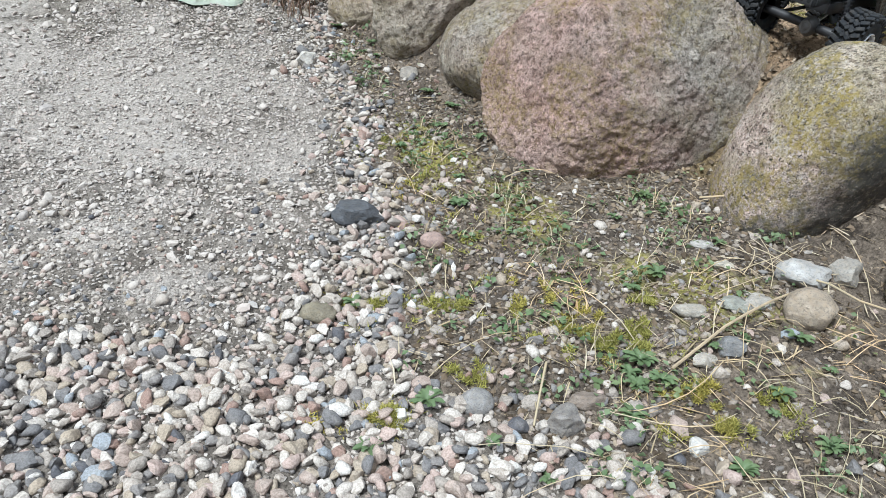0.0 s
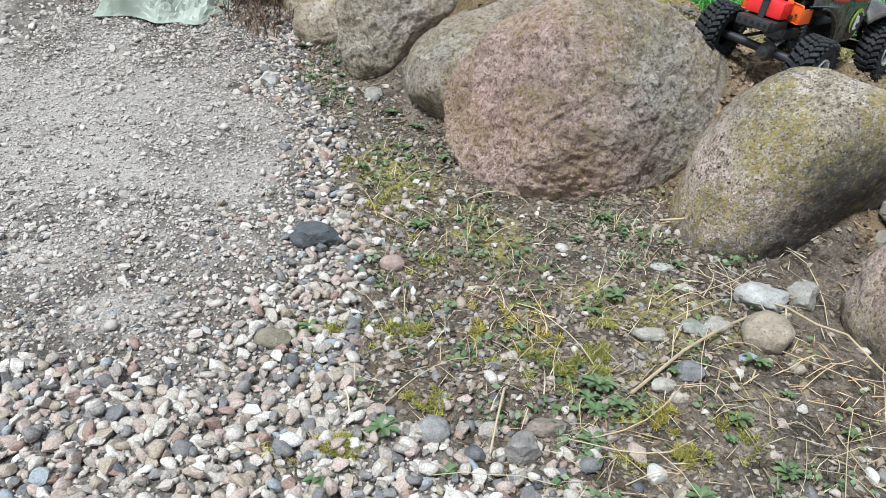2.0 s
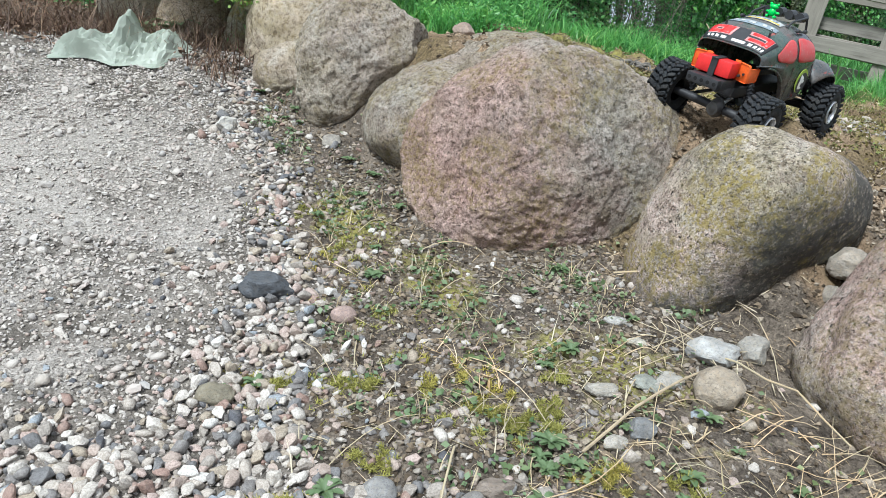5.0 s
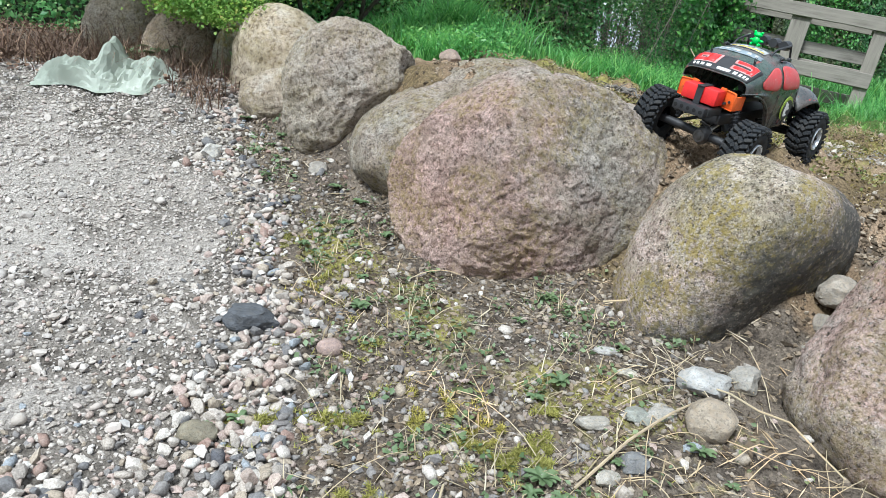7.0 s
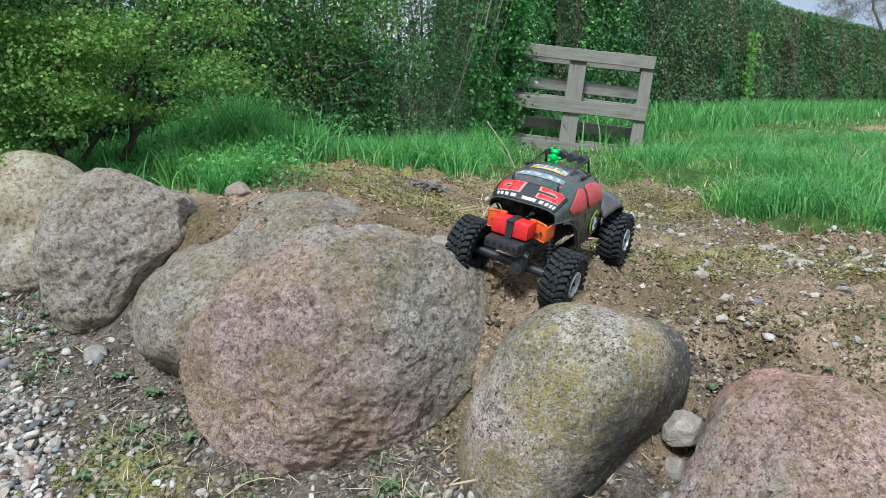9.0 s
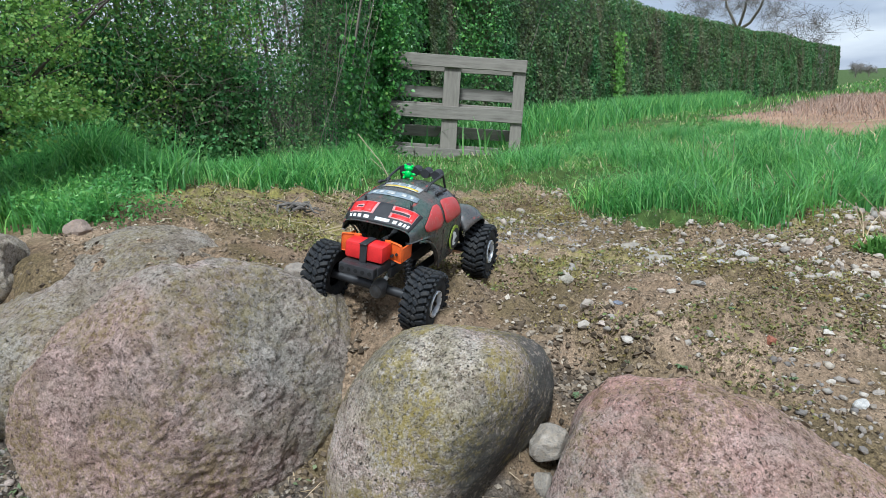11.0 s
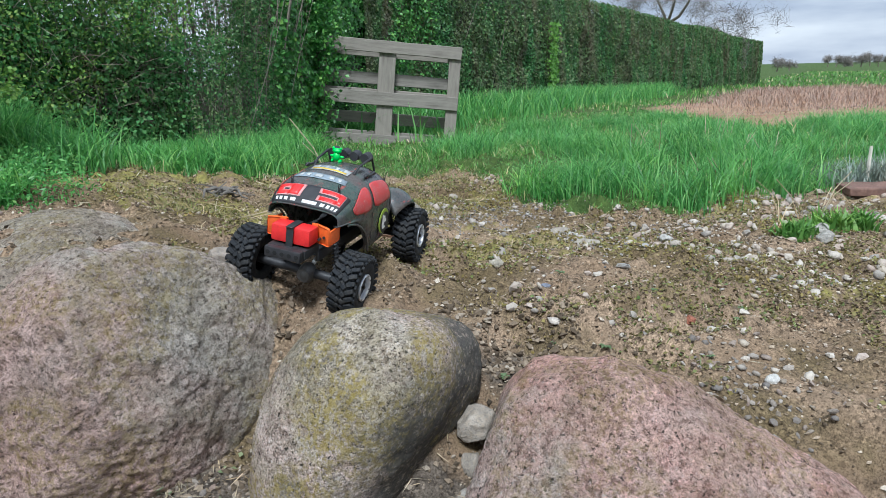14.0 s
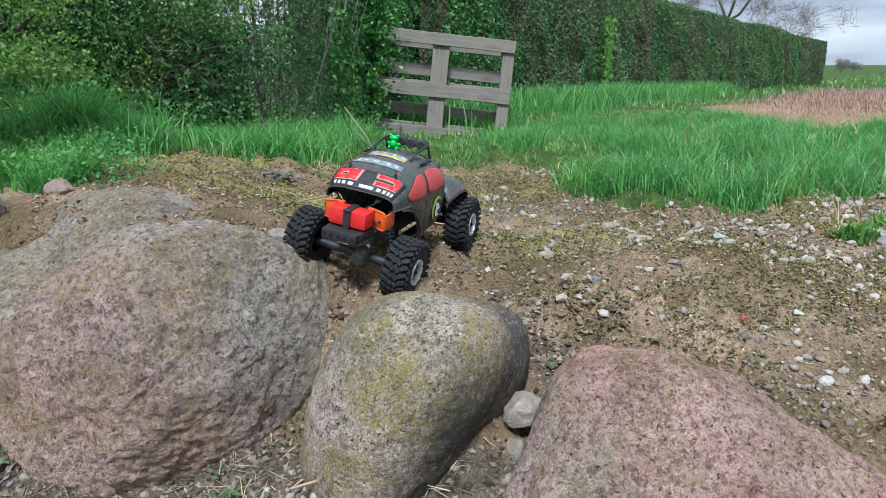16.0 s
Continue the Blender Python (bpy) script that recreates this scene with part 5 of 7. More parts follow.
# tussocks at the edge of the bare ground
cl = [(2.05, 1.76, 1.0), (2.2, 1.72, 1.1), (2.42, 1.72, 1.2), (2.0, 2.1, 0.8), (2.6, 1.75, 1.3), (2.55, 2.4, 1.0), (3.0, 2.2, 1.2), (1.95, 2.05, 1.2), (1.74, 2.08, 0.6), (1.84, 1.98, 0.7), (2.17, 2.06, 1.1)]
cl += [(x, y, 0.5 + 1.3 * rng.rand()) for x, y in zip(2.0 + 4.0 * rng.rand(70), 1.7 + 3.2 * rng.rand(70)) if grass_zone(x, y) > 0.5 and y < 0.75 * x + 2.0]
pts = clump_field(22000, cl, 17, 0.06)
stuff(blades("grass_tussock", pts, 0.07 + 0.12 * RNG.rand(len(pts)), np.full(len(pts), 0.0046), 1.25, M_TALL, seed=18, seg=4, curl=1.4), "bushy green grass tussocks beside the gravel", "grass")
# shaded growth between the bush and the boulders
pts = clump_field(5200, [(-0.38 + 0.55 * rng.rand(), 2.36 + 0.75 * rng.rand(), 0.5 + rng.rand()) for _ in range(34)], 219, 0.06)
stuff(blades("tall_grass", pts, 0.05 + 0.11 * RNG.rand(len(pts)), np.full(len(pts), 0.0055), 1.0, M_TALL, seed=220, seg=3), "dark grass in the shade of the bush", "grass")
pts = np.column_stack([pts, ground_z(pts[:, 0], pts[:, 1]) + 0.09 * RNG.rand(len(pts))])
stuff(leaves("weeds", pts[::2], 0.016, M_IVY, 221), "dark leafy weeds in the shade of the bush", "weeds")
# soft weeds behind the boulders
cl = [(0.10 + 0.28 * rng.rand(), 2.10 + 0.40 * rng.rand(), 0.5 + rng.rand()) for _ in range(16)]
pts = clump_field(4200, cl, 19, 0.035)
lz = ground_z(pts[:, 0], pts[:, 1]) + 0.09 * RNG.rand(len(pts)) ** 1.3
stuff(leaves("weeds", np.column_stack([pts, lz]), 0.013, M_TALL, 20, None, 0.7, 0.2), "low green weeds behind the boulders", "weeds")
pts = clump_field(1500, [(0.14 + 0.10 * rng.rand(), 2.12 + 0.25 * rng.rand(), 0.6) for _ in range(8)], 119, 0.035)
stuff(blades("tall_grass", pts, 0.04 + 0.07 * RNG.rand(len(pts)), np.full(len(pts), 0.0045), 0.9, M_TALL, seed=120, seg=3), "lush grass behind the boulders", "grass")
# grey leaved herb by the tussocks
pts = clump_field(800, [(2.78, 1.60, 0.7), (2.90, 1.52, 0.8), (3.05, 1.45, 0.8)], 23, 0.05)
stuff(blades("grey_herb", pts, 0.07 + 0.07 * RNG.rand(len(pts)), np.full(len(pts), 0.005), 0.9, leaf_material("grey_green_leaves", ((0.0, (0.16, 0.21, 0.17)), (1.0, (0.36, 0.42, 0.38)))), seed=24), "grey green herb at the lawn edge", "herb")
# dry reeds
pts = scatter(150000, 4, 26, 0.5, 18, lambda x, y: reed_zone(x, y) * np.clip(9 / np.hypot(x, y), 0, 1) ** 1.3 * (0.35 + 0.65 * smooth01(np.hypot(x, y), 7.0, 10.5)), 21)
stuff(blades("dry_reeds", pts, (0.03 + 0.13 * RNG.rand(len(pts)) ** 1.6) * (0.22 + 1.0 * smooth01(np.hypot(pts[:, 0], pts[:, 1]), 9, 14)), 0.003 + 0.0006 * np.hypot(pts[:, 0], pts[:, 1]), 0.8, M_REED, seed=22, seg=2), "dry pinkish brown stubble and reeds", "reeds")


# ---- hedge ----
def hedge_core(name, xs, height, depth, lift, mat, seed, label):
    """One dense uneven body inside a hedge; near-black colour stands for the inner shade."""
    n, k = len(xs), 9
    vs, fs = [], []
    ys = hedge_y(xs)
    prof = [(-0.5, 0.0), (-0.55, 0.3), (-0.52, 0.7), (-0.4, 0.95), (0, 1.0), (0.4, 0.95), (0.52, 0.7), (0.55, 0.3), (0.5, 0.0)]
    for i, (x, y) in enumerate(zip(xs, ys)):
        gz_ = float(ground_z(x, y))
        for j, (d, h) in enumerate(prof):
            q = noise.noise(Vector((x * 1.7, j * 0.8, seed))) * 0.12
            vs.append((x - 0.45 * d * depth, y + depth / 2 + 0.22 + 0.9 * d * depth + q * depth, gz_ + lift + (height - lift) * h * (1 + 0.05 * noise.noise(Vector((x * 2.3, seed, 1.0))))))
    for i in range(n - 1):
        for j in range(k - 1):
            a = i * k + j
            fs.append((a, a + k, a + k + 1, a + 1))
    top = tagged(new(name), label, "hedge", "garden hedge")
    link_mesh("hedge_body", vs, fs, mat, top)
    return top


def hedge_shell(n, x0, x1, zlo, zhi, depth, seed, bulge=0.0):
    """Points over the face and top of the hedge."""
    rng = np.random.RandomState(seed)
    x = x0 + (x1 - x0) * rng.rand(n)
    y = hedge_y(x)
    h = rng.rand(n)
    d = -depth * (rng.rand(n) ** 1.5) - bulge * np.sin(np.pi * h) + 0.10 * vnoise(x, h * 2.0, 2.6, seed)
    z = ground_z(x, y) + zlo + (zhi - zlo) * h
    return np.stack([x + 0.45 * d, y - 0.0 + d * 0.9 + depth * 0.5, z], 1)


def twigs(name, n, x0, x1, zlo, zhi, depth, r, seed, label, lean=0.25):
    """Upright stems and thin twigs of a hedge."""
    rng = np.random.RandomState(seed)
    vs, fs = [], []
    for _ in range(n):
        x = x0 + (x1 - x0) * rng.rand()
        p = np.array([x, float(hedge_y(x)) - depth * rng.rand() + 0.3, 0.0])
        p[2] = float(ground_z(p[0], p[1])) + zlo * rng.rand() - 0.02
        top = zhi * (0.5 + 0.6 * rng.rand())
        d = np.array([rng.randn() * lean, rng.randn() * lean, 1.0])
        rr = r * (0.4 + rng.rand())
        m = 6
        for k in range(m):
            f = k / (m - 1)
            c = p + d * top * f + np.array([0.05 * math.sin(5 * f + x * 9), 0.04 * math.cos(4 * f + x * 7), 0]) * f
            q = rr * (1 - 0.75 * f)
            b = len(vs)
            vs += [(c[0] + q * math.cos(a), c[1] + q * math.sin(a), c[2]) for a in (0, 2.1, 4.2)]
            if k:
                fs += [(b - 3 + i, b - 3 + (i + 1) % 3, b + (i + 1) % 3, b + i) for i in range(3)]
    return stuff(link_mesh(name, vs, fs, M_TWIG), label, "hedge stems")


# clipped far hedge
xs = np.concatenate([np.linspace(3.3, 10, 40), np.linspace(10.3, 31.7, 60)])
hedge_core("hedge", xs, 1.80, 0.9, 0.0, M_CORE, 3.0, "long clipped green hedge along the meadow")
rng = np.random.RandomState(50)
xx = 3.2 + 28.5 * rng.rand(130000) ** 2.0
yy = hedge_y(xx)
hh = rng.rand(130000)
dd = -0.09 * rng.rand(130000) + 0.07 * vnoise(xx, hh * 1.8, 3.0, 51)
keep = rng.rand(130000) < 0.25 + 0.75 * smooth01(hh, 0.0, 0.25)
pp = np.stack([xx + 0.45 * dd, yy + dd, ground_z(xx, yy) + 1.88 * hh], 1)[keep]
stuff(leaves("hedge_leaves", pp, 0.020 + 0.0034 * xx[keep] ** 0.85, M_CLIPPED, 52, np.array([0.4, -0.85, 0.35]), 0.6), "small dark green leaves of the clipped hedge", "hedge leaves")
xx = 3.2 + 28.5 * rng.rand(14000) ** 1.6
pp = np.stack([xx - 0.4 * rng.rand(14000), hedge_y(xx) + 0.75 * rng.rand(14000), ground_z(xx, hedge_y(xx)) + 1.80 + 0.12 * rng.rand(14000) + 0.05 * vnoise(xx, xx, 2.2, 54)], 1)
stuff(leaves("hedge_leaves", pp, 0.026 + 0.0038 * xx ** 0.85, M_CLIPPED, 55), "leafy clipped top of the hedge", "hedge leaves")
twigs("hedge_stems", 700, 3.3, 16, 0.2, 1.1, 0.15, 0.010, 56, "grey stems in the face of the clipped hedge", 0.1)
# ivy corner behind the pallet
pp = hedge_shell(46000, 2.0, 4.8, 0.05, 2.4, 0.35, 57, 0.12)
stuff(leaves("ivy_leaves", pp, 0.034, M_IVY, 58, np.array([0.3, -0.9, 0.3]), 0.55), "glossy dark ivy leaves in the hedge", "ivy")
pp = np.stack([8.3 + 0.13 * RNG.randn(900) * (0.4 + RNG.rand(900)), np.zeros(900), 0.15 + 1.25 * RNG.rand(900)], 1)
pp[:, 1] = hedge_y(pp[:, 0]) - 0.16
stuff(leaves("ivy_leaves", pp, 0.055, M_BRIGHT, 59, np.array([0.3, -0.9, 0.3]), 0.5), "bright green ivy streak on the hedge", "ivy")
xs = np.linspace(2.2, 3.5, 12)
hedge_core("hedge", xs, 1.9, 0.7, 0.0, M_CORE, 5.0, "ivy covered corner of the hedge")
n = 6500
pp = np.array([2.30, 5.27, 0.0]) + RNG.randn(n, 3) * np.array([0.10, 0.06, 0.0]) + np.stack([np.zeros(n), np.zeros(n), 0.12 + 1.15 * RNG.rand(n) ** 0.8], 1)
pp[:, 0] += 0.10 * (pp[:, 2] - 0.6)
pp = pp[vnoise(pp[:, 0] * 3, pp[:, 2] * 3, 3.0, 167) > -0.45]
stuff(leaves("hedge_leaves", pp, 0.030, M_IVY, 166), "hedge sprigs grown over the end of the pallet", "hedge leaves")
# open overgrown hedge at the near end
twigs("hedge_stems", 210, -1.2, 2.2, 0.1, 1.9, 0.2, 0.0042, 60, "bare grey brown stems of the open hedge", 0.12)
twigs("hedge_stems", 46, -0.5, 2.3, 0.05, 1.9, 0.1, 0.015, 61, "thicker upright trunks of the open hedge", 0.12)
pp = hedge_shell(125000, -0.8, 2.5, 0.10, 2.1, 0.6, 62, 0.15)
gap = vnoise(pp[:, 0], pp[:, 2], 2.7, 63) + 0.5 * vnoise(pp[:, 0], pp[:, 2], 7.0, 64)
pp = pp[(gap > -0.42) & (RNG.rand(len(pp)) < 0.5 + 0.5 * smooth01(pp[:, 2], 0.35, 0.9))]
stuff(leaves("hedge_leaves", pp, 0.0175, M_HEDGE, 65), "sparse dark green leaves of the open hedge", "hedge leaves")
pp = hedge_shell(70000, -0.8, 1.9, 0.25, 1.9, 0.6, 66, 0.2)
gap = vnoise(pp[:, 0], pp[:, 2], 2.1, 67)
stuff(leaves("hawthorn_leaves", pp[gap > -0.15], 0.0145, M_HAWTHORN, 68), "fresh yellow green hawthorn sprays in the hedge", "hedge leaves")
pp = hedge_shell(16000, 0.2, 2.3, 0.3, 2.2, 0.4, 161, 0.0) + np.array([-0.1, 0.22, 0.0])
stuff(leaves("hedge_leaves", pp[RNG.rand(len(pp)) < 0.35], 0.028, M_HEDGE, 162), "leaves deep inside the open hedge", "hedge leaves")
# fine dry twigs crossing through the open hedge
pp = hedge_shell(24000, -0.6, 2.6, 0.25, 2.2, 0.6, 163, 0.1)
stuff(leaves("fine_twigs", pp, 0.10, leaf_material("fine_grey_twigs", ((0.0, (0.09, 0.075, 0.055)), (1.0, (0.27, 0.235, 0.185))), 0.8, 0.05), 164, np.array([0.3, -0.9, 0.2]), 0.5, 0.013), "fine grey brown twigs of the hedge", "twigs")
xs = np.linspace(-9, -0.4, 30)
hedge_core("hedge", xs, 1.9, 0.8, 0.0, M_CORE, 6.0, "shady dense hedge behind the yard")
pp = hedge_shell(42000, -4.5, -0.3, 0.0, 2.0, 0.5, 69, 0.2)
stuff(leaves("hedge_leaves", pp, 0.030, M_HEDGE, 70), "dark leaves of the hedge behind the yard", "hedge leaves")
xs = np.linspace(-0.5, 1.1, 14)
hedge_core("hedge", xs, 0.62, 0.35, 0.0, M_CORE, 7.0, "low dark filler for the shade inside the open hedge")


pp = hedge_shell(34000, 0.9, 2.75, 0.05, 2.3, 0.45, 76, 0.05)
stuff(leaves("hedge_leaves", pp[vnoise(pp[:, 0], pp[:, 2], 4.0, 77) > -0.55], 0.0185, M_HEDGE, 78), "small leaves where the open hedge meets the ivy", "hedge leaves")
pp = hedge_shell(12000, -0.6, 1.2, 0.0, 0.70, 0.30, 71, 0.05)
stuff(leaves("hedge_leaves", pp, 0.024, M_HEDGE, 72), "dark low leaves at the foot of the open hedge", "hedge leaves")
pp = hedge_shell(9000, -0.5, 2.3, 0.5, 2.1, 0.45, 73, 0.1)
stuff(leaves("hawthorn_leaves", pp[vnoise(pp[:, 0], pp[:, 2], 3.3, 74) > -0.1], 0.019, M_HAWTHORN, 75), "light sprays among the dark hedge leaves", "hedge leaves")


# ---- hawthorn bush hanging over the boulders ----
def make_bush():
    bush = new("bush")
    tagged(bush, "yellow green hawthorn bush hanging over the boulders", "bush")
    bush.matrix_world = pose(-0.5, 2.72, float(ground_z(-0.5, 2.72)))
    inv = bush.matrix_world.inverted()
    rng = np.random.RandomState(80)
    tips = []
    for k in range(7):
        bm = bmesh.new()
        p = Vector((-0.55 + 0.2 * rng.randn(), 2.78 + 0.12 * rng.randn(), 0.22))
        d = Vector((0.25 * rng.randn() + 0.1, -0.1 + 0.15 * rng.randn(), 1.0)).normalized()
        r = 0.011
        for i in range(9):
            q = p + d * 0.13
            bm_tube(bm, p, q, r, 7, r * 0.85)
            r *= 0.85
            p = q
            d = (d + Vector((0.22 * rng.randn(), 0.22 * rng.randn() - 0.03, 0.06 * rng.randn()))).normalized()
            if i > 1:
                e = (d + Vector((0.9 * rng.randn(), 0.9 * rng.randn(), -0.1))).normalized()
                bm_tube(bm, p, p + e * 0.16, r * 0.45, 5, r * 0.2)
                tips.append(p + e * 0.2)
        bm.transform(inv)
        part("stem", bm, M_BARK, bush)
    # crown: sprays of leaves in layers over a lumpy volume
    n = 5600
    c = np.stack([-0.50 + 0.40 * rng.randn(n), 2.42 + 0.22 * rng.randn(n), 0.38 + 0.98 * rng.rand(n) ** 1.15], 1)
    front = 2.13 + 0.22 * smooth01(np.abs(c[:, 0] + 0.45), 0.1, 0.5) + 0.10 * vnoise(c[:, 0], c[:, 2], 5.0, 81)
    low = np.interp(c[:, 0], (-1.2, -0.75, -0.62, -0.47, -0.33, -0.25, -0.17, 0.0, 0.25), (0.85, 0.60, 0.44, 0.42, 0.45, 0.51, 0.56, 0.58, 0.60)) + 0.035 * vnoise(c[:, 0], c[:, 1], 9.0, 82)
    c[:, 1] = np.maximum(c[:, 1], front)
    c[:, 2] = np.maximum(c[:, 2], low + 0.06 * rng.rand(n))
    c = c[(c[:, 0] < 0.27) & (c[:, 0] > -1.9)]
    c = c[0.7 * vnoise(c[:, 0], c[:, 2] * 1.4, 8.0, 84) + 0.7 * vnoise(c[:, 0] + c[:, 1], c[:, 2] * 1.6, 19.0, 85) > -0.10]
    m = 46
    spray = np.repeat(c, m, 0) + rng.randn(len(c) * m, 3) * np.array([0.040, 0.032, 0.011])
    crown = leaves("crown", spray, 0.0105, M_HAWTHORN, 83, np.array([0.0, -0.35, 0.8]), 0.9, 0.42)
    crown.parent = bush
    crown.matrix_parent_inverse = inv
    return bush


make_bush()


# ---- bare trees behind the hedge and on the horizon ----
def make_tree(name, at, height, seed, spread, depth, label, leaf=None, bole=0.34, twig=None, fine=0.22, per=1):
    t = new(name)
    tagged(t, label, "tree")
    t.matrix_world = pose(at[0], at[1], float(ground_z(at[0], at[1])) - 0.05)
    rng = random.Random(seed)
    trunk, limb, tips = ([], []), ([], []), []

    def ring_tube(b, pts, radii, k):
        """A tapered tube through some points."""
        vs, fs = b
        for i, (p, r) in enumerate(zip(pts, radii)):
            q = (pts[min(i + 1, len(pts) - 1)] - pts[max(i - 1, 0)]).to_track_quat("Z", "Y")
            n0 = len(vs)
            vs += [p + q @ Vector((r * math.cos(6.2832 * j / k), r * math.sin(6.2832 * j / k), 0)) for j in range(k)]
            if i:
                fs += [(n0 - k + j, n0 - k + (j + 1) % k, n0 + (j + 1) % k, n0 + j) for j in range(k)]

    def grow(b, p, d, ln, r, lvl):
        pts, radii = [p], [r]
        for _ in range(3):
            p = p + d * ln / 3
            r *= 0.82
            pts.append(p)
            radii.append(r)
            d = (d + Vector((rng.gauss(0, 0.16), rng.gauss(0, 0.16), rng.gauss(0, 0.10)))).normalized()
            if lvl >= depth:
                tips.append(p)
        ring_tube(b, pts, radii, 7 if lvl < 2 else 3)
        if lvl < depth:
            for _ in range(4 if lvl < 3 else 3):
                e = (d + Vector((rng.gauss(0, spread), rng.gauss(0, spread), rng.gauss(0, spread * 0.55)))).normalized()
                grow(limb, p, e, ln * rng.uniform(0.55, 0.8), r * 0.75, lvl + 1)

    grow(trunk, Vector((0, 0, 0)), Vector((0.03, 0, 1)), height * bole, height * 0.022, 0)
    link_mesh("trunk", *trunk, M_TWIG, t)
    link_mesh("branchwork", *limb, M_TWIG, t)
    if twig is not None:
        pos = np.array([tuple(v) for v in tips])
        pos = np.repeat(pos, per, 0) + np.random.RandomState(seed).randn(len(pos) * per, 3) * height * fine * 0.25
        spray = leaves("twig_spray", pos, height * fine, twig, seed, None, 0.7, 0.011 if per == 2 else 0.02)
        spray.parent = t
    if leaf is not None:
        pos = np.array([tuple(v) for v in tips])
        pos = np.repeat(pos, 3, 0) + np.random.RandomState(seed).randn(len(pos) * 3, 3) * height * 0.025
        crown = leaves("crown", pos, height * 0.03, leaf, seed)
        crown.parent = t
    return t


M_BUD = leaf_material("budding_leaves", ((0.0, (0.20, 0.22, 0.11)), (1.0, (0.34, 0.35, 0.20))))
M_FARTWIG = leaf_material("far_twigs", ((0.0, (0.15, 0.14, 0.13)), (1.0, (0.25, 0.23, 0.21))), 0.8, 0.1)
make_tree("bare_tree", (26.6, 22.4), 8.2, 4, 0.95, 6, "large bare tree with spreading branches behind the hedge", twig=M_FARTWIG, fine=0.07, per=2)
for k, (bearing, dist, h) in enumerate(((57.4, 90, 3.6), (58.2, 95, 3.0), (60.6, 150, 4.6), (61.1, 155, 5.0), (61.6, 150, 5.2), (62.1, 155, 5.4), (62.6, 150, 5.6), (63.1, 155, 5.2), (63.6, 150, 4.8), (64.2, 160, 4.2), (67.0, 120, 5.0), (67.8, 122, 6.0), (68.6, 120, 6.4), (69.4, 124, 6.0))):
    a = radians(bearing)
    green = k > 9
    make_tree("far_tree", (dist * math.sin(a), dist * math.cos(a)), h * 1.25, 20 + k, 0.6, 4, "distant pale green budding tree on the horizon" if green else "distant bare tree on the horizon", M_BUD if green else None, 0.12, None if green else M_FARTWIG, 0.16)

# ---- stones, weeds, straws ----
def stone_mesh(name, seed, sub, mat, flat=(1, 0.8, 0.62), rough=0.25, soft=0.0):
    bm = bmesh.new()
    if sub:
        bmesh.ops.create_icosphere(bm, subdivisions=sub, radius=1.0)
    else:
        # a chip of eight faces
        ring = [bm.verts.new(p) for p in ((1, 0, 0.1), (0.1, 1, -0.1), (-1, 0.1, 0.1), (-0.1, -1, 0.15))]
        for tip in (bm.verts.new((0.2, 0.1, 1)), bm.verts.new((0, 0, -1))):
            for k in range(4):
                bm.faces.new((ring[k], ring[(k + 1) % 4], tip) if tip.co.z > 0 else (ring[(k + 1) % 4], ring[k], tip))
    off = Vector((seed * 3.1, seed * 1.7, seed * 0.9))
    cut = random.Random(seed)
    planes = [(Vector((cut.gauss(0, 1), cut.gauss(0, 1), cut.gauss(0, 0.8))).normalized(), cut.uniform(0.50, 0.84) * (1 - soft) + soft * 0.95) for _ in range(14 if rough > 0.3 else 8)] if rough > 0.12 else []
    for v in bm.verts:
        for nrm, dist in planes:
            over = v.co.dot(nrm) - dist
            if over > 0:
                v.co -= nrm * over * 0.92
    for v in bm.verts:
        n = noise.noise(v.co * 0.9 + off) * rough * 0.7 + noise.noise(v.co * 2.1 + off) * rough * 0.35 + (noise.fractal(v.co * 5.0 + off, 0.8, 2.0, 3) * 0.05 if sub > 3 else 0.0)
        v.co = Vector((v.co.x * flat[0], v.co.y * flat[1], v.co.z * flat[2])) * (1 + n)
    me = bpy.data.meshes.new(name)
    bm.to_mesh(me)
    bm.free()
    me.polygons.foreach_set("use_smooth", [True] * len(me.polygons))
    me.materials.append(mat)
    return me


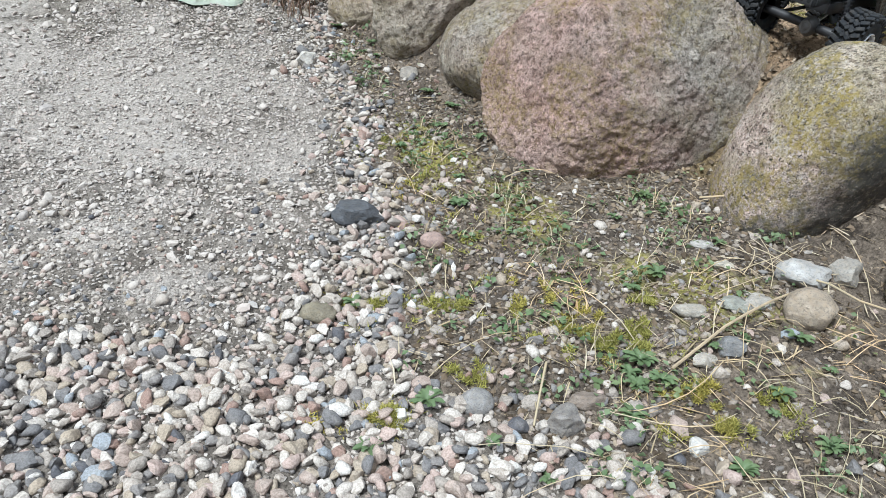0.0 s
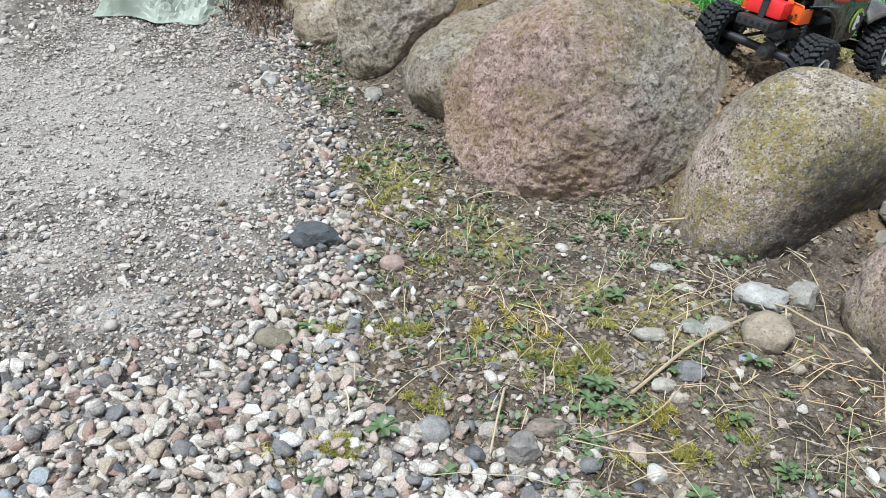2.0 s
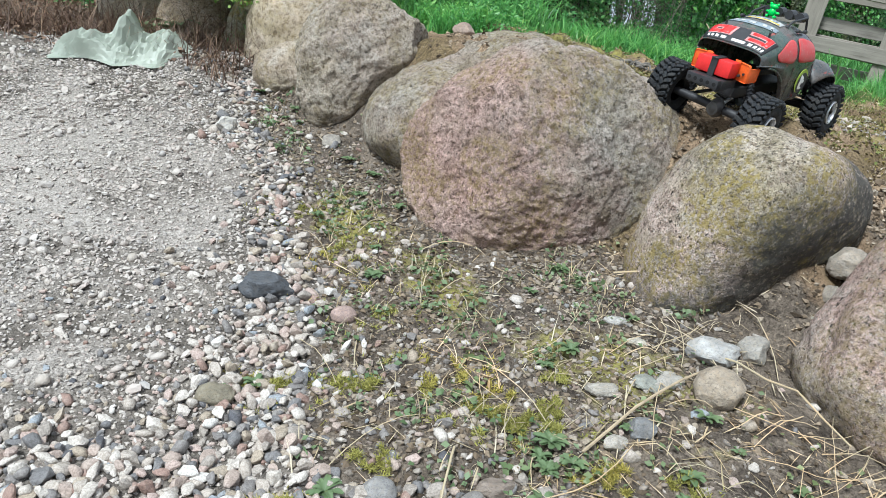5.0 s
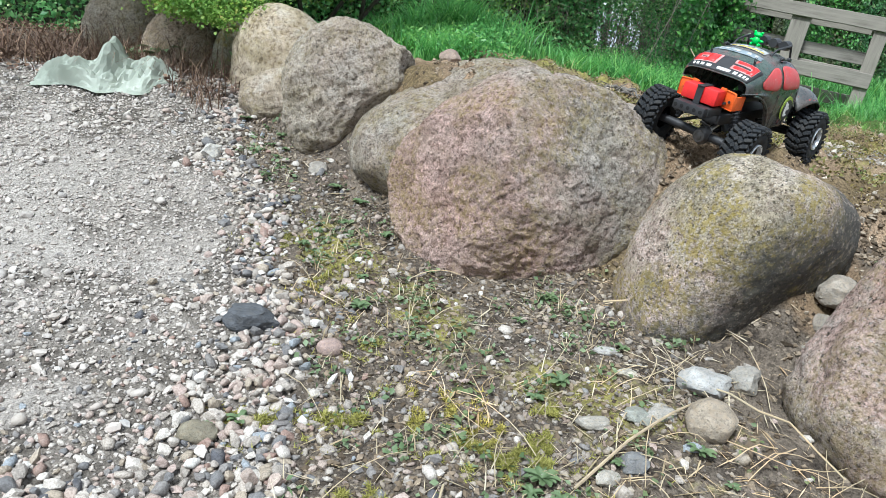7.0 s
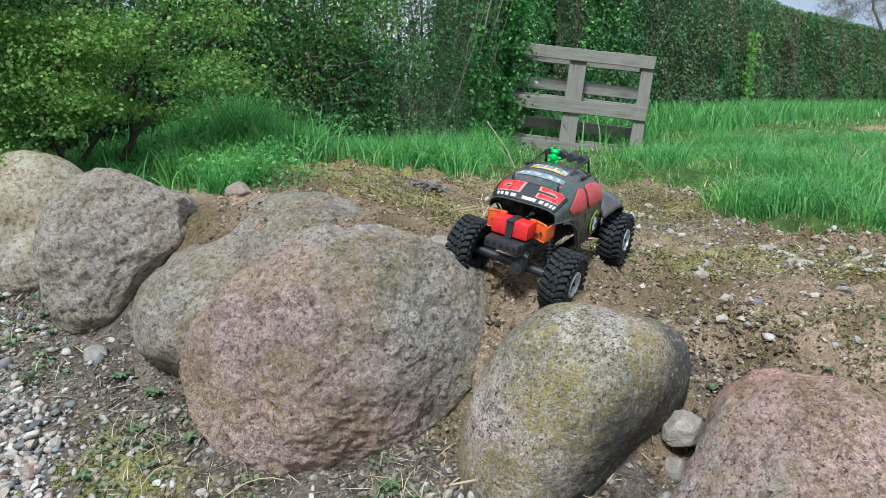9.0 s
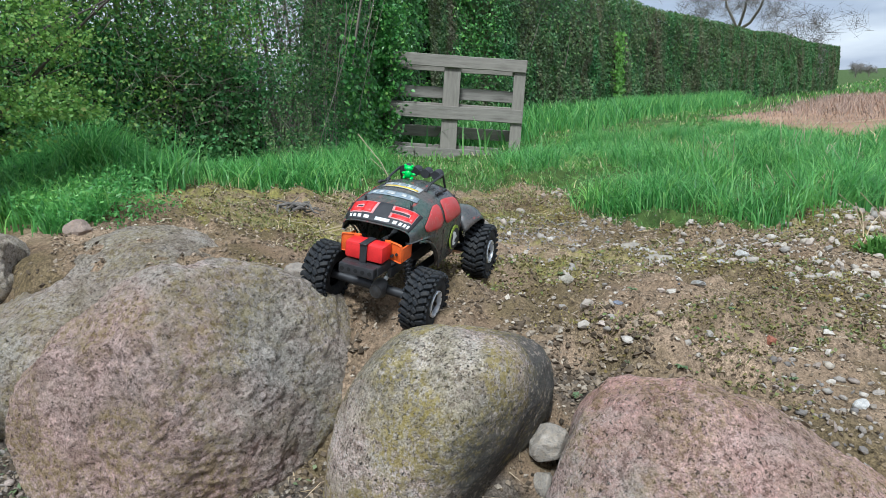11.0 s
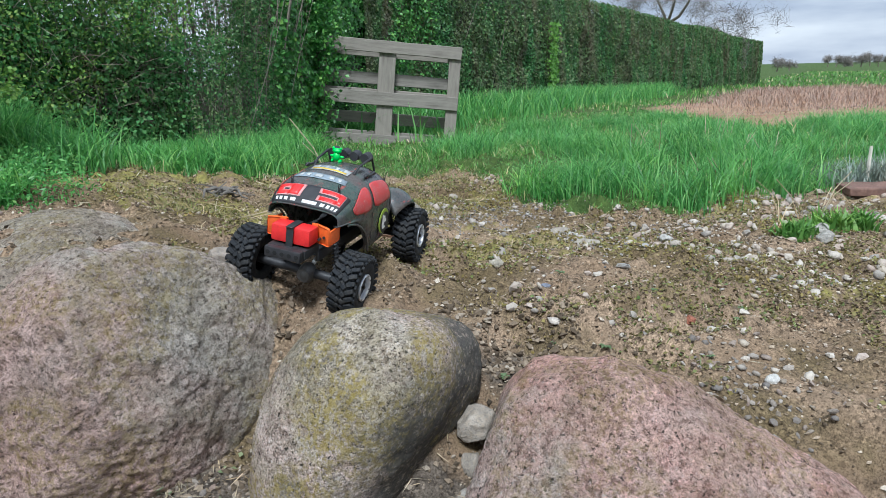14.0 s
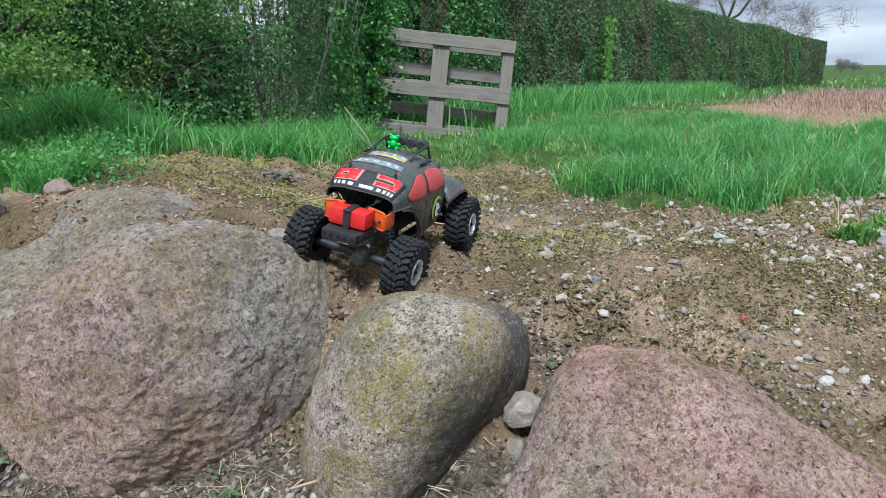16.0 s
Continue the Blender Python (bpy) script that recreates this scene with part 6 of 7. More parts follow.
def stone_bed(name, pos, size, mat, sub, seed, variants=7, sink=0.25, rough=0.28):
    """Many loose stones in one mesh, each turned and sized by chance."""
    rng = np.random.RandomState(seed)
    allv, allf, alls, base = [], [], [], 0
    for k in range(variants):
        me = stone_mesh("tmp", seed * 10 + k, sub, mat, (1.1, 0.6 + 0.36 * rng.rand(), 0.40 + 0.36 * rng.rand()), rough)
        v = np.empty(len(me.vertices) * 3, np.float32)
        me.vertices.foreach_get("co", v)
        v = v.reshape(-1, 3)
        f = np.array([p.vertices[:] for p in me.polygons])
        bpy.data.meshes.remove(me)
        sel = np.arange(k, len(pos), variants)
        n = len(sel)
        az, tx, ty = rng.rand(n) * 2 * np.pi, rng.randn(n) * 0.45, rng.randn(n) * 0.45
        r = size[sel]
        vv = v[None] * r[:, None, None]
        x, y, z = vv[..., 0], vv[..., 1], vv[..., 2]
        z, x = z * np.cos(tx)[:, None] - x * np.sin(tx)[:, None], x * np.cos(tx)[:, None] + z * np.sin(tx)[:, None]
        z, y = z * np.cos(ty)[:, None] - y * np.sin(ty)[:, None], y * np.cos(ty)[:, None] + z * np.sin(ty)[:, None]
        x, y = x * np.cos(az)[:, None] - y * np.sin(az)[:, None], y * np.cos(az)[:, None] + x * np.sin(az)[:, None]
        out = np.stack([x + pos[sel, 0][:, None], y + pos[sel, 1][:, None], z + (pos[sel, 2] + r * sink)[:, None]], -1)
        allv.append(out.reshape(-1, 3))
        allf.append((np.arange(n)[:, None, None] * len(v) + f[None] + base).reshape(-1))
        alls.append(np.full(n * len(f), k % 3 == 0 and sub > 0))
        base += n * len(v)
    return fast_mesh(name, np.concatenate(allv), np.concatenate(allf), 3, mat, np.concatenate(alls))


def jitter_grid(x0, x1, y0, y1, cell, keep, seed):
    rng = np.random.RandomState(seed)
    a, b = np.meshgrid(np.arange(x0, x1, cell), np.arange(y0, y1, cell), indexing="ij")
    p = np.stack([a.ravel(), b.ravel()], 1) + (rng.rand(a.size, 2) - 0.5) * cell * 0.95
    p = p[rng.rand(len(p)) < keep(p[:, 0], p[:, 1])]
    return np.column_stack([p, ground_z(p[:, 0], p[:, 1])])


def big_pebbles(x, y):
    d = past_gravel(x, y)
    belt = np.exp(-(np.clip(-d - 0.03, 0, None) / (0.09 + 0.16 * smooth01(1.15 - y, 0, 0.4))) ** 2) * (1 - smooth01(d, -0.02, 0.04))
    front = smooth01(0.86 - y + 0.06 * vnoise(x, y, 5, 92), 0.0, 0.12) * (1 - smooth01(d, -0.02, 0.05))
    open_ = (0.24 + 0.14 * vnoise(x, y, 5.0, 94)) * (1 - smooth01(d, -0.05, 0.05)) * (1 - 0.9 * sandy(x, y))
    soil = smooth01(d, -0.05, 0.02) * (1 - smooth01(side(x, y), -0.10, 0.02)) * (0.10 + 0.42 * np.exp(-(d / 0.10) ** 2) + 0.25 * smooth01(0.9 - y, 0, 0.2) * (1 - smooth01(x, 0.25, 0.5))) * (0.9 + 0.7 * vnoise(x, y, 11, 95))
    return np.clip(np.maximum(np.maximum(belt, front), np.maximum(open_, soil)), 0, 1)


# loose pebbles of the yard: a nearest stretch as pieces of the ground, the rest as beds
cell = 0.0148
yard_p = jitter_grid(-1.3, 0.75, 0.38, 2.35, cell, big_pebbles, 95)
rng = np.random.RandomState(96)
rad = 0.0068 + 0.0086 * rng.rand(len(yard_p)) ** 1.6
rad[rng.rand(len(yard_p)) < 0.05] *= 1.5
near = (yard_p[:, 1] < 0.78) & (yard_p[:, 0] > -0.42) & (yard_p[:, 0] < 0.25)
order = np.where(near)[0]
order = order[np.argsort(yard_p[order, 1])][:300]
singles = np.zeros(len(yard_p), bool)
singles[order] = True
close = ~singles & (yard_p[:, 1] < 0.80) & (yard_p[:, 0] > -0.6)
stuff(stone_bed("pebble_bed", yard_p[close], rad[close], M_PEBBLES, 2, 96, 12, rough=0.34), "angular and rounded pebbles of many greys", "pebbles")
singles |= close
open_yard = ~singles & (past_gravel(yard_p[:, 0], yard_p[:, 1]) < -0.20 - 0.08 * vnoise(yard_p[:, 0], yard_p[:, 1], 6, 93)) & (yard_p[:, 1] > 0.88)
washed = ~singles & ~open_yard
stuff(stone_bed("pebble_bed", yard_p[washed], rad[washed], M_PEBBLES, 1, 97, 12, rough=0.34), "rounded grey, white and brown pebbles along the soil", "pebbles")
stuff(stone_bed("pebble_bed", yard_p[open_yard], rad[open_yard] * 0.9, M_DUSTY, 1, 98, 12, rough=0.34), "dusty pebbles trodden into the yard", "pebbles")
# smaller stones between them
mid_p = jitter_grid(-1.0, 0.6, 0.40, 2.3, 0.0135, lambda x, y: np.maximum(gravel_zone(x, y) * (0.8 - 0.6 * sandy(x, y)), 0.40 * smooth01(past_gravel(x, y), -0.05, 0.0) * (1 - smooth01(side(x, y), -0.08, 0.03)) * (1 + vnoise(x, y, 9, 97))), 197)
mid_r = 0.0040 + 0.0042 * np.random.RandomState(198).rand(len(mid_p)) ** 1.4
soiled = past_gravel(mid_p[:, 0], mid_p[:, 1]) > 0.02
m_close = (mid_p[:, 1] < 1.1) & ~soiled
m_far = (mid_p[:, 1] >= 1.1) & ~soiled
stuff(stone_bed("gravel_bed", mid_p[m_close], mid_r[m_close], M_PEBBLES, 1, 199, 9, rough=0.34), "small angular gravel between the pebbles", "gravel")
stuff(stone_bed("gravel_bed", mid_p[m_far], mid_r[m_far], M_DUSTY, 0, 200, 9, rough=0.34), "small gravel over the yard", "gravel")
stuff(stone_bed("gravel_bed", mid_p[soiled], mid_r[soiled] * 1.1, M_SOILED, 1, 201, 9, rough=0.34), "small brown stones in the soil", "gravel")
# a second layer lying loose on the thick of the pebbles
over = jitter_grid(-1.0, 0.5, 0.40, 1.6, 0.0225, lambda x, y: smooth01(big_pebbles(x, y), 0.55, 0.9) * 0.8, 202)
over[:, 2] += 0.006
stuff(stone_bed("pebble_bed", over, 0.0075 + 0.0080 * np.random.RandomState(203).rand(len(over)) ** 1.6, M_PEBBLES, 2, 204, 12, rough=0.34), "loose pebbles lying on top of the others", "pebbles")
# small grit between
grit = jitter_grid(-1.0, 0.55, 0.38, 2.2, 0.0086, lambda x, y: np.maximum(gravel_zone(x, y), 0.5 * (1 - smooth01(side(x, y), -0.1, 0.02))) * (1 - 0.5 * sandy(x, y)) * np.clip(0.8 + 0.4 * vnoise(x, y, 4, 98) + 0.3 * vnoise(x, y, 13, 99), 0, 1), 100)
grit_r = 0.0024 + 0.0034 * np.random.RandomState(101).rand(len(grit)) ** 1.5
dry = past_gravel(grit[:, 0], grit[:, 1]) < 0.0
stuff(stone_bed("grit", grit[dry], grit_r[dry], M_DUSTY, 0, 102, sink=0.15), "fine grit and small stones pressed into sand", "gravel")
stuff(stone_bed("grit", grit[~dry], grit_r[~dry], M_SOILED, 0, 103, sink=0.15), "earthy grit at the foot of the boulders", "gravel")
far_p = jitter_grid(-3.4, -0.9, 0.6, 3.2, 0.026, lambda x, y: 0.55 * gravel_zone(x, y) * (y < 2.5), 103)
stuff(stone_bed("grit", far_p, 0.004 + 0.008 * np.random.RandomState(104).rand(len(far_p)) ** 2, M_DUSTY, 0, 105), "scattered stones over the far part of the yard", "gravel")


def crumb_material(name, gain):
    m = Mat(name, 0.95, spec=0.2)
    c = m.ramp(m.rnd(True), *((p, tuple(v * gain for v in q)) for p, q in ((0.0, (0.055, 0.042, 0.028)), (0.3, (0.17, 0.128, 0.085)), (0.65, (0.36, 0.275, 0.19)), (0.88, (0.50, 0.40, 0.29)), (1.0, (0.66, 0.58, 0.47)))))
    n = m.noise(300, 3)
    m.color(m.mix(m.ramp(n, (0.4, 0.4), (0.6, 0.0)), c, (0.12, 0.09, 0.065))).bump(n, 0.5, 0.003)
    return m.m


M_CRUMB = crumb_material("earth_crumbs", 0.88)
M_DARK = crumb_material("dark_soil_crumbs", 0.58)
# earth crumbs of the soil belt and of the bank
cr = jitter_grid(-0.5, 0.95, 0.45, 2.1, 0.0098, lambda x, y: smooth01(past_gravel(x, y), -0.03, 0.06) * (1 - smooth01(side(x, y), 0.02, 0.15)) * np.clip(0.75 + 0.6 * vnoise(x, y, 5, 106), 0, 1), 107)
stuff(stone_bed("soil_crumbs", cr, 0.0030 + 0.0085 * np.random.RandomState(108).rand(len(cr)) ** 2.2, M_DARK, 0, 109, sink=0.1, rough=0.4), "dark crumbs of soil at the foot of the boulders", "soil")
def clods(x, y):
    return smooth01(side(x, y), 0.0, 0.12) * (1 - grass_zone(x, y)) * np.clip(0.45 + 1.1 * vnoise(x, y, 4, 110) + 0.5 * vnoise(x, y, 12, 111) + 0.8 * np.exp(-((x - 0.86) / 0.10) ** 2 - ((y - 1.16) / 0.12) ** 2), 0.45, 1)


bank = jitter_grid(0.15, 2.6, 0.5, 2.75, 0.0085, lambda x, y: clods(x, y) * 0.9, 112)
stuff(stone_bed("soil_crumbs", bank, 0.0019 + 0.0046 * np.random.RandomState(113).rand(len(bank)) ** 1.8, M_CRUMB, 0, 114, sink=0.35, rough=0.4), "dry sandy crumbs over the bank", "soil")
bank = jitter_grid(0.15, 2.4, 0.5, 2.6, 0.0165, lambda x, y: clods(x, y) * 0.34, 212)
stuff(stone_bed("soil_clods", bank, 0.0030 + 0.0075 * np.random.RandomState(213).rand(len(bank)) ** 2.6, M_CRUMB, 0, 214, sink=0.3, rough=0.5), "rounded clods of dry earth over the bank", "soil")
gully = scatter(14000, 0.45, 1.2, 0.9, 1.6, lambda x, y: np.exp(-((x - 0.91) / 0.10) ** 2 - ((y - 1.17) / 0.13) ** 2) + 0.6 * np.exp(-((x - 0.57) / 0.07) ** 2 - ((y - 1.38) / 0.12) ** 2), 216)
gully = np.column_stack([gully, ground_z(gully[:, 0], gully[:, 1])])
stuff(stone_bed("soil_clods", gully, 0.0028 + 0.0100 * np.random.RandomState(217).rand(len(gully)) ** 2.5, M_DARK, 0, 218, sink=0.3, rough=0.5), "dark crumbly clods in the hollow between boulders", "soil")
# stones strewn over the bank
bp = jitter_grid(0.95, 3.0, 0.5, 2.4, 0.023, lambda x, y: (1 - grass_zone(x, y)) * smooth01(side(x, y), 0.2, 0.3) * (0.22 + 0.85 * smooth01(x + 0.3 * vnoise(x, y, 3, 115), 1.35, 1.9)) * np.clip(0.8 + 0.9 * vnoise(x, y, 6, 114), 0.1, 1.4), 116)
stuff(stone_bed("bank_stones", bp, 0.0034 + 0.0160 * np.random.RandomState(117).rand(len(bp)) ** 2.8, M_BANKSTONE, 1, 118), "pale dusty stones strewn over the bank", "stones")
dk = jitter_grid(1.0, 2.2, 0.7, 2.3, 0.0095, lambda x, y: 1.3 * np.exp(-(((x - 1.42) / 0.20) ** 2 + ((y - 1.93) / 0.13) ** 2)) + 0.35 * np.exp(-(((x - 1.6) / 0.3) ** 2 + ((y - 1.55) / 0.12) ** 2)), 119)
stuff(stone_bed("slate_chips", dk, 0.003 + 0.005 * np.random.RandomState(120).rand(len(dk)) ** 2, pebble_material("grey_chips", True, 1.0, 0.55, (0.20, 0.195, 0.19)), 0, 121), "grey chippings in the earth", "stones")
pk = jitter_grid(1.0, 1.35, 0.65, 1.05, 0.0155, lambda x, y: np.exp(-((x - 1.14) ** 2 + (y - 0.87) ** 2) / 0.011), 122)
stuff(stone_bed("grey_pebbles", pk, 0.004 + 0.0075 * np.random.RandomState(123).rand(len(pk)) ** 1.8, M_SOILED, 1, 124), "grey pebbles heaped behind the pink boulder", "stones")


# single larger stones
def stone(x, y, r, color, label, flat=(1, 0.8, 0.65), turn=0.0, seed=1, z=None, sink=0.35, tilt=0.0, rough=0.25):
    key = "stone_%03d_%03d_%03d" % tuple(int(v * 100) for v in color)
    mat = bpy.data.materials.get(key)
    if mat is None:
        m = Mat(key, 0.92, spec=0.2)
        n1, n2 = m.noise(1.6, 6, 0.65), m.noise(9, 5, 0.7)
        c = m.mix(m.ramp(n1, (0.35, 0.0), (0.65, 1.0)), tuple(v * 0.62 for v in color), tuple(min(1, v * 1.02) for v in color))
        c = m.mix(m.ramp(m.noise(4.5, 5), (0.46, 0.0), (0.62, 0.45)), c, (color[0] * 0.75, color[1] * 0.68, color[2] * 0.58))
        c = m.mix(m.ramp(n2, (0.38, 0.7), (0.5, 0.0)), c, tuple(v * 0.4 for v in color))
        m.color(c).bump(m.math("ADD", n1, m.math("MULTIPLY", n2, 0.5)), 0.7, 0.006)
        mat = m.m
    me = stone_mesh("stone", seed, 4, mat, (1, 1, 1), rough, 0.30 if rough > 0.2 else 0.6)
    if rough > 0.12:
        me.set_sharp_from_angle(angle=radians(24))
    ob = new("stone", me)
    zz = float(ground_z(x, y)) if z is None else z
    ob.matrix_world = pose(x, y, zz + r * flat[2] * (1 - 2 * sink), tilt, 0, turn) @ Matrix.Diagonal((r * flat[0], r * flat[1], r * flat[2], 1))
    return tagged(ob, label, "stone")


stone(-0.148, 1.130, 0.052, (0.115, 0.12, 0.13), "dark blue grey angular stone on the pebbles", (1.0, 0.62, 0.50), -12, 5, sink=0.2, rough=0.32)
stone(0.524, 0.895, 0.037, (0.38, 0.32, 0.25), "round brown cobble in the soil", (1, 0.9, 0.8), 0, 7, sink=0.3, rough=0.18)
stone(0.549, 0.985, 0.043, (0.47, 0.46, 0.44), "pale blue grey stone by the boulder", (1, 0.75, 0.62), 10, 8)
stone(0.622, 1.000, 0.033, (0.40, 0.375, 0.335), "grey stone beside a paler one", (0.9, 0.8, 0.7), 30, 9)
stone(0.367, 0.918, 0.028, (0.42, 0.39, 0.34), "flat pale stone in the soil", (1, 0.6, 0.4), 5, 10)
stone(0.460, 0.920, 0.028, (0.46, 0.43, 0.385), "flat triangular pale stone", (1, 0.7, 0.3), 20, 11, tilt=15)
stone(0.430, 0.918, 0.026, (0.33, 0.335, 0.295), "greenish grey flat stone", (1, 0.8, 0.4), -10, 12)
stone(0.399, 0.835, 0.023, (0.26, 0.26, 0.26), "blue grey lump of stone", (1, 0.8, 0.8), 0, 13)
stone(0.362, 0.820, 0.018, (0.52, 0.48, 0.42), "small cream stone in soil", (1, 0.7, 0.6), 30, 14)
stone(0.327, 0.700, 0.017, (0.72, 0.70, 0.66), "bright white pebble in soil", (1, 0.8, 0.7), 60, 15)
stone(0.165, 0.720, 0.028, (0.30, 0.28, 0.26), "broken grey stone among pebbles", (1, 0.8, 0.7), 50, 16, rough=0.35)
stone(0.057, 0.736, 0.022, (0.33, 0.32, 0.31), "round speckled granite cobble", (1, 0.9, 0.8), 0, 17, rough=0.1)
stone(0.200, 0.765, 0.028, (0.30, 0.25, 0.21), "flat brown stone among pebbles", (1, 0.6, 0.4), 15, 18)
stone(-0.174, 0.894, 0.027, (0.27, 0.24, 0.18), "olive brown cobble on the pebbles", (1, 0.75, 0.65), 5, 19, rough=0.15)
stone(-0.018, 1.080, 0.021, (0.44, 0.33, 0.29), "smooth pink pebble on soil", (1, 0.8, 0.7), 10, 20, rough=0.1)
stone(0.442, 1.017, 0.017, (0.58, 0.54, 0.46), "cream pebble in the soil", (1, 0.6, 0.6), -30, 21)
stone(0.423, 1.080, 0.019, (0.50, 0.48, 0.45), "pale flat pebble in soil", (1, 0.6, 0.5), 0, 22)
stone(-0.362, 1.765, 0.030, (0.62, 0.59, 0.54), "pale pointed stone on the gravel", (1, 0.8, 0.8), 40, 23, rough=0.4)
stone(-0.112, 1.745, 0.028, (0.35, 0.32, 0.28), "grey stone at the boulder foot", (1, 0.8, 0.7), 0, 24)
stone(0.793, 1.088, 0.036, (0.42, 0.37, 0.31), "grey tan stone wedged between two boulders", (1.0, 0.9, 0.8), 20, 25, z=0.128, sink=0.45, rough=0.2)
stone(0.768, 1.066, 0.024, (0.36, 0.32, 0.27), "smaller tan stone under the wedged one", (1.0, 0.8, 0.9), 60, 26, z=0.078, sink=0.4)
stone(0.745, 1.045, 0.024, (0.38, 0.35, 0.31), "chip of stone below the boulders", (1, 0.8, 0.7), 10, 27, z=0.04)
stone(1.195, 1.985, 0.058, (0.30, 0.275, 0.24), "angular grey rock at the edge of the moss", (1.0, 0.7, 0.75), 25, 28, sink=0.2, rough=0.35)
stone(1.475, 1.655, 0.045, (0.40, 0.36, 0.30), "flat tan stone on the gravel", (1.0, 0.6, 0.35), 5, 29)
stone(1.470, 1.600, 0.020, (0.60, 0.58, 0.54), "small white stone beside a flat one", (1, 0.8, 0.7), 0, 30)
stone(1.440, 1.525, 0.038, (0.42, 0.38, 0.32), "long flat tan stone on gravel", (1.1, 0.5, 0.35), -25, 31)
stone(0.548, 1.548, 0.028, (0.38, 0.33, 0.28), "brown stone on the bare earth", (1.1, 0.7, 0.6), 0, 32)
stone(0.552, 1.505, 0.019, (0.50, 0.45, 0.40), "pale stone touching a brown one", (1, 0.9, 0.8), 0, 33)
stone(1.860, 0.960, 0.020, (0.55, 0.53, 0.49), "white stone on the bank", (1, 0.8, 0.8), 0, 34)
stone(1.120, 1.305, 0.013, (0.25, 0.27, 0.33), "small bluish stone in the earth", (1, 0.8, 0.6), 0, 35)
stone(1.240, 1.045, 0.014, (0.42, 0.17, 0.11), "broken bit of red brick", (1, 0.7, 0.6), 30, 36, rough=0.4)
stone(1.212, 0.862, 0.013, (0.72, 0.70, 0.66), "white pebble on the bank", (1, 0.8, 0.8), 0, 37)
stone(0.200, 2.000, 0.030, (0.36, 0.28, 0.23), "pinkish stone half hidden in weeds", (1.0, 0.8, 0.7), 0, 38)
stone(1.130, 1.480, 0.018, (0.46, 0.42, 0.34), "tan stone by the tyre track", (1, 0.8, 0.7), 0, 39)
stone(1.640, 1.440, 0.026, (0.56, 0.54, 0.50), "pale stone on the gravel", (1, 0.6, 0.5), 40, 40)
stone(1.95, 1.20, 0.030, (0.42, 0.40, 0.36), "pale grey stone on the gravel", (1, 0.7, 0.6), 10, 41)
stone(2.05, 1.27, 0.024, (0.46, 0.44, 0.40), "whitish stone beside the tussock", (1, 0.8, 0.7), 70, 42)

# boulders at the far end of the row
boulder("boulder", (-0.46, 2.36, 0.27), (0.055, 0.075, 0.17), (4, 8, 10), (0.05, 0.02, 0.03, 0, 0, 0.04, 0), 2.6, rock_material("mossy_granite", (0.32, 0.30, 0.22), (0.38, 0.34, 0.26), PINK, 0.1, 0.6, 8), 0.8, 8, "narrow mossy upright stone in the boulder row", 5)
boulder("boulder", (-0.62, 2.46, 0.28), (0.125, 0.10, 0.17), (0, 0, 20), (0.03, 0.02, 0.03, 0, 0.03, 0.02, 0), 2.3, rock_material("brown_granite", (0.44, 0.34, 0.26), (0.50, 0.39, 0.31), PINK, 0.4, 0.2, 9), 0.8, 9, "brown rounded boulder beneath the bush", 5)
boulder("boulder", (-0.88, 2.80, 0.34), (0.17, 0.12, 0.19), (0, 0, -10), (0.02, 0.04, 0.03, 0, 0.02, 0.02, 0), 2.4, rock_material("far_granite", (0.50, 0.43, 0.34), (0.55, 0.48, 0.39), PINK, 0.2, 0.3, 10), 0.8, 10, "tan boulder behind the plastic sack", 5)


# ---- small plants, moss and dead stalks ----
M_LEAFY = leaf_material("fresh_leaves", ((0.0, (0.05, 0.13, 0.025)), (0.6, (0.10, 0.22, 0.045)), (1.0, (0.17, 0.30, 0.075))), 0.5, 0.4, 1.5)

def make_weed(at, size, n, seed, label="small green rosette weed in the gravel"):
    rng = random.Random(seed)
    weed = tagged(new("weed"), label, "weed", "weeds on the yard")
    for k in range(n):
        bm = bmesh.new()
        a = 2 * math.pi * k / n + rng.uniform(-0.4, 0.4)
        ln = size * rng.uniform(0.4, 0.9)
        w = ln * rng.uniform(0.16, 0.28)
        up = rng.uniform(0.15, 0.75)
        d, s = Vector((math.cos(a), math.sin(a), 0)), Vector((-math.sin(a), math.cos(a), 0))
        rows = []
        for i in range(5):
            f = i / 4
            c = d * ln * f + Vector((0, 0, ln * up * math.sin(f * 2.2) * 0.6 + 0.003))
            ww = w * math.sin(min(1.0, 0.10 + f * 0.86) * math.pi * 0.93) if i < 4 else 0.0022
            rows.append((bm.verts.new(c - s * ww + Vector((0, 0, ww * 0.4))), bm.verts.new(c), bm.verts.new(c + s * ww + Vector((0, 0, ww * 0.4)))))
        for p, q in zip(rows, rows[1:]):
            bm.faces.new((p[0], p[1], q[1], q[0]))
            bm.faces.new((p[1], p[2], q[2], q[1]))
        part("leaf", bm, M_WEED, weed)
    weed.matrix_world = pose(at[0], at[1], float(ground_z(*at)) + 0.004, 0, 0, rng.uniform(0, 360))
    return weed


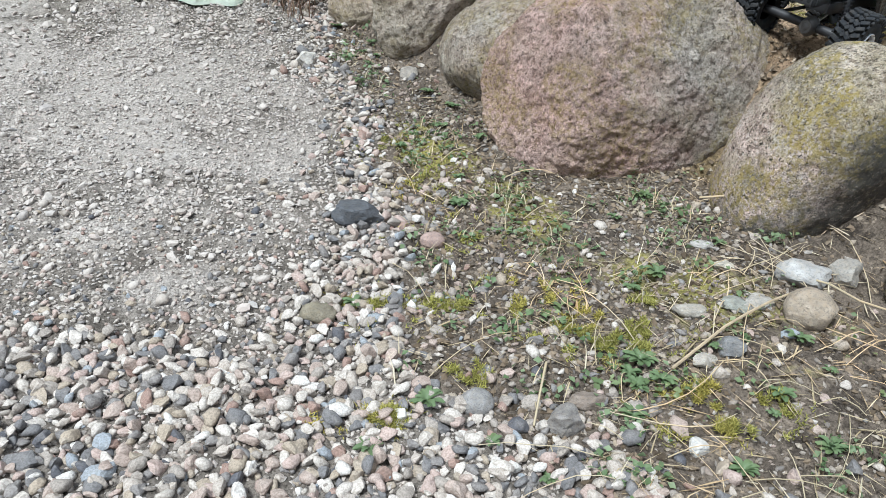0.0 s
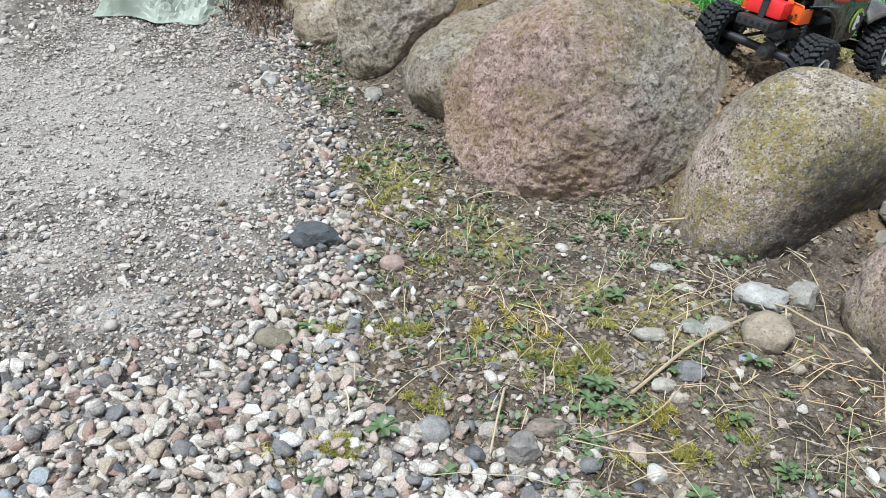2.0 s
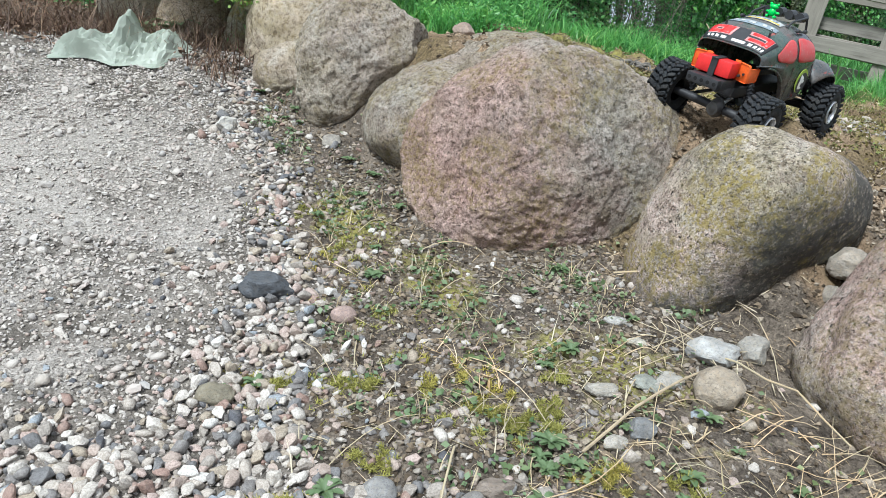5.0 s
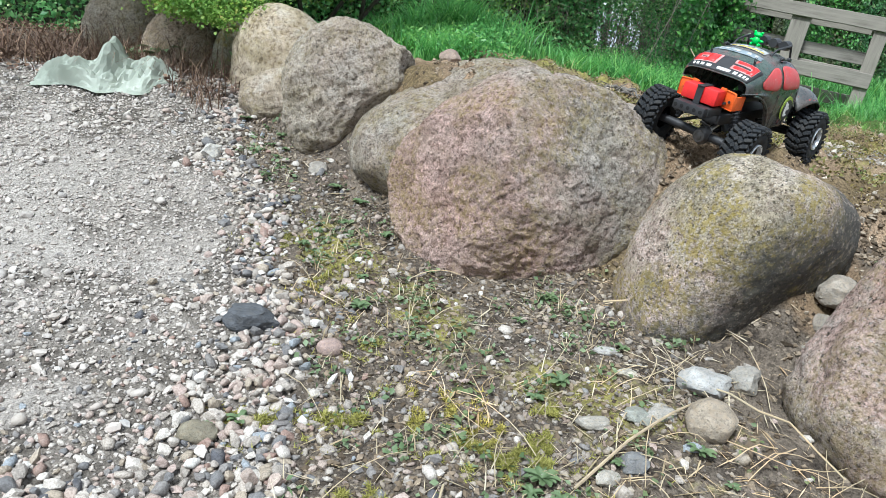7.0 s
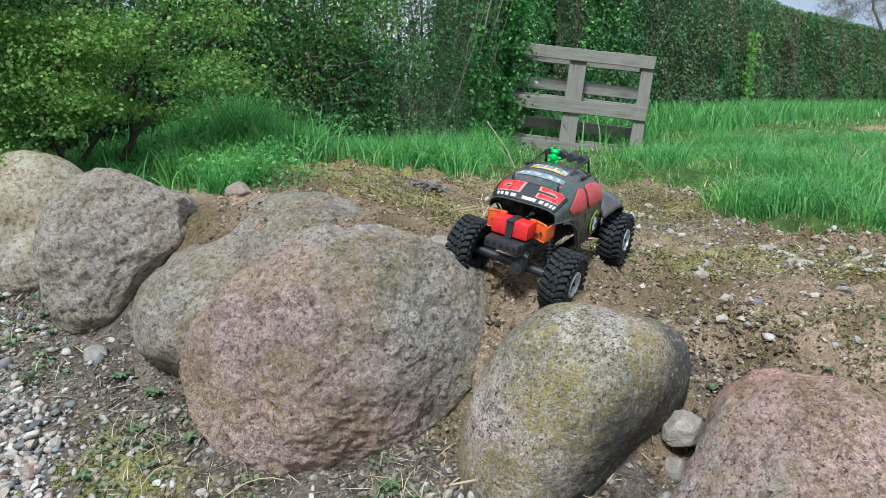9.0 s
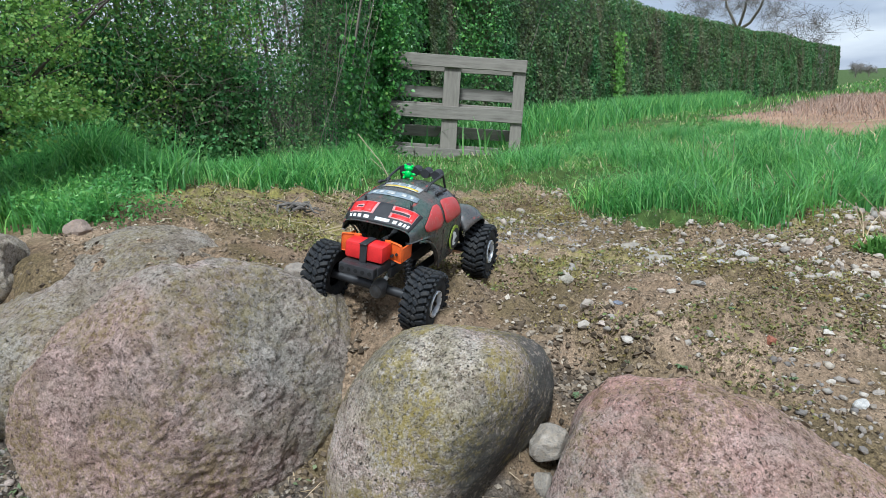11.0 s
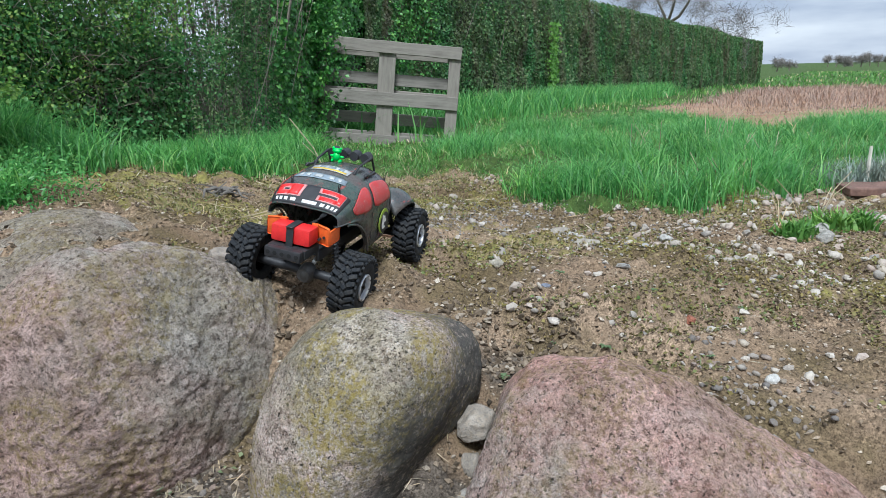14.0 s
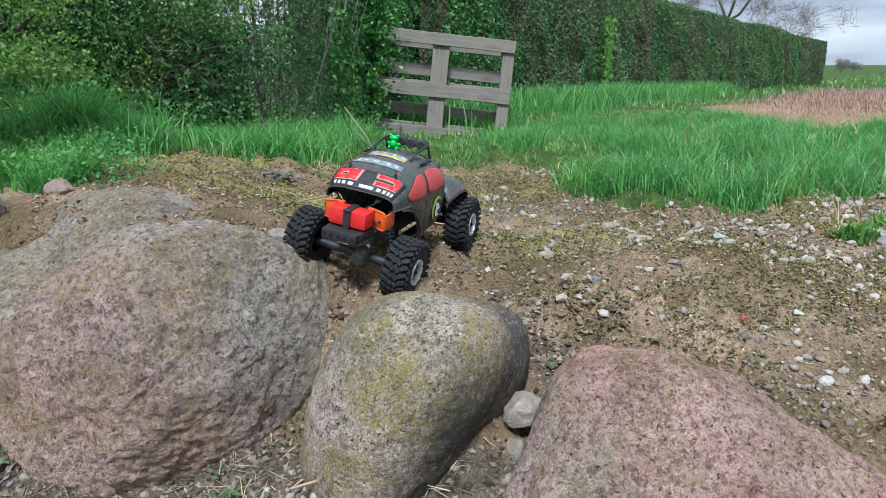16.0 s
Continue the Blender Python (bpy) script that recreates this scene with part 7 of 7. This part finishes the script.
kinds = [make_weed((0.279, 0.832), 0.030, 22, 1), make_weed((-0.007, 0.728), 0.026, 18, 2), make_weed((0.338, 1.015), 0.026, 20, 3), make_weed((-0.125, 0.922), 0.024, 16, 4)]
rng = random.Random(5)
spots = [(-0.068, 0.652), (0.267, 0.789), (0.255, 0.740), (0.139, 0.635), (-0.326, 1.972), (-0.217, 1.783), (0.074, 0.673), (-0.17, 0.905), (0.382, 0.836), (0.445, 0.766), (1.465, 1.732), (1.531, 1.477), (1.225, 1.12), (1.413, 1.059), (1.175, 0.952), (1.159, 1.54), (0.908, 1.105), (0.88, 1.13), (0.300, 0.790), (0.262, 0.812), (0.295, 0.985), (-0.13, 0.925), (-0.349, 2.085), (-0.33, 2.06), (-0.31, 2.10), (-0.24, 1.864), (-0.22, 1.90), (-0.26, 1.83), (-0.2, 1.84), (0.43, 0.74), (0.48, 0.69), (0.22, 0.64), (0.37, 0.665),
         (0.52, 0.80), (0.49, 0.845), (0.30, 1.18), (0.36, 1.25), (0.02, 1.30), (0.06, 1.45), (-0.02, 1.50), (0.0, 1.6), (-0.06, 1.66), (0.45, 1.08), (-0.1, 1.4), (0.02, 1.2), (0.62, 0.70), (0.58, 0.75), (1.26, 1.15), (1.35, 1.02), (1.5, 1.3), (1.42, 1.18), (0.98, 1.12), (1.02, 1.04), (1.6, 1.1), (1.2, 1.35), (1.75, 1.3)]
for k, (x, y) in enumerate(spots):
    copy_thing(kinds[k % 4], pose(x, y, float(ground_z(x, y)) + 0.003, 0, 0, rng.uniform(0, 360)) @ Matrix.Scale(rng.uniform(0.5, 0.9) * (0.6 if x > 0.8 else 1.0), 4))
for k, (x, y, s) in enumerate(((1.95, 1.285, 0.055), (2.10, 1.275, 0.075), (2.02, 1.30, 0.045), (2.19, 1.245, 0.065))):
    rng = np.random.RandomState(300 + k)
    tuft = np.array([[x, y]]) + rng.randn(150, 2) * s * 0.28
    tagged(blades("leafy_plant", tuft, s * (0.45 + 0.65 * rng.rand(150)), 0.010 + 0.006 * rng.rand(150), 0.75, M_LEAFY, seed=310 + k, seg=3), "leafy bright green plant at the edge of the gravel", "plant", "leafy plants by the lawn")
ob = make_weed((-0.72, 2.42), 0.09, 26, 77, "dark trailing ivy plant behind the sack")
for x, y in ((-0.80, 2.46), (-0.66, 2.38)):
    copy_thing(ob, pose(x, y, float(ground_z(x, y)) + 0.03, 0, 0, x * 300))
board = plank("old_board", (0.46, 0.10, 0.026), Matrix.Identity(4), None, 88)
board.matrix_world = pose(2.78, 1.38, float(ground_z(2.78, 1.38)) + 0.014, 4, 0, -34)
board.data.materials[0] = plain("rotten_brown_board", (0.15, 0.085, 0.065), 0.9, 0, 0.5, 25, 0.5, 0.003)
tagged(board, "rotten brown board lying at the lawn edge", "board")


def moss_zone(x, y):
    a = 0.0
    for cx, cy, rx, ry in ((0.221, 0.873, 0.06, 0.035), (0.087, 0.953, 0.05, 0.04), (0.374, 0.739, 0.06, 0.03), (-0.032, 0.891, 0.05, 0.025), (0.30, 0.86, 0.05, 0.03), (0.17, 0.90, 0.05, 0.03), (0.05, 0.80, 0.02, 0.02), (0.03, 0.735, 0.015, 0.015), (0.42, 0.70, 0.03, 0.02), (-0.08, 1.42, 0.05, 0.05), (-0.05, 1.52, 0.04, 0.05), (0.30, 0.75, 0.03, 0.03), (0.47, 0.66, 0.03, 0.02)):
        a = a + np.exp(-((x - cx) / rx) ** 2 - ((y - cy) / ry) ** 2)
    for cx, cy, rx, ry in ((0.86, 1.98, 0.20, 0.06), (0.62, 2.02, 0.16, 0.06), (0.95, 1.30, 0.08, 0.06), (1.02, 1.25, 0.06, 0.05), (1.55, 1.25, 0.14, 0.06), (1.75, 1.1, 0.12, 0.06), (1.15, 1.62, 0.10, 0.05), (0.55, 2.3, 0.2, 0.1), (1.4, 2.2, 0.25, 0.1), (1.05, 2.15, 0.2, 0.08)):
        a = a + 0.6 * np.exp(-((x - cx) / rx) ** 2 - ((y - cy) / ry) ** 2)
    return np.clip(a * (0.8 + 0.8 * vnoise(x, y, 24, 130)), 0, 1)


MOSS = ((0.242, 0.897, 0.045, 0.025, 1), (0.275, 0.863, 0.04, 0.022, 1), (0.046, 0.791, 0.018, 0.018, 0.8), (0.361, 0.742, 0.05, 0.025, 1), (0.317, 0.767, 0.035, 0.02, 0.7), (-0.117, 0.692, 0.012, 0.012, 0.9), (-0.057, 0.699, 0.016, 0.014, 0.9),
        (0.012, 0.913, 0.055, 0.03, 0.5), (0.333, 0.949, 0.04, 0.03, 0.4), (-0.113, 0.918, 0.03, 0.03, 0.35), (-0.162, 1.448, 0.04, 0.06, 0.3), (0.19, 0.87, 0.04, 0.025, 0.6), (0.41, 0.742, 0.03, 0.02, 0.5), (0.12, 0.95, 0.06, 0.04, 0.5), (0.02, 1.12, 0.05, 0.05, 0.25), (-0.06, 1.30, 0.05, 0.06, 0.25))
rng = np.random.RandomState(131)
pts = np.concatenate([np.array([[cx, cy]]) + rng.randn(int(9500 * w * (rx * ry / 0.0018) ** 0.6), 2) * np.array([[rx, ry]]) * 0.75 for cx, cy, rx, ry, w in MOSS])
pts = pts[vnoise(pts[:, 0], pts[:, 1], 40, 135) + 0.7 * vnoise(pts[:, 0], pts[:, 1], 95, 136) > 0.30]
stuff(blades("moss", pts, 0.004 + 0.006 * rng.rand(len(pts)), np.full(len(pts), 0.0019), 1.3, M_MOSS, base=ground_z(pts[:, 0], pts[:, 1]) + 0.002 + 0.008 * np.clip(vnoise(pts[:, 0], pts[:, 1], 45, 138), 0, 1), seed=132, seg=1), "yellow green moss cushions on damp soil", "moss")
pts = scatter(60000, 0.3, 2.1, 1.0, 2.5, lambda x, y: moss_zone(x, y) * 0.7, 137)
stuff(blades("moss", pts, 0.004 + 0.007 * RNG.rand(len(pts)), np.full(len(pts), 0.0035), 0.9, M_MOSS, seed=138, seg=1), "thin yellowish moss over the bank", "moss")
pts = scatter(9000, 0.3, 2.2, 1.7, 2.9, lambda x, y: (1 - np.abs(grass_zone(x, y) * 2 - 1)) * 0.9 + 0.15 * np.exp(-((x - 0.9) ** 2 + (y - 1.95) ** 2) / 0.06), 133)
stuff(blades("dry_grass", pts, 0.012 + 0.035 * RNG.rand(len(pts)), np.full(len(pts), 0.0022), 1.25, M_STRAW, seed=134, seg=3), "withered straw coloured grass at the lawn edge", "dry grass")


def stalk(points, r, label, name="dry_stalk", mat=None):
    bm = bmesh.new()
    bent_tube(bm, points, [r * (1 - 0.35 * i / len(points)) for i in range(len(points))])
    return tagged(part(name, bm, mat or M_STRAW), label, "dry stalk", "dead stalks")


def lying(x0, y0, x1, y1, lift0=0.008, lift1=0.012, bend=0.0, n=5):
    out = []
    for i in range(n + 1):
        f = i / n
        x, y = x0 + (x1 - x0) * f - (y1 - y0) * bend * math.sin(f * math.pi), y0 + (y1 - y0) * f + (x1 - x0) * bend * math.sin(f * math.pi)
        out.append((x, y, float(ground_z(x, y)) + lift0 + (lift1 - lift0) * f + 0.01 * math.sin(f * math.pi)))
    return out


stalk(lying(0.148, 0.806, 0.122, 0.685, 0.01, 0.03), 0.0018, "pale straw lying over pebbles")
stalk(lying(0.316, 0.809, 0.509, 0.927), 0.0024, "brown dry stick lying in the soil", mat=plain("tan_stick_bark", (0.33, 0.26, 0.17), 0.85, 0, 0.35, 60))
stalk(lying(0.536, 0.972, 0.666, 0.800, 0.015, 0.03, 0.06), 0.0017, "long pale dry stalk by the boulder")
stalk(lying(0.44, 1.18, 0.60, 1.09, 0.02, 0.06), 0.0018, "thin straw propped between the boulders")
stalk([(1.38, 2.95, 0.27), (1.34, 2.98, 0.38), (1.27, 3.04, 0.50)], 0.0028, "tall dry stem rising from the grass")
stalk([(1.40, 2.96, 0.27), (1.35, 2.99, 0.35), (1.31, 3.02, 0.40)], 0.0020, "shorter dry stem rising from the grass")
stalk([(2.80, 1.54, 0.16), (2.81, 1.54, 0.38)], 0.007, "short pale wooden stake in the grass", mat=plain("bleached_stake", (0.55, 0.51, 0.43), 0.8, 0, 0.3, 40))
for k in range(9):
    x, y, a = 2.0 + 0.035 * k, 1.36 + 0.02 * (k % 3), 0.8 * k
    z = float(ground_z(x, y))
    stalk([(x, y, z), (x + 0.03 * math.cos(a), y + 0.03 * math.sin(a), z + 0.05 + 0.01 * (k % 4)), (x + 0.07 * math.cos(a + 0.5), y + 0.06 * math.sin(a), z + 0.07 + 0.02 * (k % 4))], 0.0014, "bleached bent stem beside the leafy plants")
for cx, cy, h in ((2.55, 2.35, 0.16), (2.95, 2.05, 0.12), (3.6, 2.7, 0.18), (2.3, 1.75, 0.09)):
    rnd = random.Random(int(cx * 100))
    for k in range(7):
        x, y, a = cx + rnd.gauss(0, 0.04), cy + rnd.gauss(0, 0.04), rnd.uniform(0, 6.28)
        z = float(ground_z(x, y))
        stalk([(x, y, z), (x + 0.02 * math.cos(a), y + 0.02 * math.sin(a), z + h * 0.6), (x + 0.07 * math.cos(a), y + 0.06 * math.sin(a), z + h * rnd.uniform(0.8, 1.2))], 0.0016, "bleached dead stem standing in the grass")
# short broken straws and twigs trodden into the soil
pts = scatter(8000, -0.3, 0.95, 0.5, 2.1, lambda x, y: smooth01(past_gravel(x, y), -0.03, 0.06) * (1 - smooth01(side(x, y), -0.02, 0.1)) * (0.35 + 0.5 * smooth01(x, 0.1, 0.4)), 160)
stuff(leaves("broken_straw", np.column_stack([pts, ground_z(pts[:, 0], pts[:, 1]) + 0.006]), 0.018 + 0.045 * RNG.rand(len(pts)) ** 2, M_STRAW, 161, np.array([0, 0, 1.0]), 0.22, 0.018), "broken bits of dry straw on the soil", "straw")
pts = scatter(2600, -0.3, 0.95, 0.5, 2.1, lambda x, y: smooth01(past_gravel(x, y), -0.03, 0.06) * (1 - smooth01(side(x, y), 0.0, 0.12)) * smooth01(vnoise(x, y, 9, 162), 0.1, 0.5), 163)
stuff(leaves("seedlings", np.column_stack([pts, ground_z(pts[:, 0], pts[:, 1]) + 0.004 + 0.010 * RNG.rand(len(pts))]), 0.009, M_WEED, 164, np.array([0, 0, 1.0]), 0.5), "tiny green seedlings in the soil", "seedlings")
pts = scatter(5000, 0.4, 2.4, 0.8, 2.6, lambda x, y: (1 - grass_zone(x, y)) * smooth01(side(x, y), 0.25, 0.4) * (0.15 + 0.6 * smooth01(y, 1.7, 2.1)), 165)
stuff(leaves("broken_straw", np.column_stack([pts, ground_z(pts[:, 0], pts[:, 1]) + 0.006]), 0.02 + 0.05 * RNG.rand(len(pts)) ** 2, M_STRAW, 166, np.array([0, 0, 1.0]), 0.22, 0.018), "broken dry straw strewn over the bank", "straw")
# low weeds between the gravel and the boulders
rng = np.random.RandomState(170)
c = scatter(3200, -0.42, 0.62, 0.62, 2.1, lambda x, y: smooth01(past_gravel(x, y), -0.02, 0.05) * (1 - smooth01(side(x, y), -0.10, -0.01)) * (0.12 + 0.34 * smooth01(y, 1.05, 1.5)) * smooth01(vnoise(x, y, 7, 171), -0.25, 0.25), 172)
pts = np.repeat(c, 12, 0) + rng.randn(len(c) * 12, 2) * 0.012
stuff(leaves("low_weeds", np.column_stack([pts, ground_z(pts[:, 0], pts[:, 1]) + 0.003 + 0.014 * rng.rand(len(pts)) ** 1.5]), 0.0105, M_WEED, 173, np.array([0, 0, 1.0]), 0.5), "low green weeds at the foot of the boulders", "weeds")
pts = np.repeat(c, 5, 0) + rng.randn(len(c) * 5, 2) * 0.02
stuff(blades("dry_grass", pts, 0.015 + 0.035 * rng.rand(len(pts)), np.full(len(pts), 0.0022), 1.1, M_STRAW, seed=174, seg=2), "withered stems among the low weeds", "dry grass")
# creeping green over the bank
def creep(x, y):
    a = vnoise(x, y, 4.5, 180) + 0.6 * vnoise(x, y, 13, 181) + 0.5 * np.maximum(smooth01(x, 1.2, 1.8), smooth01(y, 1.8, 2.1)) - 0.15
    for cx, cy, r in ((1.20, 1.10, 0.07), (1.03, 1.25, 0.08), (1.27, 1.17, 0.06), (1.10, 0.96, 0.07), (1.13, 0.90, 0.06), (0.90, 1.12, 0.05), (1.05, 1.62, 0.15), (1.25, 1.60, 0.12), (1.35, 1.05, 0.10), (0.93, 1.45, 0.07)):
        a = a + 0.9 * np.exp(-((x - cx) ** 2 + (y - cy) ** 2) / r ** 2)
    a = a - 1.2 * np.exp(-((x - 1.42) / 0.22) ** 2 - ((y - 1.93) / 0.13) ** 2)
    return (1 - grass_zone(x, y)) * smooth01(side(x, y), 0.10, 0.25) * smooth01(a, 0.0, 0.45)


M_OLIVE = leaf_material("olive_weeds", ((0.0, (0.085, 0.075, 0.028)), (0.4, (0.17, 0.145, 0.05)), (0.75, (0.26, 0.22, 0.075)), (1.0, (0.13, 0.20, 0.06))), 0.75, 0.2)
pts = scatter(90000, 0.45, 2.6, 0.65, 2.75, lambda x, y: creep(x, y) * 0.8, 182)
stuff(leaves("creeping_weeds", np.column_stack([pts, ground_z(pts[:, 0], pts[:, 1]) + 0.002 + 0.009 * RNG.rand(len(pts)) ** 2]), 0.0078, M_OLIVE, 183, np.array([0, 0, 1.0]), 0.7), "olive creeping weeds and moss over the bank", "weeds")
pts = scatter(26000, 0.5, 2.5, 0.8, 2.75, lambda x, y: creep(x, y) * (0.15 + 0.75 * smooth01(y, 1.75, 2.2)), 184)
stuff(blades("thin_grass", pts, 0.008 + 0.030 * RNG.rand(len(pts)) ** 1.6, np.full(len(pts), 0.0019), 1.3, leaf_material("thin_yellow_grass", ((0.0, (0.14, 0.19, 0.05)), (0.5, (0.26, 0.28, 0.09)), (0.8, (0.40, 0.35, 0.17)), (1.0, (0.50, 0.43, 0.27))), 0.6, 0.3), seed=185, seg=2), "thin yellowing grass on the bare bank", "grass")
# withered clump and fallen leaf on the bank
for k in range(14):
    a = k * 0.7
    stalk([(0.80 + 0.01 * k, 1.95 + 0.012 * (k % 5), float(ground_z(0.8, 1.95)) + 0.004), (0.80 + 0.04 * math.cos(a) + 0.01 * k, 1.96 + 0.04 * math.sin(a), float(ground_z(0.8, 1.95)) + 0.035), (0.80 + 0.13 * math.cos(a) + 0.01 * k, 1.96 + 0.10 * math.sin(a), float(ground_z(0.8, 1.95)) + 0.012 + 0.01 * (k % 3))], 0.0016, "bleached stem of a withered clump")
bm = bmesh.new()
rows = []
for i in range(9):
    f = i / 8
    w = 0.016 * math.sin(f * math.pi) + 0.001
    rows.append([bm.verts.new((0.09 * f, w * k, 0.006 + 0.010 * abs(k) + 0.006 * math.sin(f * 5))) for k in (-1, 0, 1)])
for p, q in zip(rows, rows[1:]):
    bm.faces.new((p[0], p[1], q[1], q[0]))
    bm.faces.new((p[1], p[2], q[2], q[1]))
dead = part("dead_leaf", bm, plain("pale_dead_leaf", (0.42, 0.27, 0.20), 0.7))
dead.matrix_world = pose(0.985, 1.80, float(ground_z(1.0, 1.80)), 0, 0, -4) @ Matrix.Scale(0.7, 4)
tagged(dead, "curled pinkish brown dead leaf on the earth", "leaf")
rnd = random.Random(44)
for k in range(80):
    if k < 60:
        x, y = rnd.uniform(0.22, 0.72), rnd.uniform(0.60, 1.02)
    elif k < 70:
        x, y = rnd.uniform(-0.1, 0.25), rnd.uniform(0.75, 1.45)
    else:
        x, y = rnd.uniform(0.55, 1.2), rnd.uniform(1.75, 2.35)
    a, ln = rnd.uniform(0, 6.28), rnd.uniform(0.05, 0.17)
    stalk(lying(x, y, x + ln * math.cos(a), y + ln * math.sin(a), 0.004, rnd.uniform(0.005, 0.03), rnd.uniform(-0.15, 0.15)), rnd.uniform(0.0005, 0.0010), "thin dry straw lying on the ground")
# dead leaves and twigs under the bush
pts = scatter(22000, -2.4, -0.25, 1.95, 4.2, lambda x, y: smooth01(y + 0.08 * vnoise(x, y, 5, 140) + 0.20 * np.exp(-((x + 0.45) / 0.15) ** 2), 2.16, 2.3) * (0.9 - 0.5 * (x < -1.2)), 141)
lz = ground_z(pts[:, 0], pts[:, 1]) + 0.004 + 0.03 * RNG.rand(len(pts)) ** 2
stuff(leaves("leaf_litter", np.column_stack([pts, lz]), 0.0155, M_LITTER, 142, np.array([0, 0, 1.0]), 0.6), "brown dead leaves and twigs under the bush", "leaf litter")
pts = scatter(3000, -1.3, -0.25, 1.95, 2.7, lambda x, y: smooth01(y + 0.20 * np.exp(-((x + 0.45) / 0.15) ** 2), 2.16, 2.28), 143)
stuff(blades("dead_twigs", pts, 0.06 + 0.12 * RNG.rand(len(pts)), np.full(len(pts), 0.003), 1.4, M_LITTER, seed=144, seg=3), "tangled dead twigs at the foot of the bush", "twigs")
root = new("root_stump")
rz = float(ground_z(0.79, 2.345))
rnd = random.Random(52)
M_ROOT = plain("rotten_grey_root", (0.13, 0.115, 0.10), 0.9, 0, 0.5, 40, 0.6, 0.003)
for k in range(11):
    bm = bmesh.new()
    p, a, r = Vector((0.79 + rnd.gauss(0, 0.015), 2.345 + rnd.gauss(0, 0.012), rz + rnd.uniform(0.01, 0.035))), rnd.uniform(0, 6.28), rnd.uniform(0.003, 0.010)
    way, radii = [p], [r]
    for i in range(6):
        p = p + Vector((0.017 * math.cos(a), 0.014 * math.sin(a), rnd.uniform(-0.012, 0.010)))
        p.z = max(p.z, rz + 0.002)
        r, a = r * 0.8, a + rnd.gauss(0, 0.9)
        way.append(p.copy())
        radii.append(r)
    bent_tube(bm, way, radii, 7)
    part("root", bm, M_ROOT, root)
tagged(root, "grey rotten root stump tangled in dry grass", "root stump")

# ---- loose pebbles, piece by piece ----
pebble_meshes = [stone_mesh("pebble", 200 + k, 2, M_PEBBLE, (1, 0.66 + 0.05 * (k % 6), 0.46 + 0.05 * (k % 7)), 0.34) for k in range(10)]
for k, me in enumerate(pebble_meshes):
    if k % 3:
        me.polygons.foreach_set("use_smooth", [False] * len(me.polygons))
rnd = random.Random(61)
for k, i in enumerate(order):
    p = new("pebble", pebble_meshes[k % 10])
    r = float(rad[i])
    p.matrix_world = pose(float(yard_p[i, 0]), float(yard_p[i, 1]), float(yard_p[i, 2]) + r * 0.25, rnd.gauss(0, 17), rnd.gauss(0, 17), rnd.uniform(0, 360)) @ Matrix.Scale(r, 4)
    p.parent = ground
